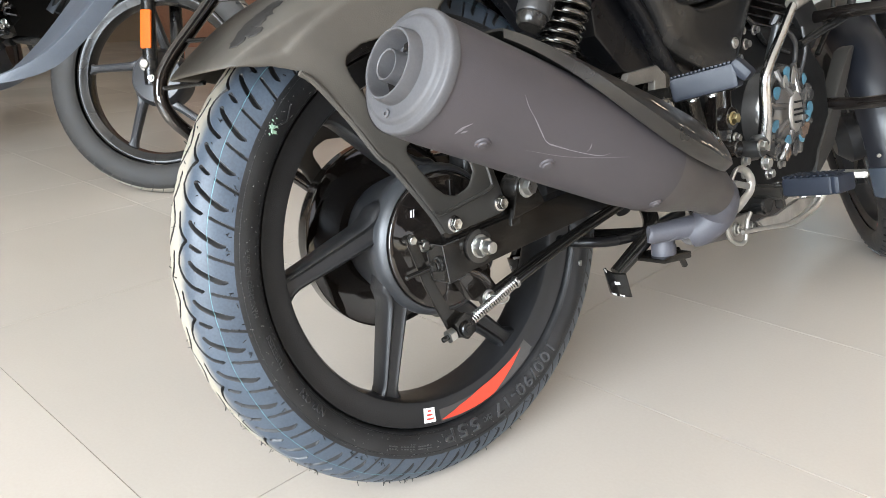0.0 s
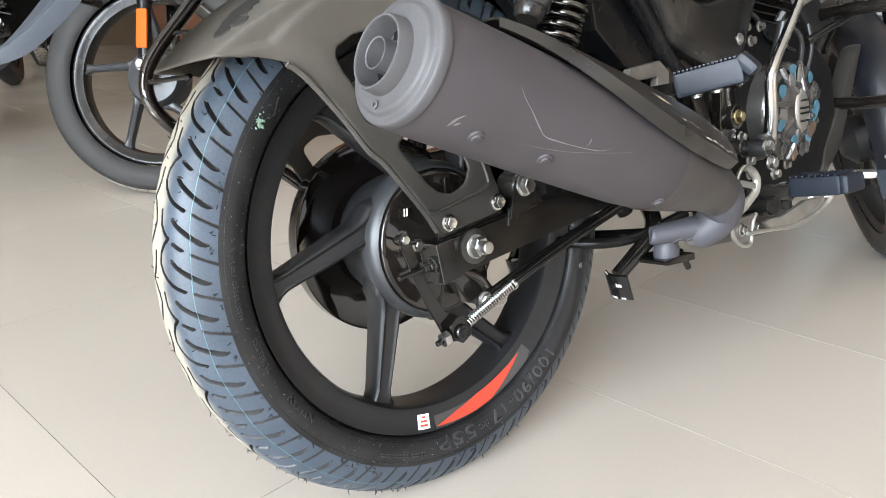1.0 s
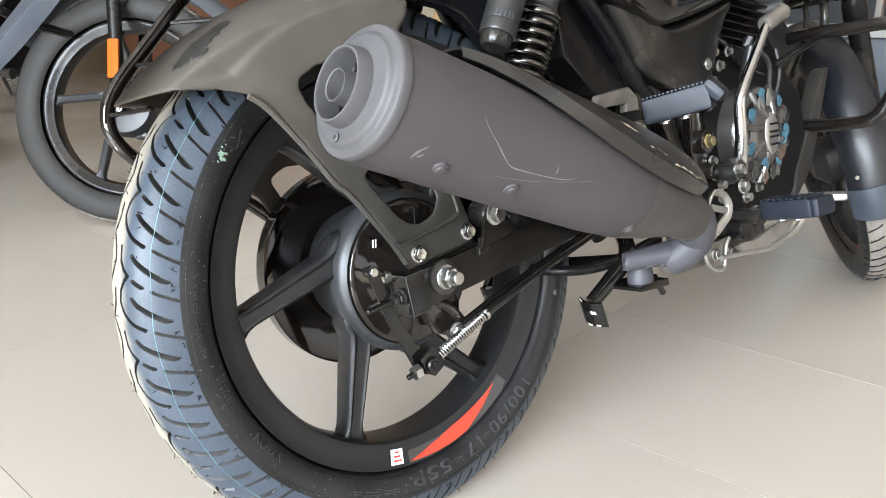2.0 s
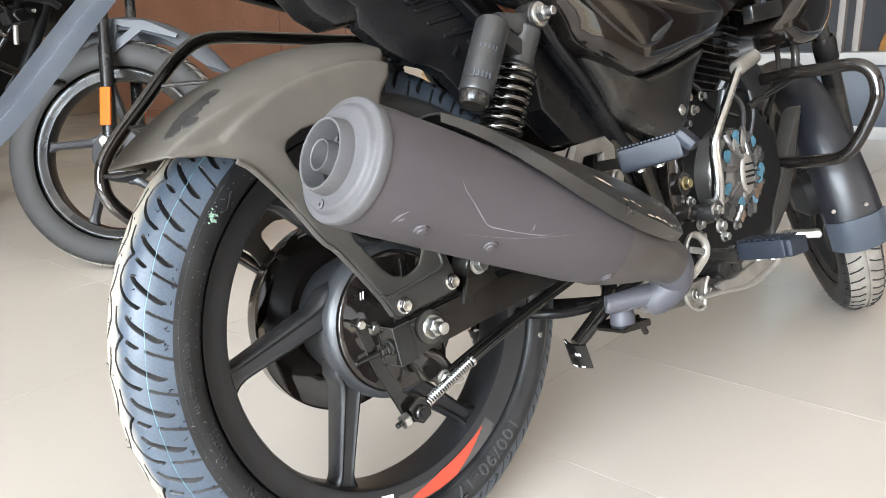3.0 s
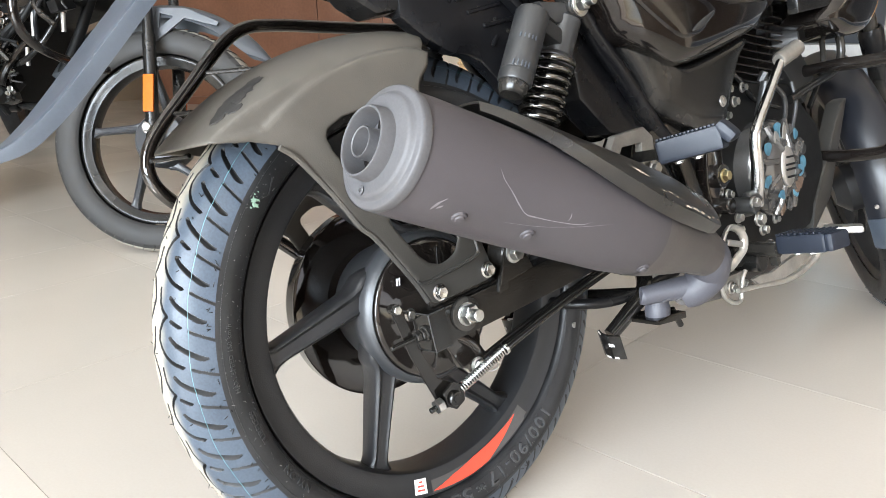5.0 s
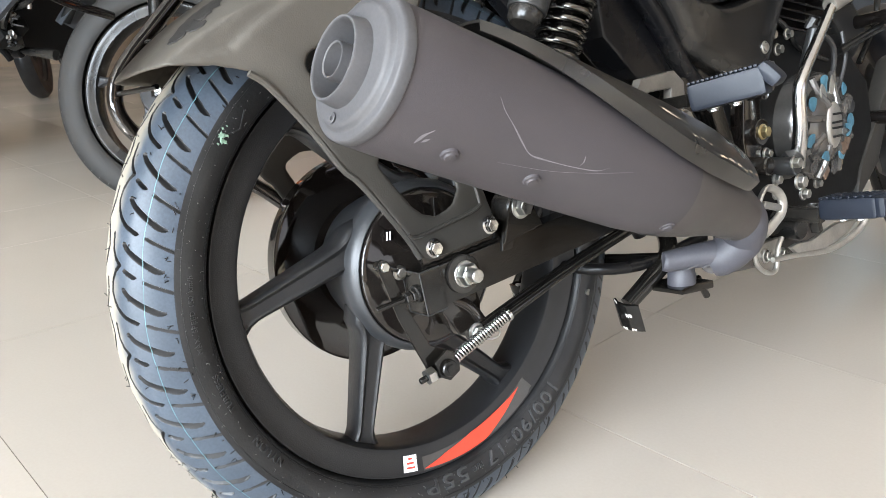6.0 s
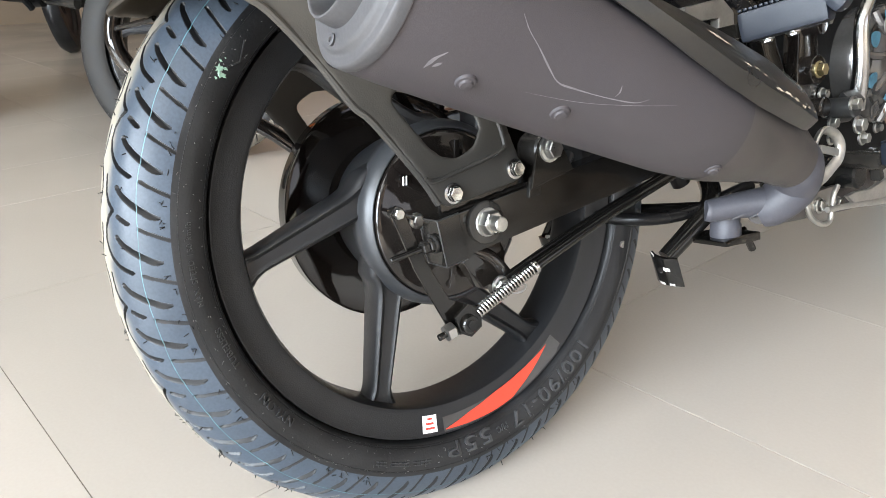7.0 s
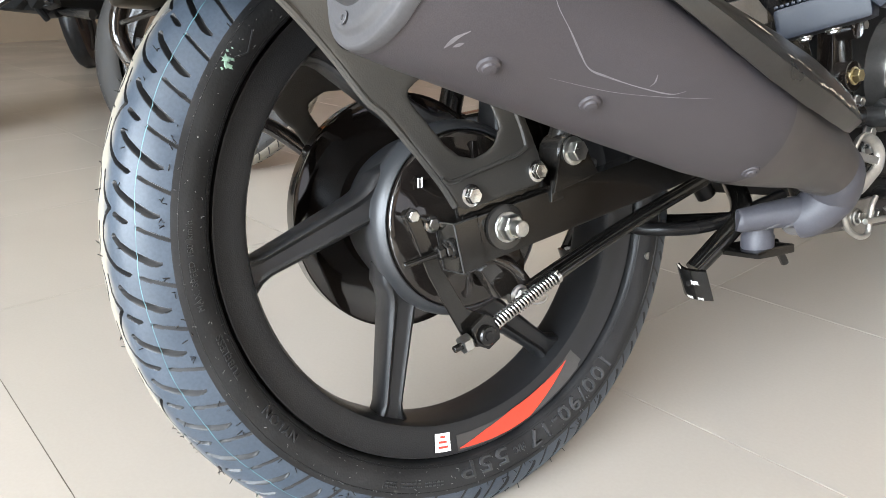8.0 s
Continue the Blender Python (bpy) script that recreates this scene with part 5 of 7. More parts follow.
part("canister_bridge", bm, SHOCKGREY, BIKE, "dark cast bridge from the canister to the shock absorber", sharp=20)
bm = B()
bolt(bm, (0.079, 0.004, 0.708), size=0.011, head=0.006)
part("panel_bolt", bm, ZINC, INNER)
bm = B()
slab(bm, [(0.098, 0.6935), (0.119, 0.6945), (0.171, 0.6500), (0.178, 0.6380), (0.178, 0.5850), (0.170, 0.5850), (0.168, 0.6330), (0.162, 0.6430), (0.115, 0.6840), (0.100, 0.6850)], 0.078, 0.094, bevel=0.003)
part("inner_rib", bm, PLASTIC_DARK, INNER, sharp=20)
bm = B()
slab(bm, [(-0.150, 0.790), (-0.113, 0.721), (-0.085, 0.684), (-0.064, 0.660), (-0.039, 0.646), (-0.002, 0.651), (0.006, 0.667), (-0.044, 0.704), (-0.066, 0.723), (-0.100, 0.790)], 0.030, 0.075, bevel=0.006)
slab(bm, [(-0.160, 0.800), (-0.134, 0.740), (0.005, 0.727), (0.060, 0.727), (0.060, 0.800)], -0.072, 0.030, bevel=0.006)
part("tail_underside", bm, PLASTIC_DARK, BIKE, "black plastic underside of the tail", sharp=20)
bm = B()
for s in (1, -1):
    b2 = B()
    puff(b2, [(0.033, 0.709), (0.109, 0.686), (0.200, 0.684), (0.290, 0.692), (0.330, 0.730), (0.330, 0.800), (0.100, 0.850), (-0.110, 0.880), (-0.160, 0.850), (-0.060, 0.770)], 0.110, 0.020, 0.22 if s > 0 else 0.05)
    if s < 0:
        bmesh.ops.scale(b2, vec=(-1, 1, 1), verts=b2.verts)
    join(bm, b2)
part("tail_fairing", bm, GLOSS, BIKE, "glossy black tail fairing")
bm = B()
block(bm, (0.20, 0.66, 0.07), Matrix.Translation((0, 0.14, 0.855)) @ pose(0, 0, 0, 3, 0, 0), 0.03)
part("seat", bm, PLASTIC_DARK, BIKE, "black seat")

SIDE = [(0.230, 0.672), (0.260, 0.680), (0.294, 0.683), (0.389, 0.680), (0.493, 0.664), (0.600, 0.650), (0.651, 0.644), (0.611, 0.610), (0.547, 0.589), (0.459, 0.568), (0.394, 0.559), (0.354, 0.571), (0.277, 0.600), (0.255, 0.632)]
twin(lambda b: puff(b, SIDE, 0.142, 0.026, 0.03), "side_panel", GLOSS, "glossy black side panel with a sharp crease")
twin(lambda b: puff(b, [(0.256, 0.668), (0.300, 0.671), (0.345, 0.667), (0.4135, 0.655), (0.4700, 0.631), (0.4480, 0.6120), (0.4267, 0.5980), (0.3822, 0.5930), (0.3342, 0.6150), (0.272, 0.6530)], 0.1665, 0.0045, 0.006), "panel_scoop", GLOSS, "raised glossy scoop of the side panel")
twin(lambda b: puff(b, [(0.404, 0.601), (0.424, 0.604), (0.455, 0.622), (0.459, 0.628), (0.440, 0.621), (0.414, 0.610)], 0.1705, 0.0020, 0.003), "scoop_vent", SHOCKGREY, "small grey vent in the side panel")
twin(lambda b: slab(b, [(0.5137, 0.668), (0.5653, 0.6953), (0.6846, 0.6576), (0.6197, 0.6250)], 0.136, 0.152, bevel=0.004), "tank_side_cover", GLOSS, "flat glossy black cover below the tank")
twin(lambda b: puff(b, [(0.295, 0.599), (0.345, 0.580), (0.408, 0.562), (0.460, 0.564), (0.603, 0.596), (0.585, 0.570), (0.569, 0.546), (0.545, 0.500), (0.527, 0.468), (0.490, 0.464), (0.453, 0.467), (0.371, 0.498), (0.345, 0.522), (0.328, 0.548)], 0.128, 0.013, 0.03),
     "lower_panel", SATIN, "satin black lower side panel")
bm = B()
bolt(bm, (0.1400, 0.512, 0.503), size=0.011, head=0.004)
part("panel_screw", bm, ZINC, BIKE)
bm = B()
slab(bm, [(0.250, 0.625), (0.300, 0.600), (0.345, 0.530), (0.372, 0.497), (0.455, 0.466), (0.440, 0.450), (0.350, 0.470), (0.290, 0.480), (0.235, 0.530), (0.225, 0.600)], 0.060, 0.108, bevel=0.006)
part("air_box", bm, PLASTIC_DARK, BIKE, "black plastic air box", sharp=20)
bm = B()
rod(bm, (0, 0.985, 0.700), (0, 0.935, 0.830), 0.026, 20)
FRAME = part("frame", bm, GLOSS, BIKE, "glossy black tubular frame")
TUBES = [([(0.0, 0.985, 0.720), (0.0, 0.968, 0.600), (0.0, 0.950, 0.500), (0.0, 0.930, 0.400)], 0.0160)]
for s in (1, -1):
    TUBES.append(([(s * 0.112, 0.235, 0.665), (s * 0.118, 0.262, 0.609), (s * 0.118, 0.320, 0.545), (s * 0.116, 0.368, 0.486), (s * 0.110, 0.420, 0.440), (s * 0.105, 0.455, 0.370)], 0.0130))
    TUBES.append(([(s * 0.105, -0.10, 0.740), (s * 0.110, 0.10, 0.695), (s * 0.112, 0.235, 0.665), (s * 0.090, 0.50, 0.660), (s * 0.03, 0.95, 0.740)], 0.0125))
    TUBES.append(([(s * 0.085, 0.455, 0.400), (s * 0.080, 0.470, 0.300), (s * 0.075, 0.500, 0.240)], 0.0140))
for pts, r in TUBES:
    bm = B()
    tube(bm, pts, r, 14)
    part("frame_tube", bm, PLASTIC_DARK, FRAME)
bm = B()
slab(bm, [(0.330, 0.470), (0.395, 0.485), (0.425, 0.470), (0.470, 0.370), (0.475, 0.300), (0.440, 0.270), (0.415, 0.300), (0.425, 0.350), (0.380, 0.400), (0.320, 0.440)], 0.110, 0.122, [[(0.372, 0.440), (0.405, 0.450), (0.432, 0.385), (0.420, 0.375)]], bevel=0.003)
slab(bm, [(0.300, 0.440), (0.320, 0.450), (0.470, 0.345), (0.470, 0.318), (0.440, 0.318)], 0.122, 0.132, bevel=0.003)
HANGER = part("footrest_hanger", bm, STEELBLACK, BIKE, "black steel footrest hanger plate", sharp=20)
bm = B()
bolt(bm, (0.1330, 0.512, 0.392), size=0.014, head=0.009)
part("hanger_bolt", bm, GOLD, HANGER, "yellow zinc bolt")
bm = B()
rod(bm, (0.120, 0.512, 0.392), (0.133, 0.512, 0.392), 0.018, 20)
rod(bm, (0.118, 0.515, 0.345), (0.140, 0.515, 0.345), 0.013, 20)
rod(bm, (0.118, 0.520, 0.445), (0.134, 0.520, 0.445), 0.011, 20)
slab(bm, [(0.490, 0.460), (0.530, 0.460), (0.535, 0.340), (0.500, 0.320), (0.485, 0.380)], 0.100, 0.121, bevel=0.004)
part("mount_plate", bm, GLOSS, HANGER, sharp=20)


# foot rests
def footrest(name, base, tip, width, height, label, ribs, hook):
    """A rubber-covered foot rest that sticks out sideways."""
    base, tip = Vector(base), Vector(tip)
    bm = B()
    bar(bm, base, tip, width, height, bevel=0.006)
    ob = part(name, bm, PEG, BIKE, label)
    d = (tip - base)
    m = along(base, tip)
    up = m.to_3x3() @ Vector((0, 0, 1))
    side = m.to_3x3() @ Vector((0, 1, 0))
    bm = B()
    for k in range(ribs):
        p = base + d * (0.06 + 0.86 * k / (ribs - 1)) + up * (height / 2 + 0.0008)
        bar(bm, p - side * width * 0.50, p + side * width * 0.50, 0.0038, 0.0030, up, 0.0012)
    part("tread_rib", bm, PEG, ob)
    bm = B()
    bar(bm, tip - d * 0.04, tip + d.normalized() * 0.010 + up * height * hook, width * 0.98, height * 0.92, bevel=0.007)
    part("rubber_end", bm, PEG, ob)
    bm = B()
    for k in (0.25, 0.55):
        bolt(bm, base + d * k - up * (height / 2), -up, 0.009, 0.004)
    part("rest_screw", bm, ZINC, ob)
    return ob


REARPEG = footrest("rear_footrest", (0.197, 0.270, 0.4500), (0.270, 0.297, 0.4625), 0.040, 0.030, "blue-grey rubber rear footrest", 15, 0.30)
bm = B()
slab(bm, [(0.225, 0.455), (0.240, 0.478), (0.300, 0.484), (0.318, 0.470), (0.318, 0.440), (0.300, 0.428), (0.290, 0.440), (0.292, 0.464), (0.252, 0.462), (0.244, 0.448)], 0.142, 0.154, bevel=0.003)
part("rest_bracket", bm, BRACKET, REARPEG, "dull alloy footrest bracket", sharp=20)
bm = B()
bar(bm, (0.150, 0.286, 0.446), (0.197, 0.271, 0.449), 0.016, 0.014)
part("rest_hinge", bm, STEELBLACK, REARPEG)
bm = B()
bolt(bm, (0.160, 0.306, 0.428), size=0.014, head=0.007)
part("bracket_bolt", bm, ZINC, REARPEG)
FRONTPEG = footrest("front_footrest", (0.230, 0.490, 0.2945), (0.302, 0.484, 0.3010), 0.044, 0.027, "blue-grey ribbed rubber rider footrest", 8, 0.0)
bm = B()
tube(bm, [(0.100, 0.500, 0.285), (0.200, 0.478, 0.287), (0.230, 0.474, 0.288)], 0.011, 14)
bar(bm, (0.215, 0.492, 0.262), (0.215, 0.480, 0.300), 0.010, 0.012, (1, 0, 0))
part("rest_bar", bm, SATIN, FRONTPEG)

# brake pedal with its return loop
bm = B()
slab(bm, [(0.4517, 0.2484), (0.4708, 0.2504), (0.5032, 0.2475), (0.5337, 0.2528), (0.5723, 0.2588), (0.627, 0.2540), (0.6081, 0.2442), (0.5714, 0.2351), (0.5326, 0.2300), (0.4669, 0.2378)], 0.196, 0.202, bevel=0.0015)
PEDAL = part("brake_pedal", bm, CAST, BIKE, "dull silver rear brake pedal")
bm = B()
tube(bm, [(0.197, 0.4173, 0.2389), (0.200, 0.4667, 0.2353), (0.203, 0.5411, 0.2275), (0.206, 0.5948, 0.2345), (0.210, 0.6250, 0.2485), (0.216, 0.640, 0.2780)], [0.0034, 0.0036, 0.0040, 0.0042, 0.0046, 0.0050], 10)
part("pedal_flange", bm, CAST, PEDAL)
bm = B()
bar(bm, (0.214, 0.640, 0.2870), (0.264, 0.664, 0.2850), 0.030, 0.011, bevel=0.005)
part("pedal_pad", bm, CAST, PEDAL)
BOSS = [(0.3914, 0.2661), (0.3917, 0.2490), (0.3994, 0.2334), (0.4194, 0.2208), (0.4377, 0.2201), (0.4434, 0.2358), (0.4474, 0.2501), (0.4558, 0.2601), (0.4403, 0.2598), (0.4160, 0.2596)]
bm = B()
slab(bm, BOSS, 0.180, 0.186, bevel=0.001)
part("pedal_boss", bm, BRACKET, PEDAL, "dull plate with a raised rim", sharp=20)
bm = B()
tube(bm, [(0.188, y, z) for y, z in BOSS[:8]], 0.0030, 10)
part("boss_rim", bm, CAST, PEDAL)
for y, z, r in ((0.4180, 0.2430, 0.0060), (0.4560, 0.2390, 0.0050)):
    bm = B()
    bolt(bm, (0.187, y, z), size=2 * r, head=0.006)
    part("boss_bolt", bm, ZINC, PEDAL)
bm = B()
tube(bm, [(0.203, 0.3740, 0.2980), (0.204, 0.3760, 0.3060), (0.204, 0.3817, 0.3208), (0.205, 0.3910, 0.3317), (0.205, 0.4026, 0.3323), (0.205, 0.4198, 0.3249), (0.206, 0.4280, 0.3116), (0.206, 0.4241, 0.2979), (0.205, 0.4116, 0.2889), (0.203, 0.3932, 0.2779), (0.202, 0.3789, 0.2791)], 0.0032, 10, flat=1.8)
bar(bm, (0.204, 0.3890, 0.3140), (0.205, 0.4250, 0.3040), 0.005, 0.009)
part("heel_loop", bm, CAST, PEDAL, "silver bent steel loop guard")
bm = B()
rod(bm, (0.150, 0.495, 0.2650), (0.194, 0.495, 0.2650), 0.0160, 24)
rod(bm, (0.060, 0.440, 0.285), (0.190, 0.440, 0.285), 0.0120, 16)
part("pivot_cap", bm, SATIN, PEDAL)

# centre stand
bm = B()
tube(bm, [(-0.100, 0.318, 0.246), (0.0, 0.305, 0.244), (0.110, 0.318, 0.252)], 0.0095, 14)
STAND = part("centre_stand", bm, STEELBLACK, BIKE, "black steel centre stand, folded up")
for s in (1, -1):
    bm = B()
    tube(bm, [(s * 0.040, 0.400, 0.285), (s * 0.095, 0.345, 0.268), (s * 0.113, 0.313, 0.2520), (s * 0.109, 0.283, 0.2310), (s * 0.100, 0.254, 0.2080)], [0.0120, 0.0125, 0.0130, 0.0130, 0.0120], 16, flat=0.8)
    part("stand_leg", bm, STEELBLACK, STAND)
    bm = B()
    grid(bm, [[(s * (0.099 + 0.0175 * u), 0.2500 + 0.009 * u * u - 0.005 * w, 0.194 + 0.0175 * w - 0.002 * u) for w in (-1, -0.5, 0, 0.5, 1)] for u in (-1, -0.75, -0.4, 0, 0.4, 0.75, 1)])
    thicken(bm, 0.004)
    part("stand_foot", bm, STEELBLACK, STAND, "worn black foot plate with bare metal edges")
    rng = random.Random(41)
    for w0, u0, u1, h in ((-0.97, -0.98, 0.10, 0.10), (-0.95, 0.40, 1.0, 0.12), (0.97, -1.0, -0.30, 0.14), (0.10, 0.22, 0.62, 0.16), (0.25, -1.0, -0.80, 0.55), (-0.50, 0.90, 1.0, 0.45)):
        bm = B()
        grid(bm, [[(s * (0.099 + 0.0175 * u), 0.2500 + 0.009 * u * u - 0.005 * w - 0.0046, 0.194 + 0.0175 * w - 0.002 * u) for w in (w0 - h * rng.uniform(0.2, 1), w0 + h * rng.uniform(0.5, 1.4))] for u in np.linspace(u0, u1, 6)])
        part("bare_metal_edge", bm, BARE, STAND)
bm = B()
rod(bm, (0.099, 0.2462, 0.194), (0.099, 0.2447, 0.194), 0.0032, 14)
part("foot_hole", bm, GLOSS, STAND)
bm = B()
slab(bm, [(0.280, 0.2270), (0.310, 0.2285), (0.346, 0.2250), (0.346, 0.2150), (0.316, 0.2170), (0.284, 0.2200)], 0.108, 0.160, bevel=0.002)
tube(bm, [(0.128, 0.358, 0.2220), (0.128, 0.376, 0.1930)], 0.0044, 8, smooth=False)
SBR = part("stand_bracket", bm, STEELBLACK, BIKE, "black bracket under the exhaust chamber", sharp=20)
bm = B()
lathe(bm, [(-0.006, 0.0001), (-0.006, 0.0155), (0.0, 0.0170), (0.012, 0.0170), (0.014, 0.0155), (0.024, 0.0155), (0.024, 0.0001)], (0.1430, 0.3050, 0.2285), (0, 0.1, 1), 28)
part("rubber_mount", bm, PIPE, SBR)
bm = B()
tube(bm, [(-0.05, 0.225, 0.262), (0.05, 0.222, 0.256), (0.100, 0.280, 0.252), (0.110, 0.400, 0.266)], 0.0075, 12)
part("lower_stay", bm, PLASTIC_DARK, BIKE, "black lower frame stay")

# engine
bm = B()
slab(bm, [(0.480, 0.300), (0.500, 0.420), (0.560, 0.505), (0.640, 0.530), (0.780, 0.520), (0.880, 0.440), (0.900, 0.350), (0.840, 0.262), (0.700, 0.235), (0.540, 0.238)], -0.110, 0.105, bevel=0.014)
ENG = part("engine_case", bm, ENGINE, BIKE, "black engine case", sharp=20)
bm = B()
block(bm, (0.150, 0.105, 0.150), Matrix.Translation((0.0, 0.692, 0.575)), 0.01)
part("cylinder", bm, ENGINE, ENG, "black finned engine cylinder")
for k in range(11):
    bm = B()
    block(bm, (0.205, 0.150, 0.0032), Matrix.Translation((0.0, 0.690 + 0.0015 * k, 0.512 + 0.0125 * k)) @ pose(0, 0, 0, -8, 0, 0), 0.001)
    part("cooling_fin", bm, GLOSS, ENG)
bm = B()
lathe(bm, [(0.100, 0.080), (0.128, 0.080), (0.138, 0.074), (0.142, 0.066), (0.140, 0.058), (0.146, 0.052), (0.152, 0.040), (0.154, 0.0001)], (0.0, 0.664, 0.385), sides=56)
part("clutch_cover", bm, CLUTCH, ENG, "dark shiny round engine cover partly wrapped in film")
for k in range(8):
    a = radians(22 + 45 * k)
    bm = B()
    tube(bm, [(0.152, 0.664 + 0.030 * math.cos(a), 0.385 + 0.030 * math.sin(a)), (0.146, 0.664 + 0.056 * math.cos(a + 0.15), 0.385 + 0.056 * math.sin(a + 0.15)), (0.140, 0.664 + 0.078 * math.cos(a + 0.1), 0.385 + 0.078 * math.sin(a + 0.1))], 0.0055, 8)
    part("cover_rib", bm, CLUTCH, ENG)
rng = random.Random(27)
for n in range(22):
    t, r = radians(16.4 * n + rng.uniform(-5, 5)), rng.choice((0.046, 0.056, 0.066)) + rng.uniform(-0.003, 0.003)
    bm = B()
    e, g = (math.cos(t), math.sin(t)), (-math.sin(t), math.cos(t))
    shape = [(rng.uniform(0.006, 0.017) * math.cos(q), rng.uniform(0.006, 0.013) * math.sin(q)) for q in (0, 1.2, 2.4, 3.5, 4.4, 5.3)]
    puff(bm, [(0.664 + r * e[0] + u * e[0] + v * g[0], 0.385 + r * e[1] + u * e[1] + v * g[1]) for u, v in shape], 0.1528 - 0.30 * max(0.0, r - 0.045) + 0.0003 * (n % 4), 0.0005, 0.0012)
    film = n % 3 == 0
    part("film_scrap" if film else "cover_facet", bm, BLUEFILM if film else rng.choice((SATIN, CLUTCH, CAST, WOODY, SHOCKGREY)), ENG, "scrap of blue protective film" if film else "")
bm = B()
puff(bm, [(0.664 + 0.021 * math.cos(q), 0.385 + 0.034 * math.sin(q)) for q in (0, 0.8, 1.57, 2.4, 3.14, 3.9, 4.71, 5.5)], 0.1535, 0.004, 0.004)
part("cover_plate", bm, CAST, ENG)
bm = B()
for dz, w in ((0.016, 0.011), (0.004, 0.013), (-0.004, 0.013), (-0.016, 0.011)):
    bar(bm, (0.1585, 0.664 - w, 0.385 + dz), (0.1585, 0.664 + w, 0.385 + dz), 0.003, 0.005, (1, 0, 0), 0.0005)
part("plate_bars", bm, ENGINE, ENG)
bm = B()
tube(bm, [(0.140, 0.585, 0.335), (0.150, 0.577, 0.385), (0.154, 0.570, 0.438), (0.154, 0.582, 0.463), (0.153, 0.625, 0.508), (0.152, 0.672, 0.558)], [0.0110, 0.0098, 0.0088, 0.0082, 0.0074, 0.0070], 16)
KICK = part("kick_lever", bm, CHROME, BIKE, "bright steel kick-start lever")
bm = B()
lathe(bm, [(0.0, 0.0001), (0.0, 0.0100), (0.004, 0.0128), (0.046, 0.0130), (0.052, 0.0118), (0.058, 0.0130), (0.064, 0.0090), (0.064, 0.0001)], (0.150, 0.664, 0.5535), (0.07, 0.94, 0.33), 24)
part("lever_rubber", bm, BRACKET, KICK, "grey rubber lever end")
bm = B()
bar(bm, (0.125, 0.570, 0.325), (0.150, 0.562, 0.355), 0.024, 0.022, bevel=0.005)
rod(bm, (0.115, 0.550, 0.340), (0.160, 0.550, 0.340), 0.0130, 18)
part("lever_boss", bm, SHOCKGREY, KICK)
for p, s in (((0.160, 0.553, 0.318), 0.015), ((0.158, 0.545, 0.345), 0.013), ((0.160, 0.562, 0.300), 0.012)):
    bm = B()
    bolt(bm, p, size=s, head=0.009)
    part("boss_bolt", bm, ZINC, KICK)
rng = random.Random(11)
for y, z, s in ((0.560, 0.300, 0.012), (0.535, 0.360, 0.011), (0.545, 0.322, 0.012), (0.575, 0.500, 0.011), (0.600, 0.520, 0.010), (0.555, 0.520, 0.011), (0.560, 0.480, 0.010), (0.720, 0.330, 0.010), (0.735, 0.420, 0.010), (0.660, 0.300, 0.010), (0.560, 0.450, 0.010)):
    bm = B()
    bolt(bm, (0.112 + rng.uniform(0, 0.02), y, z), size=s, head=0.008)
    part("engine_bolt", bm, ZINC, ENG)
bm = B()
rod(bm, (0.125, 0.640, 0.470), (0.135, 0.650, 0.525), 0.0085, 14)
rod(bm, (0.126, 0.648, 0.525), (0.134, 0.652, 0.540), 0.0060, 6)
part("oil_fitting", bm, SHOCKGREY, ENG, "grey metal oil line fitting")
bm = B()
tube(bm, [(0.130, 0.650, 0.530), (0.140, 0.690, 0.500), (0.135, 0.700, 0.460), (0.120, 0.700, 0.420)], 0.0040, 8)
tube(bm, [(0.110, 0.780, 0.520), (0.115, 0.780, 0.480), (0.110, 0.765, 0.430)], 0.0035, 8)
part("metal_line", bm, SHOCKGREY, ENG)
for pts, r in (([(0.080, 0.850, 0.650), (0.115, 0.900, 0.630), (0.122, 0.945, 0.585), (0.120, 0.930, 0.535), (0.120, 0.830, 0.510), (0.115, 0.760, 0.490)], 0.0075),
               ([(0.060, 0.880, 0.660), (0.090, 0.930, 0.610), (0.085, 0.950, 0.540), (0.080, 0.900, 0.470)], 0.0050),
               ([(0.070, 0.560, 0.560), (0.110, 0.600, 0.540), (0.112, 0.650, 0.500), (0.105, 0.740, 0.480)], 0.0045)):
    bm = B()
    tube(bm, pts, r, 10)
    part("engine_hose", bm, SATIN, BIKE, "black rubber hose")
bm = B()
slab(bm, [(0.820, 0.240), (0.900, 0.300), (0.960, 0.420), (0.990, 0.480), (0.960, 0.470), (0.900, 0.380), (0.840, 0.300)], 0.080, 0.110, bevel=0.006)
part("engine_cowl", bm, PLASTIC, BIKE, "dark plastic cowl beside the engine")
bm = B()
bar(bm, (0.02, 0.86, 0.57), (0.02, 0.93, 0.50), 0.10, 0.07, bevel=0.01)
rod(bm, (0.06, 0.80, 0.585), (0.10, 0.83, 0.59), 0.030, 20)
part("carburettor", bm, SHOCKGREY, BIKE, "dull metal carburettor")

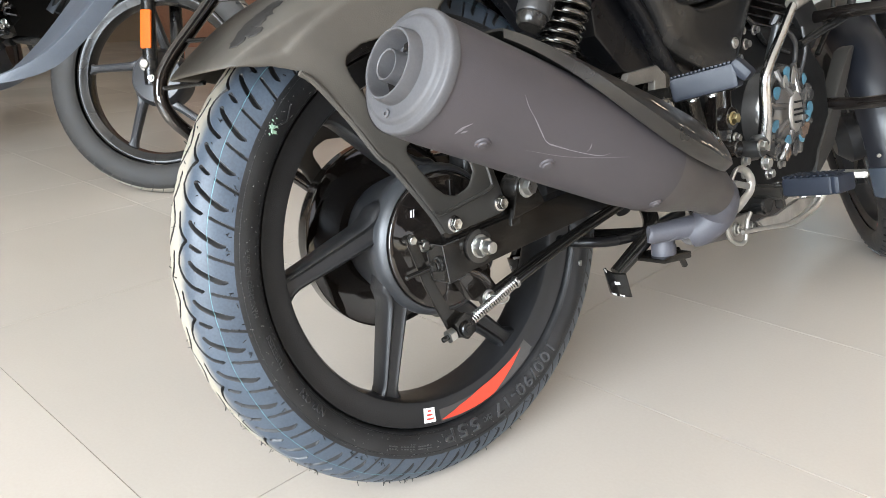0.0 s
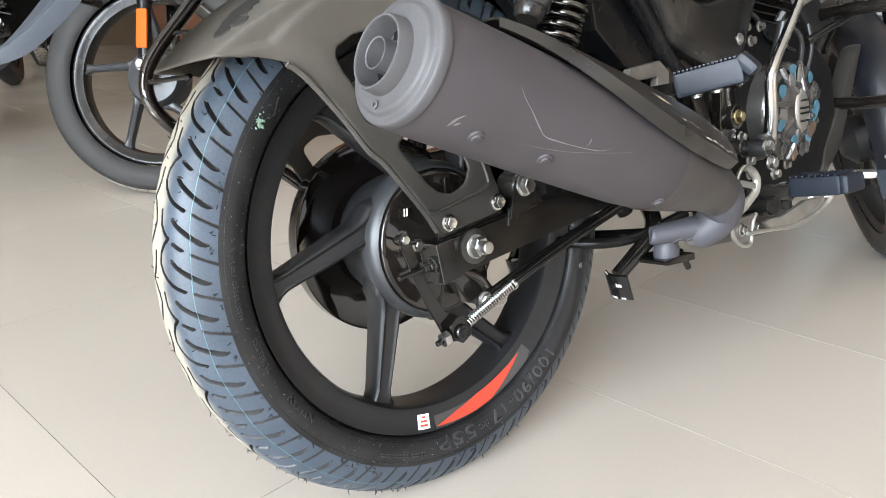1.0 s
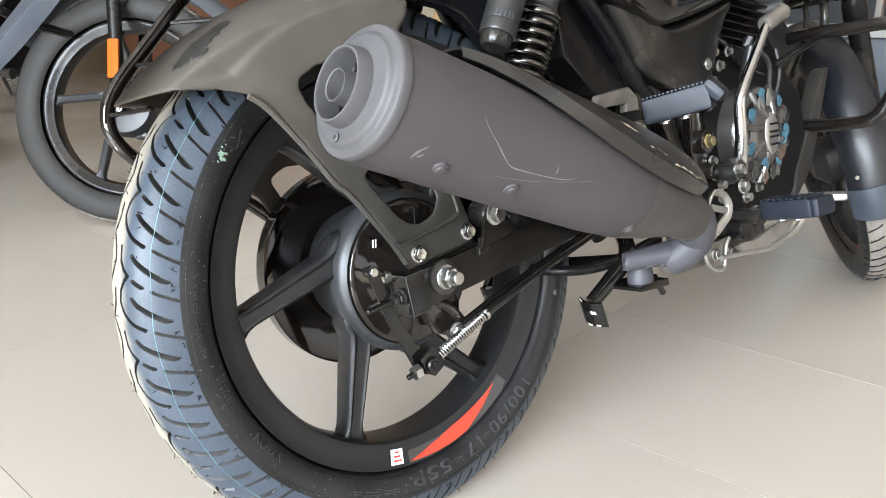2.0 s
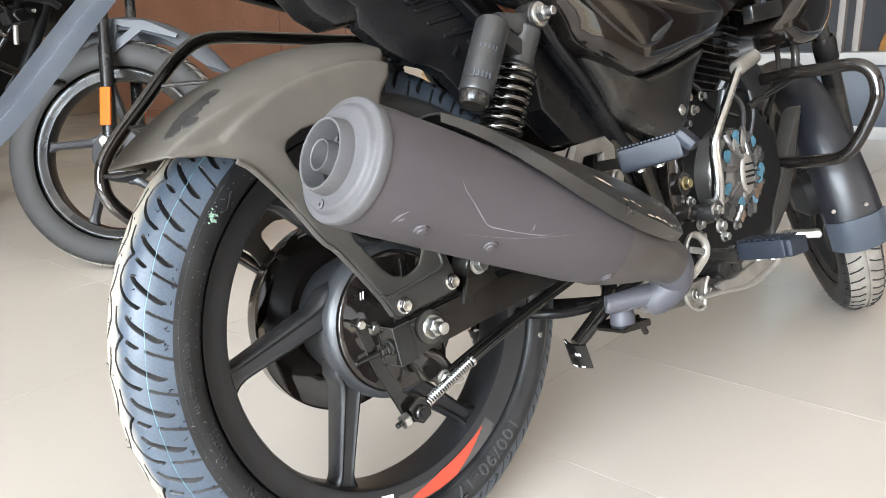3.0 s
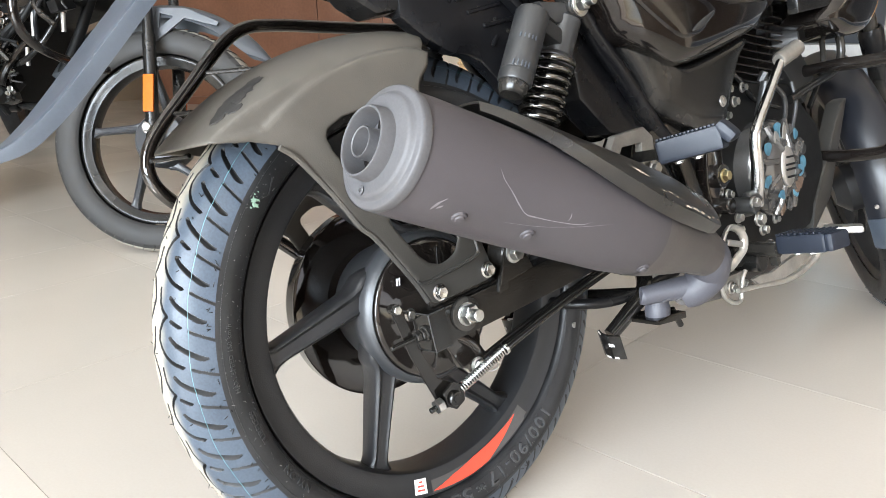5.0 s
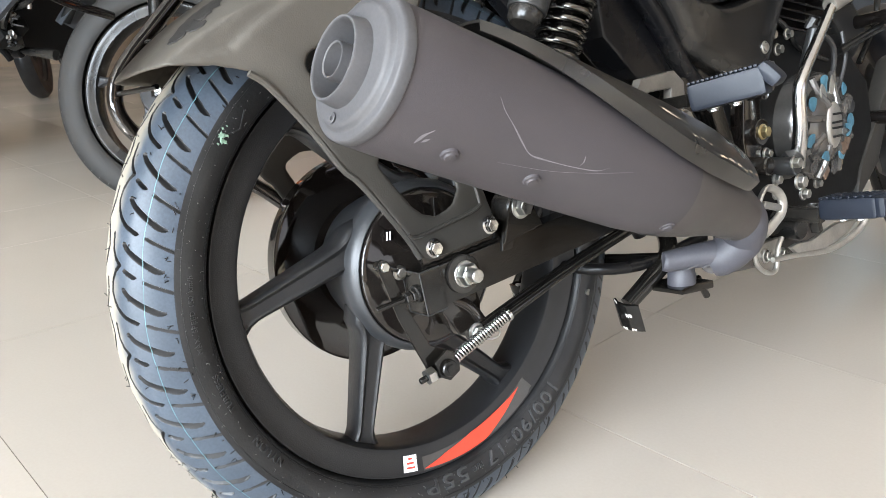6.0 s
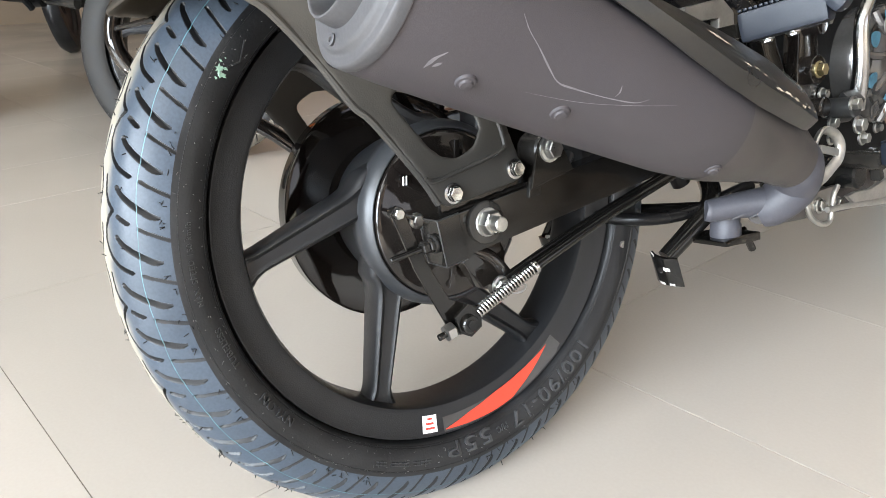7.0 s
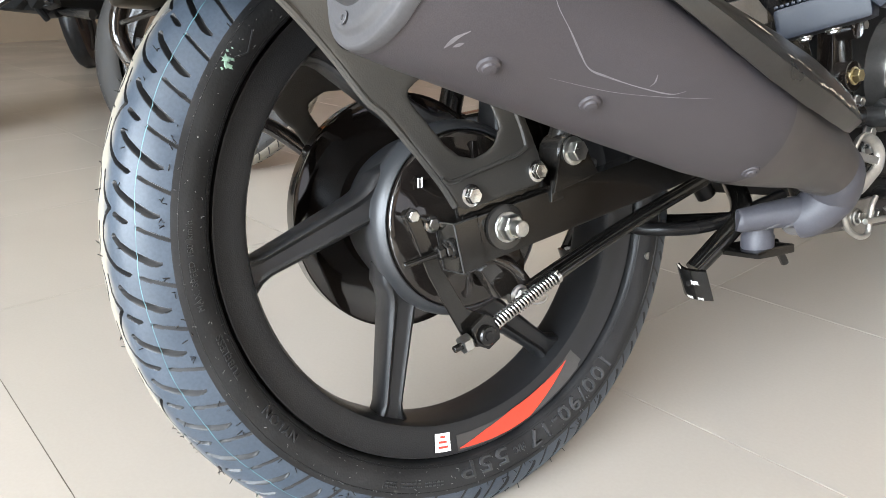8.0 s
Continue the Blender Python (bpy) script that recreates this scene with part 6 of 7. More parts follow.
# tank and front panels
bm = B()
for s in (1, -1):
    b2 = B()
    puff(b2, [(0.500, 0.760), (0.524, 0.735), (0.564, 0.703), (0.640, 0.676), (0.711, 0.658), (0.800, 0.656), (0.877, 0.668), (0.960, 0.710), (1.000, 0.770), (0.960, 0.850), (0.800, 0.900), (0.600, 0.880), (0.500, 0.820)], 0.105, 0.050, 0.10)
    if s < 0:
        bmesh.ops.scale(b2, vec=(-1, 1, 1), verts=b2.verts)
    join(bm, b2)
part("fuel_tank", bm, GLOSS, BIKE, "glossy black fuel tank")
twin(lambda b: puff(b, [(0.829, 0.640), (0.905, 0.680), (0.985, 0.702), (1.030, 0.690), (1.022, 0.647), (0.985, 0.612), (0.945, 0.592), (0.883, 0.587), (0.830, 0.600), (0.791, 0.615)], 0.150, 0.022, 0.06), "tank_shroud", GLOSS, "glossy black tank shroud")
twin(lambda b: puff(b, [(0.463, 0.660), (0.516, 0.688), (0.590, 0.672), (0.649, 0.648), (0.600, 0.640), (0.540, 0.650)], 0.145, 0.012, 0.04), "tank_trim", PLASTIC_DARK, "black trim between seat and tank")
bm = B()
lathe(bm, [(0, 0.0001), (0.0, 0.020), (0.004, 0.022), (0.006, 0.018), (0.006, 0.0001)], (0.150, 0.765, 0.655), sides=26)
bar(bm, (0.150, 0.720, 0.640), (0.150, 0.830, 0.652), 0.030, 0.020, (1, 0, 0), 0.006)
part("tank_mount", bm, SATIN, BIKE, "black rubber tank mount with a round badge")
bm = B()
lathe(bm, [(0, 0.0001), (0.0, 0.0095), (0.001, 0.0095), (0.001, 0.0001)], (0.1560, 0.765, 0.655), sides=20)
part("round_badge", bm, FLAP, BIKE)
bm = B()
rows = []
rng = random.Random(21)
for i in range(22):
    row = []
    for k in range(16):
        u, v = i / 21, k / 15
        y = 0.270 + 0.330 * u
        z = 0.860 - (0.125 + 0.050 * math.sin(2.6 * u) + 0.012 * math.sin(9 * u)) * v
        x = 0.085 + 0.075 * math.sin(1.5 * v) + 0.010 * noise.noise(Vector((u * 6, v * 5, 1.0))) + 0.005 * noise.noise(Vector((u * 17, v * 14, 3.0)))
        row.append((x, y, z))
    rows.append(row)
grid(bm, rows)
thicken(bm, 0.0008)
part("plastic_wrap", bm, BAG, BIKE, "crumpled clear plastic wrap over the seat")

# leg guard
bm = B()
tube(bm, [(0.010, 0.935, 0.535), (0.116, 0.900, 0.5390), (0.188, 0.900, 0.5375), (0.240, 0.900, 0.5365), (0.266, 0.900, 0.5200), (0.274, 0.900, 0.4900), (0.268, 0.900, 0.4600), (0.240, 0.900, 0.4080), (0.218, 0.900, 0.3840), (0.185, 0.900, 0.3760), (0.109, 0.900, 0.3770), (0.010, 0.925, 0.385)], 0.0115, 16)
tube(bm, [(-0.010, 0.935, 0.535), (-0.188, 0.900, 0.5375), (-0.250, 0.900, 0.5320), (-0.274, 0.900, 0.4900), (-0.240, 0.900, 0.4080), (-0.185, 0.900, 0.3760), (-0.010, 0.925, 0.385)], 0.0115, 16)
part("leg_guard", bm, GLOSS, BIKE, "glossy black tube leg guard")

# ---- front wheel, turned to the left
FRONT_C, STEER, FRONT_R = Vector((0.060, 1.290, 0.2850)), 35.0, 0.2850
FM = Matrix.Translation(FRONT_C - Vector((0, 0, FRONT_R))) @ pose(0, 0, 0, 0, 0, STEER) @ pose(0, 0, 0, 0, -13, 0) @ Matrix.Translation((0, 0, FRONT_R))


def turned(bm):
    bmesh.ops.transform(bm, matrix=FM, verts=bm.verts)
    return bm


def small_tyre(bm, radius, half, deep=0.068):
    """A plain rounded tyre section with shallow shoulder cuts."""
    prof = [(half * 0.70, radius - deep), (half * 0.92, radius - deep + 0.010), (half, radius - deep * 0.6), (half * 0.96, radius - 0.024), (half * 0.78, radius - 0.010), (half * 0.45, radius - 0.0025), (half * 0.06, radius), (half * 0.05, radius - 0.003), (0.0, radius - 0.003)]
    lathe(bm, prof + [(-a, b) for a, b in reversed(prof[:-1])], (0, 0, 0), sides=120)
    for f in bm.faces:
        p = f.calc_center_median()
        if abs(p.x) > half * 0.86 or math.hypot(p.y, p.z) < radius - 0.030:
            f.material_index = 1
    return bm


def tread_bars(bm, radius, half, count):
    """Slanted sipes on a tyre, as thin dark slots' raised neighbours."""
    for k in range(count):
        for s in (1, -1):
            a = 2 * math.pi * (k + (0.25 if s > 0 else 0.75)) / count
            pts = []
            for u in (0.16, 0.4, 0.7, 0.93):
                r = radius - float(np.interp(u, [0.06, 0.45, 0.78, 0.96], [0.0, 0.0025, 0.010, 0.024])) + 0.0002
                b = a + 0.10 * u
                pts.append((s * half * u, r * math.cos(b), r * math.sin(b)))
            tube(bm, pts, 0.0024, 4, smooth=False, flat=0.5)
    return bm


bm = B()
lathe(bm, [(0.026, FRONT_R - 0.066), (0.026, FRONT_R - 0.072), (0.018, FRONT_R - 0.085), (0.0, FRONT_R - 0.088), (-0.018, FRONT_R - 0.085), (-0.026, FRONT_R - 0.072), (-0.026, FRONT_R - 0.066), (0, FRONT_R - 0.070)], (0, 0, 0), sides=80, close=True)
FW = part("front_wheel", turned(bm), ALLOY, BIKE, "black alloy front wheel turned to one side")
bm = B()
small_tyre(bm, FRONT_R, 0.042)
part("front_tyre", turned(bm), TYRE_DUSTY, FW, "front tyre with a dusty tread").data.materials.append(SIDEWALL)
bm = B()
tread_bars(bm, FRONT_R, 0.042, 60)
ob = part("tread_cuts", turned(bm), SIDEWALL, FW)
tagged(ob, kind="stuff")
for k in range(6):
    bm = B()
    spoke(bm, 20 + 60 * k, (0, 0, 0), 0.04, 0.198, 10, 0.018, 0.014, 0.014, 0.011, 0.026)
    part("spoke", turned(bm), ALLOY, FW)
bm = B()
lathe(bm, [(-0.055, 0.0001), (-0.055, 0.030), (-0.03, 0.055), (0.03, 0.055), (0.055, 0.030), (0.055, 0.0001)], (0, 0, 0), sides=40)
part("front_hub", turned(bm), HUB_GREY, FW)
bm = B()
lathe(bm, [(0.0265, 0.206), (0.0275, 0.211), (0.0275, 0.214), (0.0265, 0.216)], (0, 0, 0), sides=8, start=196, sweep=9, up=(0, 1, 0))
lathe(bm, [(-0.0285, 0.208), (-0.0300, 0.212), (-0.0305, 0.218), (-0.0310, 0.221)], (0, 0, 0), sides=8, start=237, sweep=9, up=(0, 1, 0))
part("red_rim_mark", turned(bm), RED, FW, "small red rim mark")
bm = B()
rows = []
for i in range(33):
    t = 40 + (196 - 40) * i / 32
    e = Vector((0, math.cos(radians(t)), math.sin(radians(t))))
    w = 0.048 + 0.006 * max(0, (t - 150) / 50)
    rows.append([e * (FRONT_R + 0.028 + 0.004 * max(0, (t - 170) / 30) - 0.030 * abs(u) ** 3.0) + Vector((w * u, 0, 0)) for u in (-1, -0.93, -0.8, -0.6, -0.3, 0, 0.3, 0.6, 0.8, 0.93, 1)])
grid(bm, rows)
thicken(bm, 0.003)
FF = part("front_mudguard", turned(bm), FENDER, BIKE, "satin black front mudguard")
bm = B()
rows = []
for i in range(5):
    t = 185 + 12 * i / 4
    e = Vector((0, math.cos(radians(t)), math.sin(radians(t))))
    rows.append([e * (FRONT_R + 0.034 - 0.032 * abs(u) ** 3.0) + Vector((0.055 * u, 0, 0)) for u in (-1, -0.93, -0.8, -0.6, -0.3, 0, 0.3, 0.6, 0.8, 0.93, 1)])
grid(bm, rows)
thicken(bm, 0.003)
part("mud_flap", turned(bm), FLAP, FF, "grey plastic mud flap")
for u, t in ((-0.62, 180), (0.30, 181)):
    e = Vector((0, math.cos(radians(t)), math.sin(radians(t))))
    bm = B()
    rod(bm, e * (FRONT_R + 0.028) + Vector((0.062 * u, 0, 0)), e * (FRONT_R + 0.034) + Vector((0.062 * u, 0, 0)), 0.0040, 14)
    part("flap_rivet", turned(bm), BRACKET, FF)
for s in (1, -1):
    bm = B()
    tube(bm, [(s * 0.085, 0.005, 0.0), (s * 0.085, -0.060, 0.150), (s * 0.085, -0.115, 0.290)], 0.020, 18, smooth=False)
    tube(bm, [(s * 0.085, -0.100, 0.250), (s * 0.085, -0.165, 0.420), (s * 0.085, -0.200, 0.510)], 0.0150, 18, smooth=False)
    FORK = part("fork_leg", turned(bm), SATIN, BIKE, "black front fork leg")
    bm = B()
    lathe(bm, [(0, 0.018), (0.01, 0.023), (0.05, 0.024), (0.06, 0.020)], (s * 0.085, -0.105, 0.265), (0, -0.36, 0.93), 20)
    part("fork_gaiter", turned(bm), PLASTIC_DARK, FORK)

# ------------------------------------------------------------------ the motorcycle beside it
GREYPLASTIC = material("grey_mudguard_plastic", (0.048, 0.052, 0.058), 0.40, vary=0.1, scale=10, bump=0.06)
DUSTY_TREAD = material("cream_dusted_tread", (0.26, 0.235, 0.195), 0.75, vary=0.25, scale=20, bump=0.3)
SPOKE_GREY = material("grey_painted_spoke", (0.022, 0.0225, 0.0245), 0.40, vary=0.12, scale=25, bump=0.1)
DUSTY_WALL = material("dusty_grey_sidewall", (0.0195, 0.0178, 0.0160), 0.70, vary=0.30, scale=20, bump=0.25)
REDPAINT = material("red_tank_paint", (0.40, 0.02, 0.02), 0.45, vary=0.1, scale=10, coat=0.0, bump=0.0)


GUARD_LOOP = [(0.02, -0.13, 0.765), (0.062, -0.13, 0.772), (0.170, -0.13, 0.763), (0.289, -0.13, 0.743), (0.338, -0.13, 0.715), (0.347, -0.13, 0.666), (0.321, -0.13, 0.612), (0.264, -0.13, 0.580), (0.165, -0.13, 0.558), (0.02, -0.13, 0.545)]


def neighbour(m):
    """A second motorcycle: front wheel, fork, guard and a crowded engine."""
    nb = thing("parked_motorcycle", "dark motorcycle with a dusty front wheel, parked on the tile floor", "motorcycle", m, "motorcycles parked in the row")
    big = 0.341
    # the handlebar is locked hard over, so the wheel leans and stands aslant to the frame
    sm = pose(-1.600, 0.170, 0.0, 0, -8, -56).inverted() @ pose(-1.577, 0.194, 0.0, 0, -16.3, -43.6) @ Matrix.Translation((0, 0, big))

    def st(bm):
        bmesh.ops.transform(bm, matrix=sm, verts=bm.verts)
        return bm

    bm = B()
    lathe(bm, [(0.030, 0.256), (0.033, 0.252), (0.033, 0.246), (0.029, 0.240), (0.024, 0.226), (0.0, 0.220), (-0.024, 0.226), (-0.029, 0.240), (-0.033, 0.246), (-0.033, 0.252), (-0.030, 0.256), (0, 0.250)], (0, 0, 0), sides=96, close=True)
    wheel = part("front_wheel", st(bm), SATIN, nb, "dark alloy front wheel")
    bm = B()
    small_tyre(bm, big, 0.056, 0.082)
    part("tyre", st(bm), DUSTY_TREAD, wheel, "grey tyre with pale dust on its tread").data.materials.append(DUSTY_WALL)
    bm = B()
    tread_bars(bm, big, 0.056, 62)
    tagged(part("tread_cuts", st(bm), SIDEWALL, wheel), kind="stuff")
    for k in range(5):
        bm = B()
        spoke(bm, 173 + 72 * k, (0, 0, 0), 0.078, 0.226, 23, 0.024, 0.016, 0.0135, 0.0115, 0.030)
        part("spoke", st(bm), SPOKE_GREY, wheel)
    bm = B()
    lathe(bm, [(-0.062, 0.0001), (-0.062, 0.060), (-0.040, 0.082), (0.030, 0.086), (0.050, 0.074), (0.058, 0.034), (0.062, 0.0001)], (0, 0, 0), sides=48)
    part("hub", st(bm), SPOKE_GREY, wheel, "dark grey drum hub")
    for s in (1, -1):
        bm = B()
        tube(bm, [(s * 0.096, 0.006, -0.030), (s * 0.096, 0.003, 0.030), (s * 0.096, -0.004, 0.200), (s * 0.096, -0.010, 0.300)], [0.018, 0.021, 0.0195, 0.0195], 18)
        tube(bm, [(s * 0.096, -0.009, 0.285), (s * 0.096, -0.035, 0.640)], 0.0160, 18, smooth=False)
        fork = part("fork_leg", st(bm), SATIN, nb, "black front fork leg")
        bm = B()
        slab(bm, [(-0.017, 0.069), (0.015, 0.069), (0.015, 0.179), (-0.017, 0.179)], s * 0.109, s * 0.119, bevel=0.004)
        part("reflector", st(bm), ORANGE, fork, "long orange reflector")
        bm = B()
        bolt(bm, (s * 0.112, -0.004, 0.025), (s, 0, 0), 0.024, 0.012)
        part("axle_bolt", st(bm), BRACKET, fork)
        bm = B()
        bolt(bm, (s * 0.112, 0.012, -0.014), (s, 0, 0), 0.014, 0.008)
        part("fork_bolt", st(bm), ZINC, fork)
    bm = B()
    rows = []
    for i in range(33):
        t = 33 + 117 * i / 32
        e = Vector((0, math.cos(radians(t)), math.sin(radians(t))))
        w = 0.058 * min(1, 0.22 + (t - 33) / 26)
        rows.append([e * (0.411 - (0.050 * min(1, (t - 33) / 12)) * abs(u) ** 3.5) + Vector((w * u, 0, 0)) for u in (-1, -0.95, -0.85, -0.7, -0.35, 0, 0.35, 0.7, 0.85, 0.95, 1)])
    grid(bm, rows)
    thicken(bm, 0.003)
    guard = part("front_mudguard", st(bm), GREYPLASTIC, nb, "grey plastic front mudguard")
    for s in (1, -1):
        bm = B()
        slab(bm, [(0.000, 0.290), (0.085, 0.356), (0.185, 0.330), (0.190, 0.342), (0.090, 0.385), (0.000, 0.390), (-0.030, 0.300)], s * 0.057, s * 0.064, [[(0.005, 0.325), (0.050, 0.362), (0.010, 0.372)]], bevel=0.0015)
        part("mudguard_stay", st(bm), GREYPLASTIC, guard)
    # engine and what crowds round it
    bm = B()
    slab(bm, [(-0.66, 0.44), (-0.44, 0.43), (-0.39, 0.48), (-0.36, 0.68), (-0.18, 0.73), (-0.16, 0.78), (-0.58, 0.80), (-0.70, 0.55)], -0.12, 0.12, bevel=0.02)
    eng = part("engine_case", bm, ENGINE, nb, "black engine crowded with metal fittings")
    rng = random.Random(31)
    # dark housings, brackets and hoses behind the bright fittings
    for k in range(90):
        y, z = rng.uniform(-0.60, -0.10), rng.uniform(0.46, 0.82)
        y = y if z > 0.70 else min(y, -0.36) - 0.04
        bm = B()
        if k % 3:
            block(bm, (rng.uniform(0.03, 0.07), rng.uniform(0.02, 0.07), rng.uniform(0.02, 0.08)), Matrix.Translation((rng.uniform(0.10, 0.15), y, z)) @ pose(0, 0, 0, rng.uniform(-40, 40), rng.uniform(-20, 20), rng.uniform(-20, 20)), 0.006)
        else:
            d = Vector((rng.uniform(-0.2, 0.2), rng.uniform(-1, 1), rng.uniform(-1, 1))).normalized() * rng.uniform(0.08, 0.18)
            tube(bm, [Vector((0.14, y, z)), Vector((0.175, y, z - 0.01)) + d * 0.5, Vector((0.14, y, z)) + d], rng.uniform(0.005, 0.011), 8)
        part("engine_housing", bm, rng.choice((GLOSS, GLOSS, STEELBLACK, PLASTIC_DARK, ENGINE)), eng)
    for k in range(170):
        y, z = rng.uniform(-0.60, -0.08), rng.uniform(0.46, 0.82)
        y = y if z > 0.70 else min(y, -0.34) - 0.02
        bm = B()
        if rng.random() < 0.55:
            bolt(bm, (0.140 + rng.uniform(0, 0.03), y, z), size=rng.uniform(0.004, 0.012), head=0.008)
        else:
            d = Vector((rng.uniform(-0.3, 0.3), rng.uniform(-1, 1), rng.uniform(-1, 1))).normalized() * rng.uniform(0.015, 0.05)
            tube(bm, [Vector((0.150, y, z)), Vector((0.162, y, z)) + d * 0.5, Vector((0.150, y, z)) + d], rng.uniform(0.002, 0.005), 8)
        part("engine_fitting", bm, rng.choice((ZINC, BRACKET, SHOCKGREY, SHOCKGREY, SATIN, SATIN, SATIN, GLOSS, GLOSS, WOODY)), eng)
    for pts, r, mat in (([(0.02, -0.13, 0.86), (0.02, -0.22, 0.66), (0.02, -0.30, 0.53)], 0.016, ENGINE), ([(0.15, -0.20, 0.80), (0.17, -0.30, 0.66), (0.16, -0.42, 0.60), (0.10, -0.56, 0.62)], 0.009, ENGINE), ([(0.13, -0.18, 0.70), (0.16, -0.24, 0.60), (0.15, -0.34, 0.55), (0.12, -0.50, 0.56)], 0.008, SATIN),
                        ([(0.10, -0.18, 0.78), (0.15, -0.30, 0.70), (0.14, -0.40, 0.58), (0.10, -0.52, 0.52)], 0.007, SATIN), ([(0.14, -0.44, 0.66), (0.145, -0.445, 0.58), (0.14, -0.46, 0.52)], 0.010, CHROME)):
        bm = B()
        tube(bm, pts, r, 12)
        part("frame_tube" if r > 0.01 else "cable", bm, mat, nb)
    bm = B()
    puff(bm, [(-0.62, 0.72), (-0.30, 0.74), (-0.14, 0.80), (-0.12, 0.92), (-0.30, 1.00), (-0.60, 0.98), (-0.68, 0.86)], 0.10, 0.06, 0.24)
    part("fuel_tank", bm, ENGINE, nb, "black fuel tank")
    bm = B()
    tube(bm, GUARD_LOOP, 0.0125, 14)
    part("leg_guard", bm, GLOSS, nb, "glossy black tube leg guard")
    for y, z0, z1, r in ((-0.267, 0.630, 0.725, 0.006), (-0.293, 0.548, 0.598, 0.006), (-0.160, 0.640, 0.690, 0.007)):
        bm = B()
        tube(bm, [(0.150, y, z0), (0.154, y + 0.004, (z0 + z1) / 2), (0.150, y, z1)], r, 10)
        part("metal_strip", bm, CAST, nb, "bright metal strip on the engine")
    bm = B()
    puff(bm, [(-0.235, 0.800), (-0.195, 0.805), (-0.190, 0.838), (-0.225, 0.838)], 0.155, 0.01, 0.03)
    part("tank_flash", bm, REDPAINT, nb, "red flash on the tank")
    bm = B()
    tube(bm, [(0.060, -0.300, 0.430), (0.065, -0.360, 0.436), (0.070, -0.420, 0.440)], [0.016, 0.013, 0.011], 12)
    peg = part("foot_peg", bm, SATIN, nb, "black foot peg")
    bm = B()
    rod(bm, (0.070, -0.418, 0.436), (0.072, -0.462, 0.434), 0.017, 14)
    part("rubber_grip", bm, PLASTIC_DARK, peg)
    bm = B()
    slab(bm, [(-0.70, 0.62), (-0.55, 0.50), (-0.66, 0.55), (-1.15, 0.55), (-1.45, 0.70), (-1.50, 0.82), (-0.70, 0.82)], -0.09, 0.09, bevel=0.02)
    part("rear_body", bm, PLASTIC_DARK, nb)
    bm = B()
    lathe(bm, [(0.04, 0.20), (0.05, 0.24), (0.046, 0.275), (0.02, 0.296), (-0.02, 0.296), (-0.046, 0.275), (-0.05, 0.24), (-0.04, 0.20)], (0, -1.30, 0.296), sides=72, close=True)
    rear = part("rear_wheel", bm, SIDEWALL, nb, "black rear tyre")
    bm = B()
    lathe(bm, [(0.03, 0.0001), (0.03, 0.06), (0.015, 0.07), (0.015, 0.185), (0.035, 0.205), (-0.035, 0.205), (-0.015, 0.185), (-0.015, 0.07), (-0.03, 0.06), (-0.03, 0.0001)], (0, -1.30, 0.296), sides=60)
    part("rear_rim", bm, ALLOY, rear)
    return nb


NB = neighbour(pose(-1.600, 0.170, 0.0, 0, -8, -56))
copy_thing(NB, pose(-5.99, 0.865, 0.0, 0, -7, 70))

# ------------------------------------------------------------------ furniture behind
PARTITION = thing("wood_partition", "tall brown wood-laminate partition with panel joints", "partition", pose(-6.94, 2.08, 0, 0, 0, -58.9))
for y0, y1 in ((-0.10, 1.77), (1.77, 2.4), (2.4, 2.76)):
    bm = B()
    box_plain(bm, (-0.020, y0 + 0.004, 0.08), (0.0, y1 - 0.004, 1.98), 0.004)
    part("front_panel", bm, WOOD, PARTITION)
bm = B()
box_plain(bm, (-0.060, -0.12, 0.0), (-0.022, 2.76, 2.00), 0.004)
part("carcass", bm, WOOD, PARTITION)
bm = B()
box_plain(bm, (-0.020, -0.10, 0.0), (-0.004, 2.76 - 0.004, 0.076), 0.003)
part("plinth", bm, WOOD, PARTITION)

CANE = material("woven_cane", (0.52, 0.34, 0.17), 0.6, vary=0.3, scale=55, grain=0.3, grain_scale=160, bump=0.5)
BASKET = thing("cane_basket", "tall tan woven cane basket standing behind the motorcycle", "basket", Matrix.Translation((-2.40, 2.36, 0)) @ pose(0, 0, 0, 0, 0, 20))
bm = B()
lathe(bm, [(0.0, 0.0001), (0.0, 0.17), (0.16, 0.20), (0.50, 0.22), (0.84, 0.225), (0.87, 0.215), (0.50, 0.20), (0.02, 0.16), (0.02, 0.0001)], (0, 0, 0), (0, 0, 1), 40)
part("basket_wall", bm, CANE, BASKET)
for z in (0.06, 0.16, 0.26, 0.36, 0.46, 0.56, 0.66, 0.76, 0.855):
    bm = B()
    r = float(np.interp(z, [0, 0.16, 0.5, 0.84], [0.172, 0.202, 0.222, 0.227]))
    tube(bm, [(r * math.cos(t), r * math.sin(t), z) for t in (2 * math.pi * k / 40 for k in range(40))], 0.008, 8, smooth=False, closed=True)
    part("basket_band", bm, CANE, BASKET)

TAN = material("tan_upholstery", (0.42, 0.20, 0.06), 0.6, vary=0.2, scale=14, grain=0.1, bump=0.4)
CHAIR = thing("padded_chair", "tan padded armchair behind the window ledge", "armchair", ROOM @ Matrix.Translation((-0.10, Y1 + 0.42, 0)))
bm = B()
rows = []
for i in range(17):
    v = i / 16
    z = 0.42 + 0.62 * v
    w = 0.36 * (1 - 0.55 * v ** 2.6) + 0.01 * math.sin(v * 13)
    rows.append([Vector((w * math.cos(t) + 0.012 * noise.noise(Vector((3 * math.cos(t), 3 * math.sin(t), v * 7))), 0.13 * math.sin(t) * (1 - 0.3 * v), z)) for t in (2 * math.pi * k / 32 for k in range(32))])
grid(bm, rows, close_v=True)
bm.faces.new([v for v in bm.verts][-32:])
part("backrest", bm, TAN, CHAIR, "rounded tan padded backrest with creases")
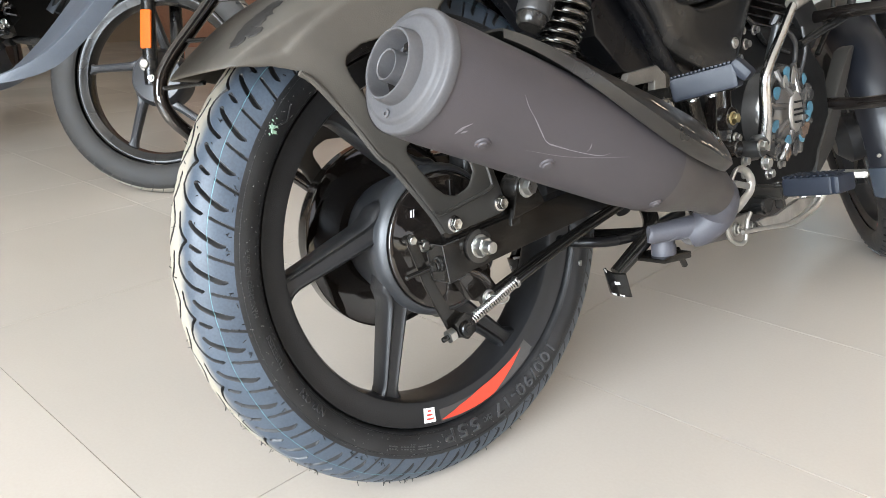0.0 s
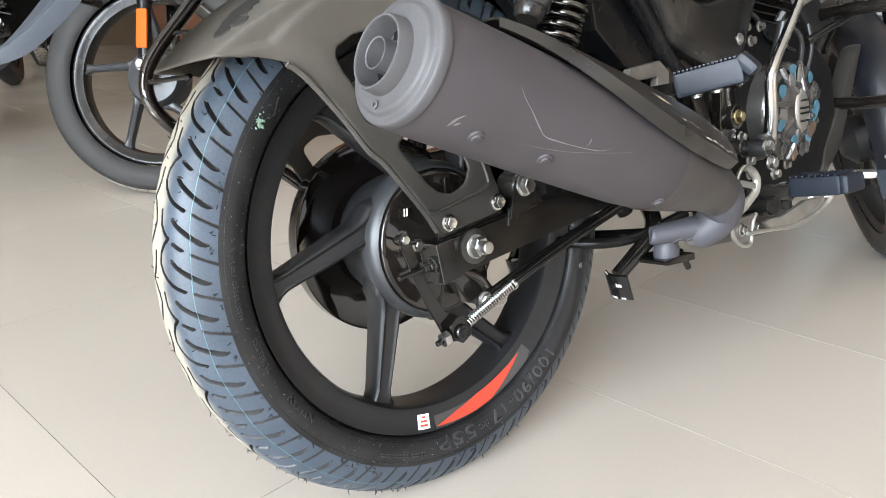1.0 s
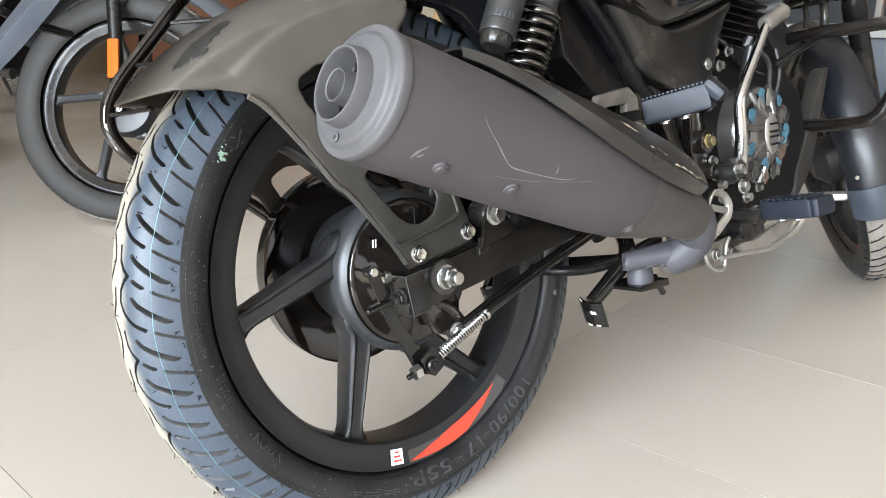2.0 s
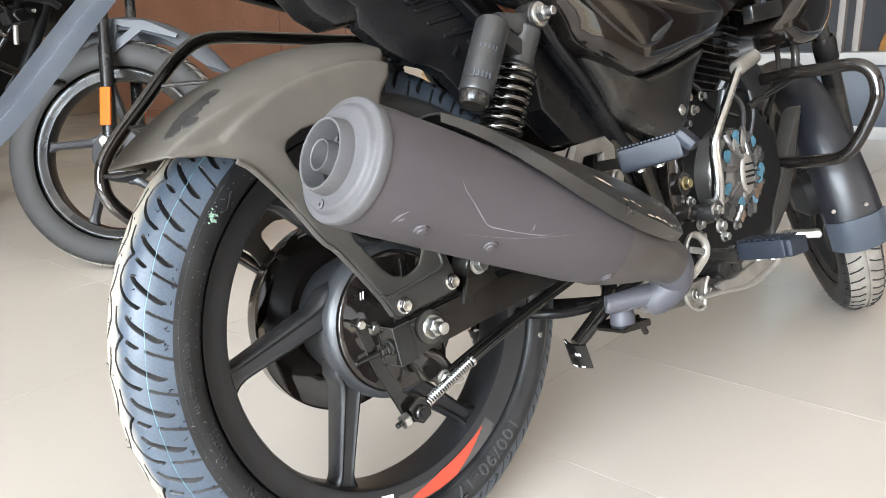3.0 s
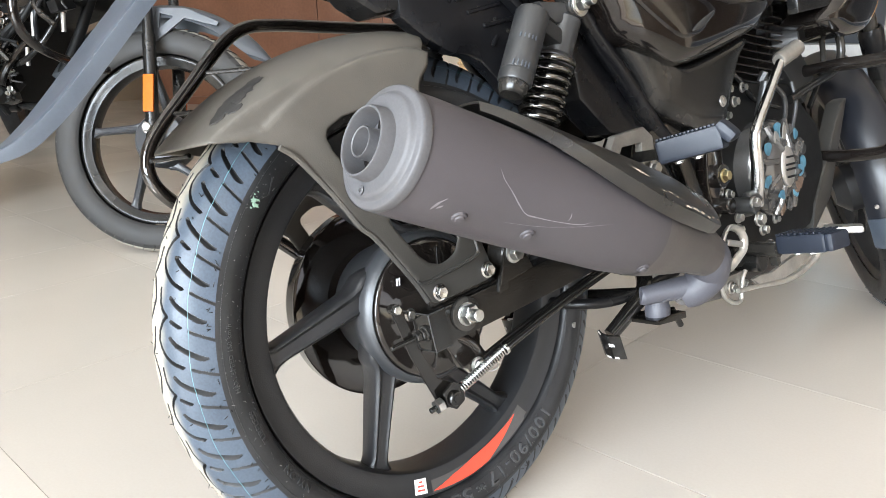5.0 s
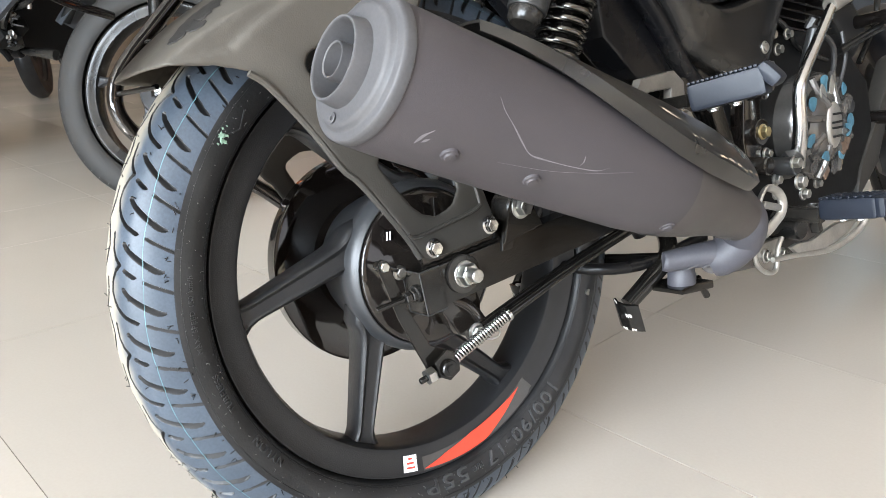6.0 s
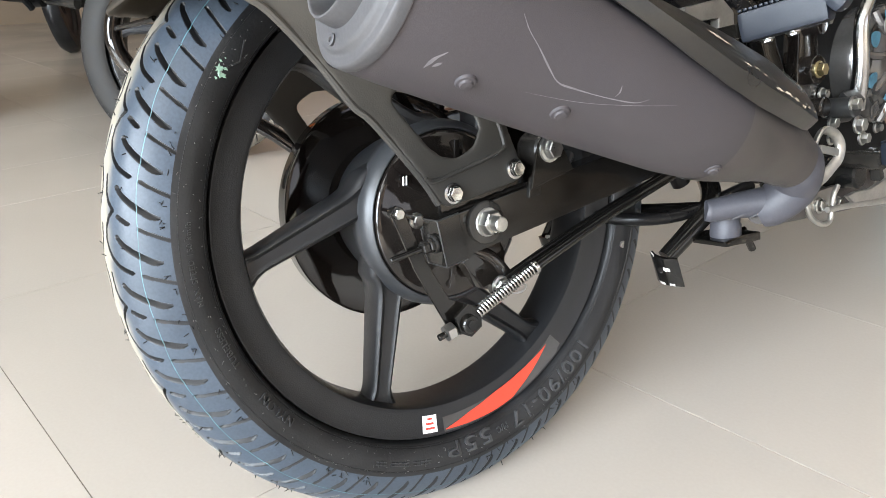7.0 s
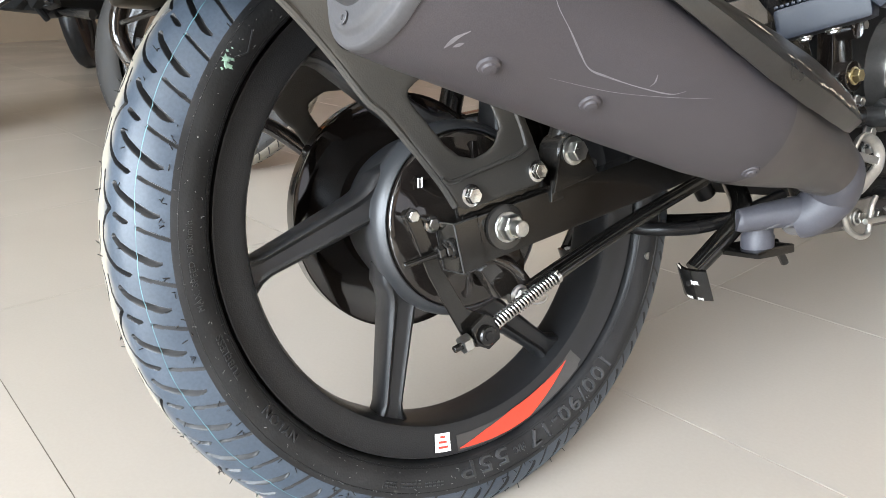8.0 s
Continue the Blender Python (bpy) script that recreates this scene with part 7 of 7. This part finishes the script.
bm = B()
block(bm, (0.66, 0.60, 0.20), Matrix.Translation((0, 0.22, 0.40)), 0.05)
part("seat", bm, TAN, CHAIR)
for x in (-0.28, 0.28):
    for y in (0.0, 0.45):
        bm = B()
        rod(bm, (x, y, -0.009), (x, y, 0.31), 0.018, 12)
        part("leg", bm, SATIN, CHAIR)

CLOTH = material("pale_blue_cloth", (0.45, 0.60, 0.68), 0.8, vary=0.25, scale=12, bump=0.3)
bm = B()
rows = []
for i in range(13):
    rows.append([Vector((-2.75 + 0.30 * i / 12, 0.03 * math.sin(i * 1.7) + 0.01 * k, 0.93 + 0.8 * k / 6 + 0.03 * math.sin(i * 2.3) * (k == 0))) for k in range(7)])
grid(bm, rows)
thicken(bm, 0.004)
ob = solid("hanging_cloth", bm, CLOTH, "pale blue cloth hanging behind the window glass", "cloth")
ob.matrix_world = ROOM @ Matrix.Translation((1.74, Y1 + 0.35, 0))

# ------------------------------------------------------------------ floor tiles
JU = [-7.4, -6.81, -6.19, -5.57, -4.95, -4.33, -3.71, -3.09, -2.47, -1.85, -1.475, -0.881, -0.112, 0.508, 1.128, 1.748, 2.368, 2.988, 3.608, 4.228, 4.5]
JV = [-4.5, -4.045, -3.425, -2.805, -2.185, -1.565, -0.945, -0.325, 0.294, 0.715, 1.335, 1.955, 2.575, 3.195, 3.815, 4.40]
TILE_MESH = {}


def tile_mesh(w, h):
    """A tile with softened edges, its top at nought; alike tiles share it."""
    key = (round(w, 3), round(h, 3))
    if key not in TILE_MESH:
        a, b, c = w / 2 - 0.0006, h / 2 - 0.0006, 0.0001
        v = [(-a, -b, -0.0098), (a, -b, -0.0098), (a, b, -0.0098), (-a, b, -0.0098), (-a, -b, -c), (a, -b, -c), (a, b, -c), (-a, b, -c),
             (-a + c, -b + c, 0), (a - c, -b + c, 0), (a - c, b - c, 0), (-a + c, b - c, 0)]
        f = [(8, 9, 10, 11)] + [(i, (i + 1) % 4, 4 + (i + 1) % 4, 4 + i) for i in range(4)] + [(4 + i, 4 + (i + 1) % 4, 8 + (i + 1) % 4, 8 + i) for i in range(4)]
        mesh = bpy.data.meshes.new("tile")
        mesh.from_pydata(v, [], f)
        mesh.materials.append(TILE)
        TILE_MESH[key] = mesh
    return TILE_MESH[key]


for u0, u1 in zip(JU, JU[1:]):
    for v0, v1 in zip(JV, JV[1:]):
        ob = new("tile", tile_mesh(u1 - u0, v1 - v0))
        ob.parent = FLOOR
        ob.location = ((u0 + u1) / 2, (v0 + v1) / 2, 0)
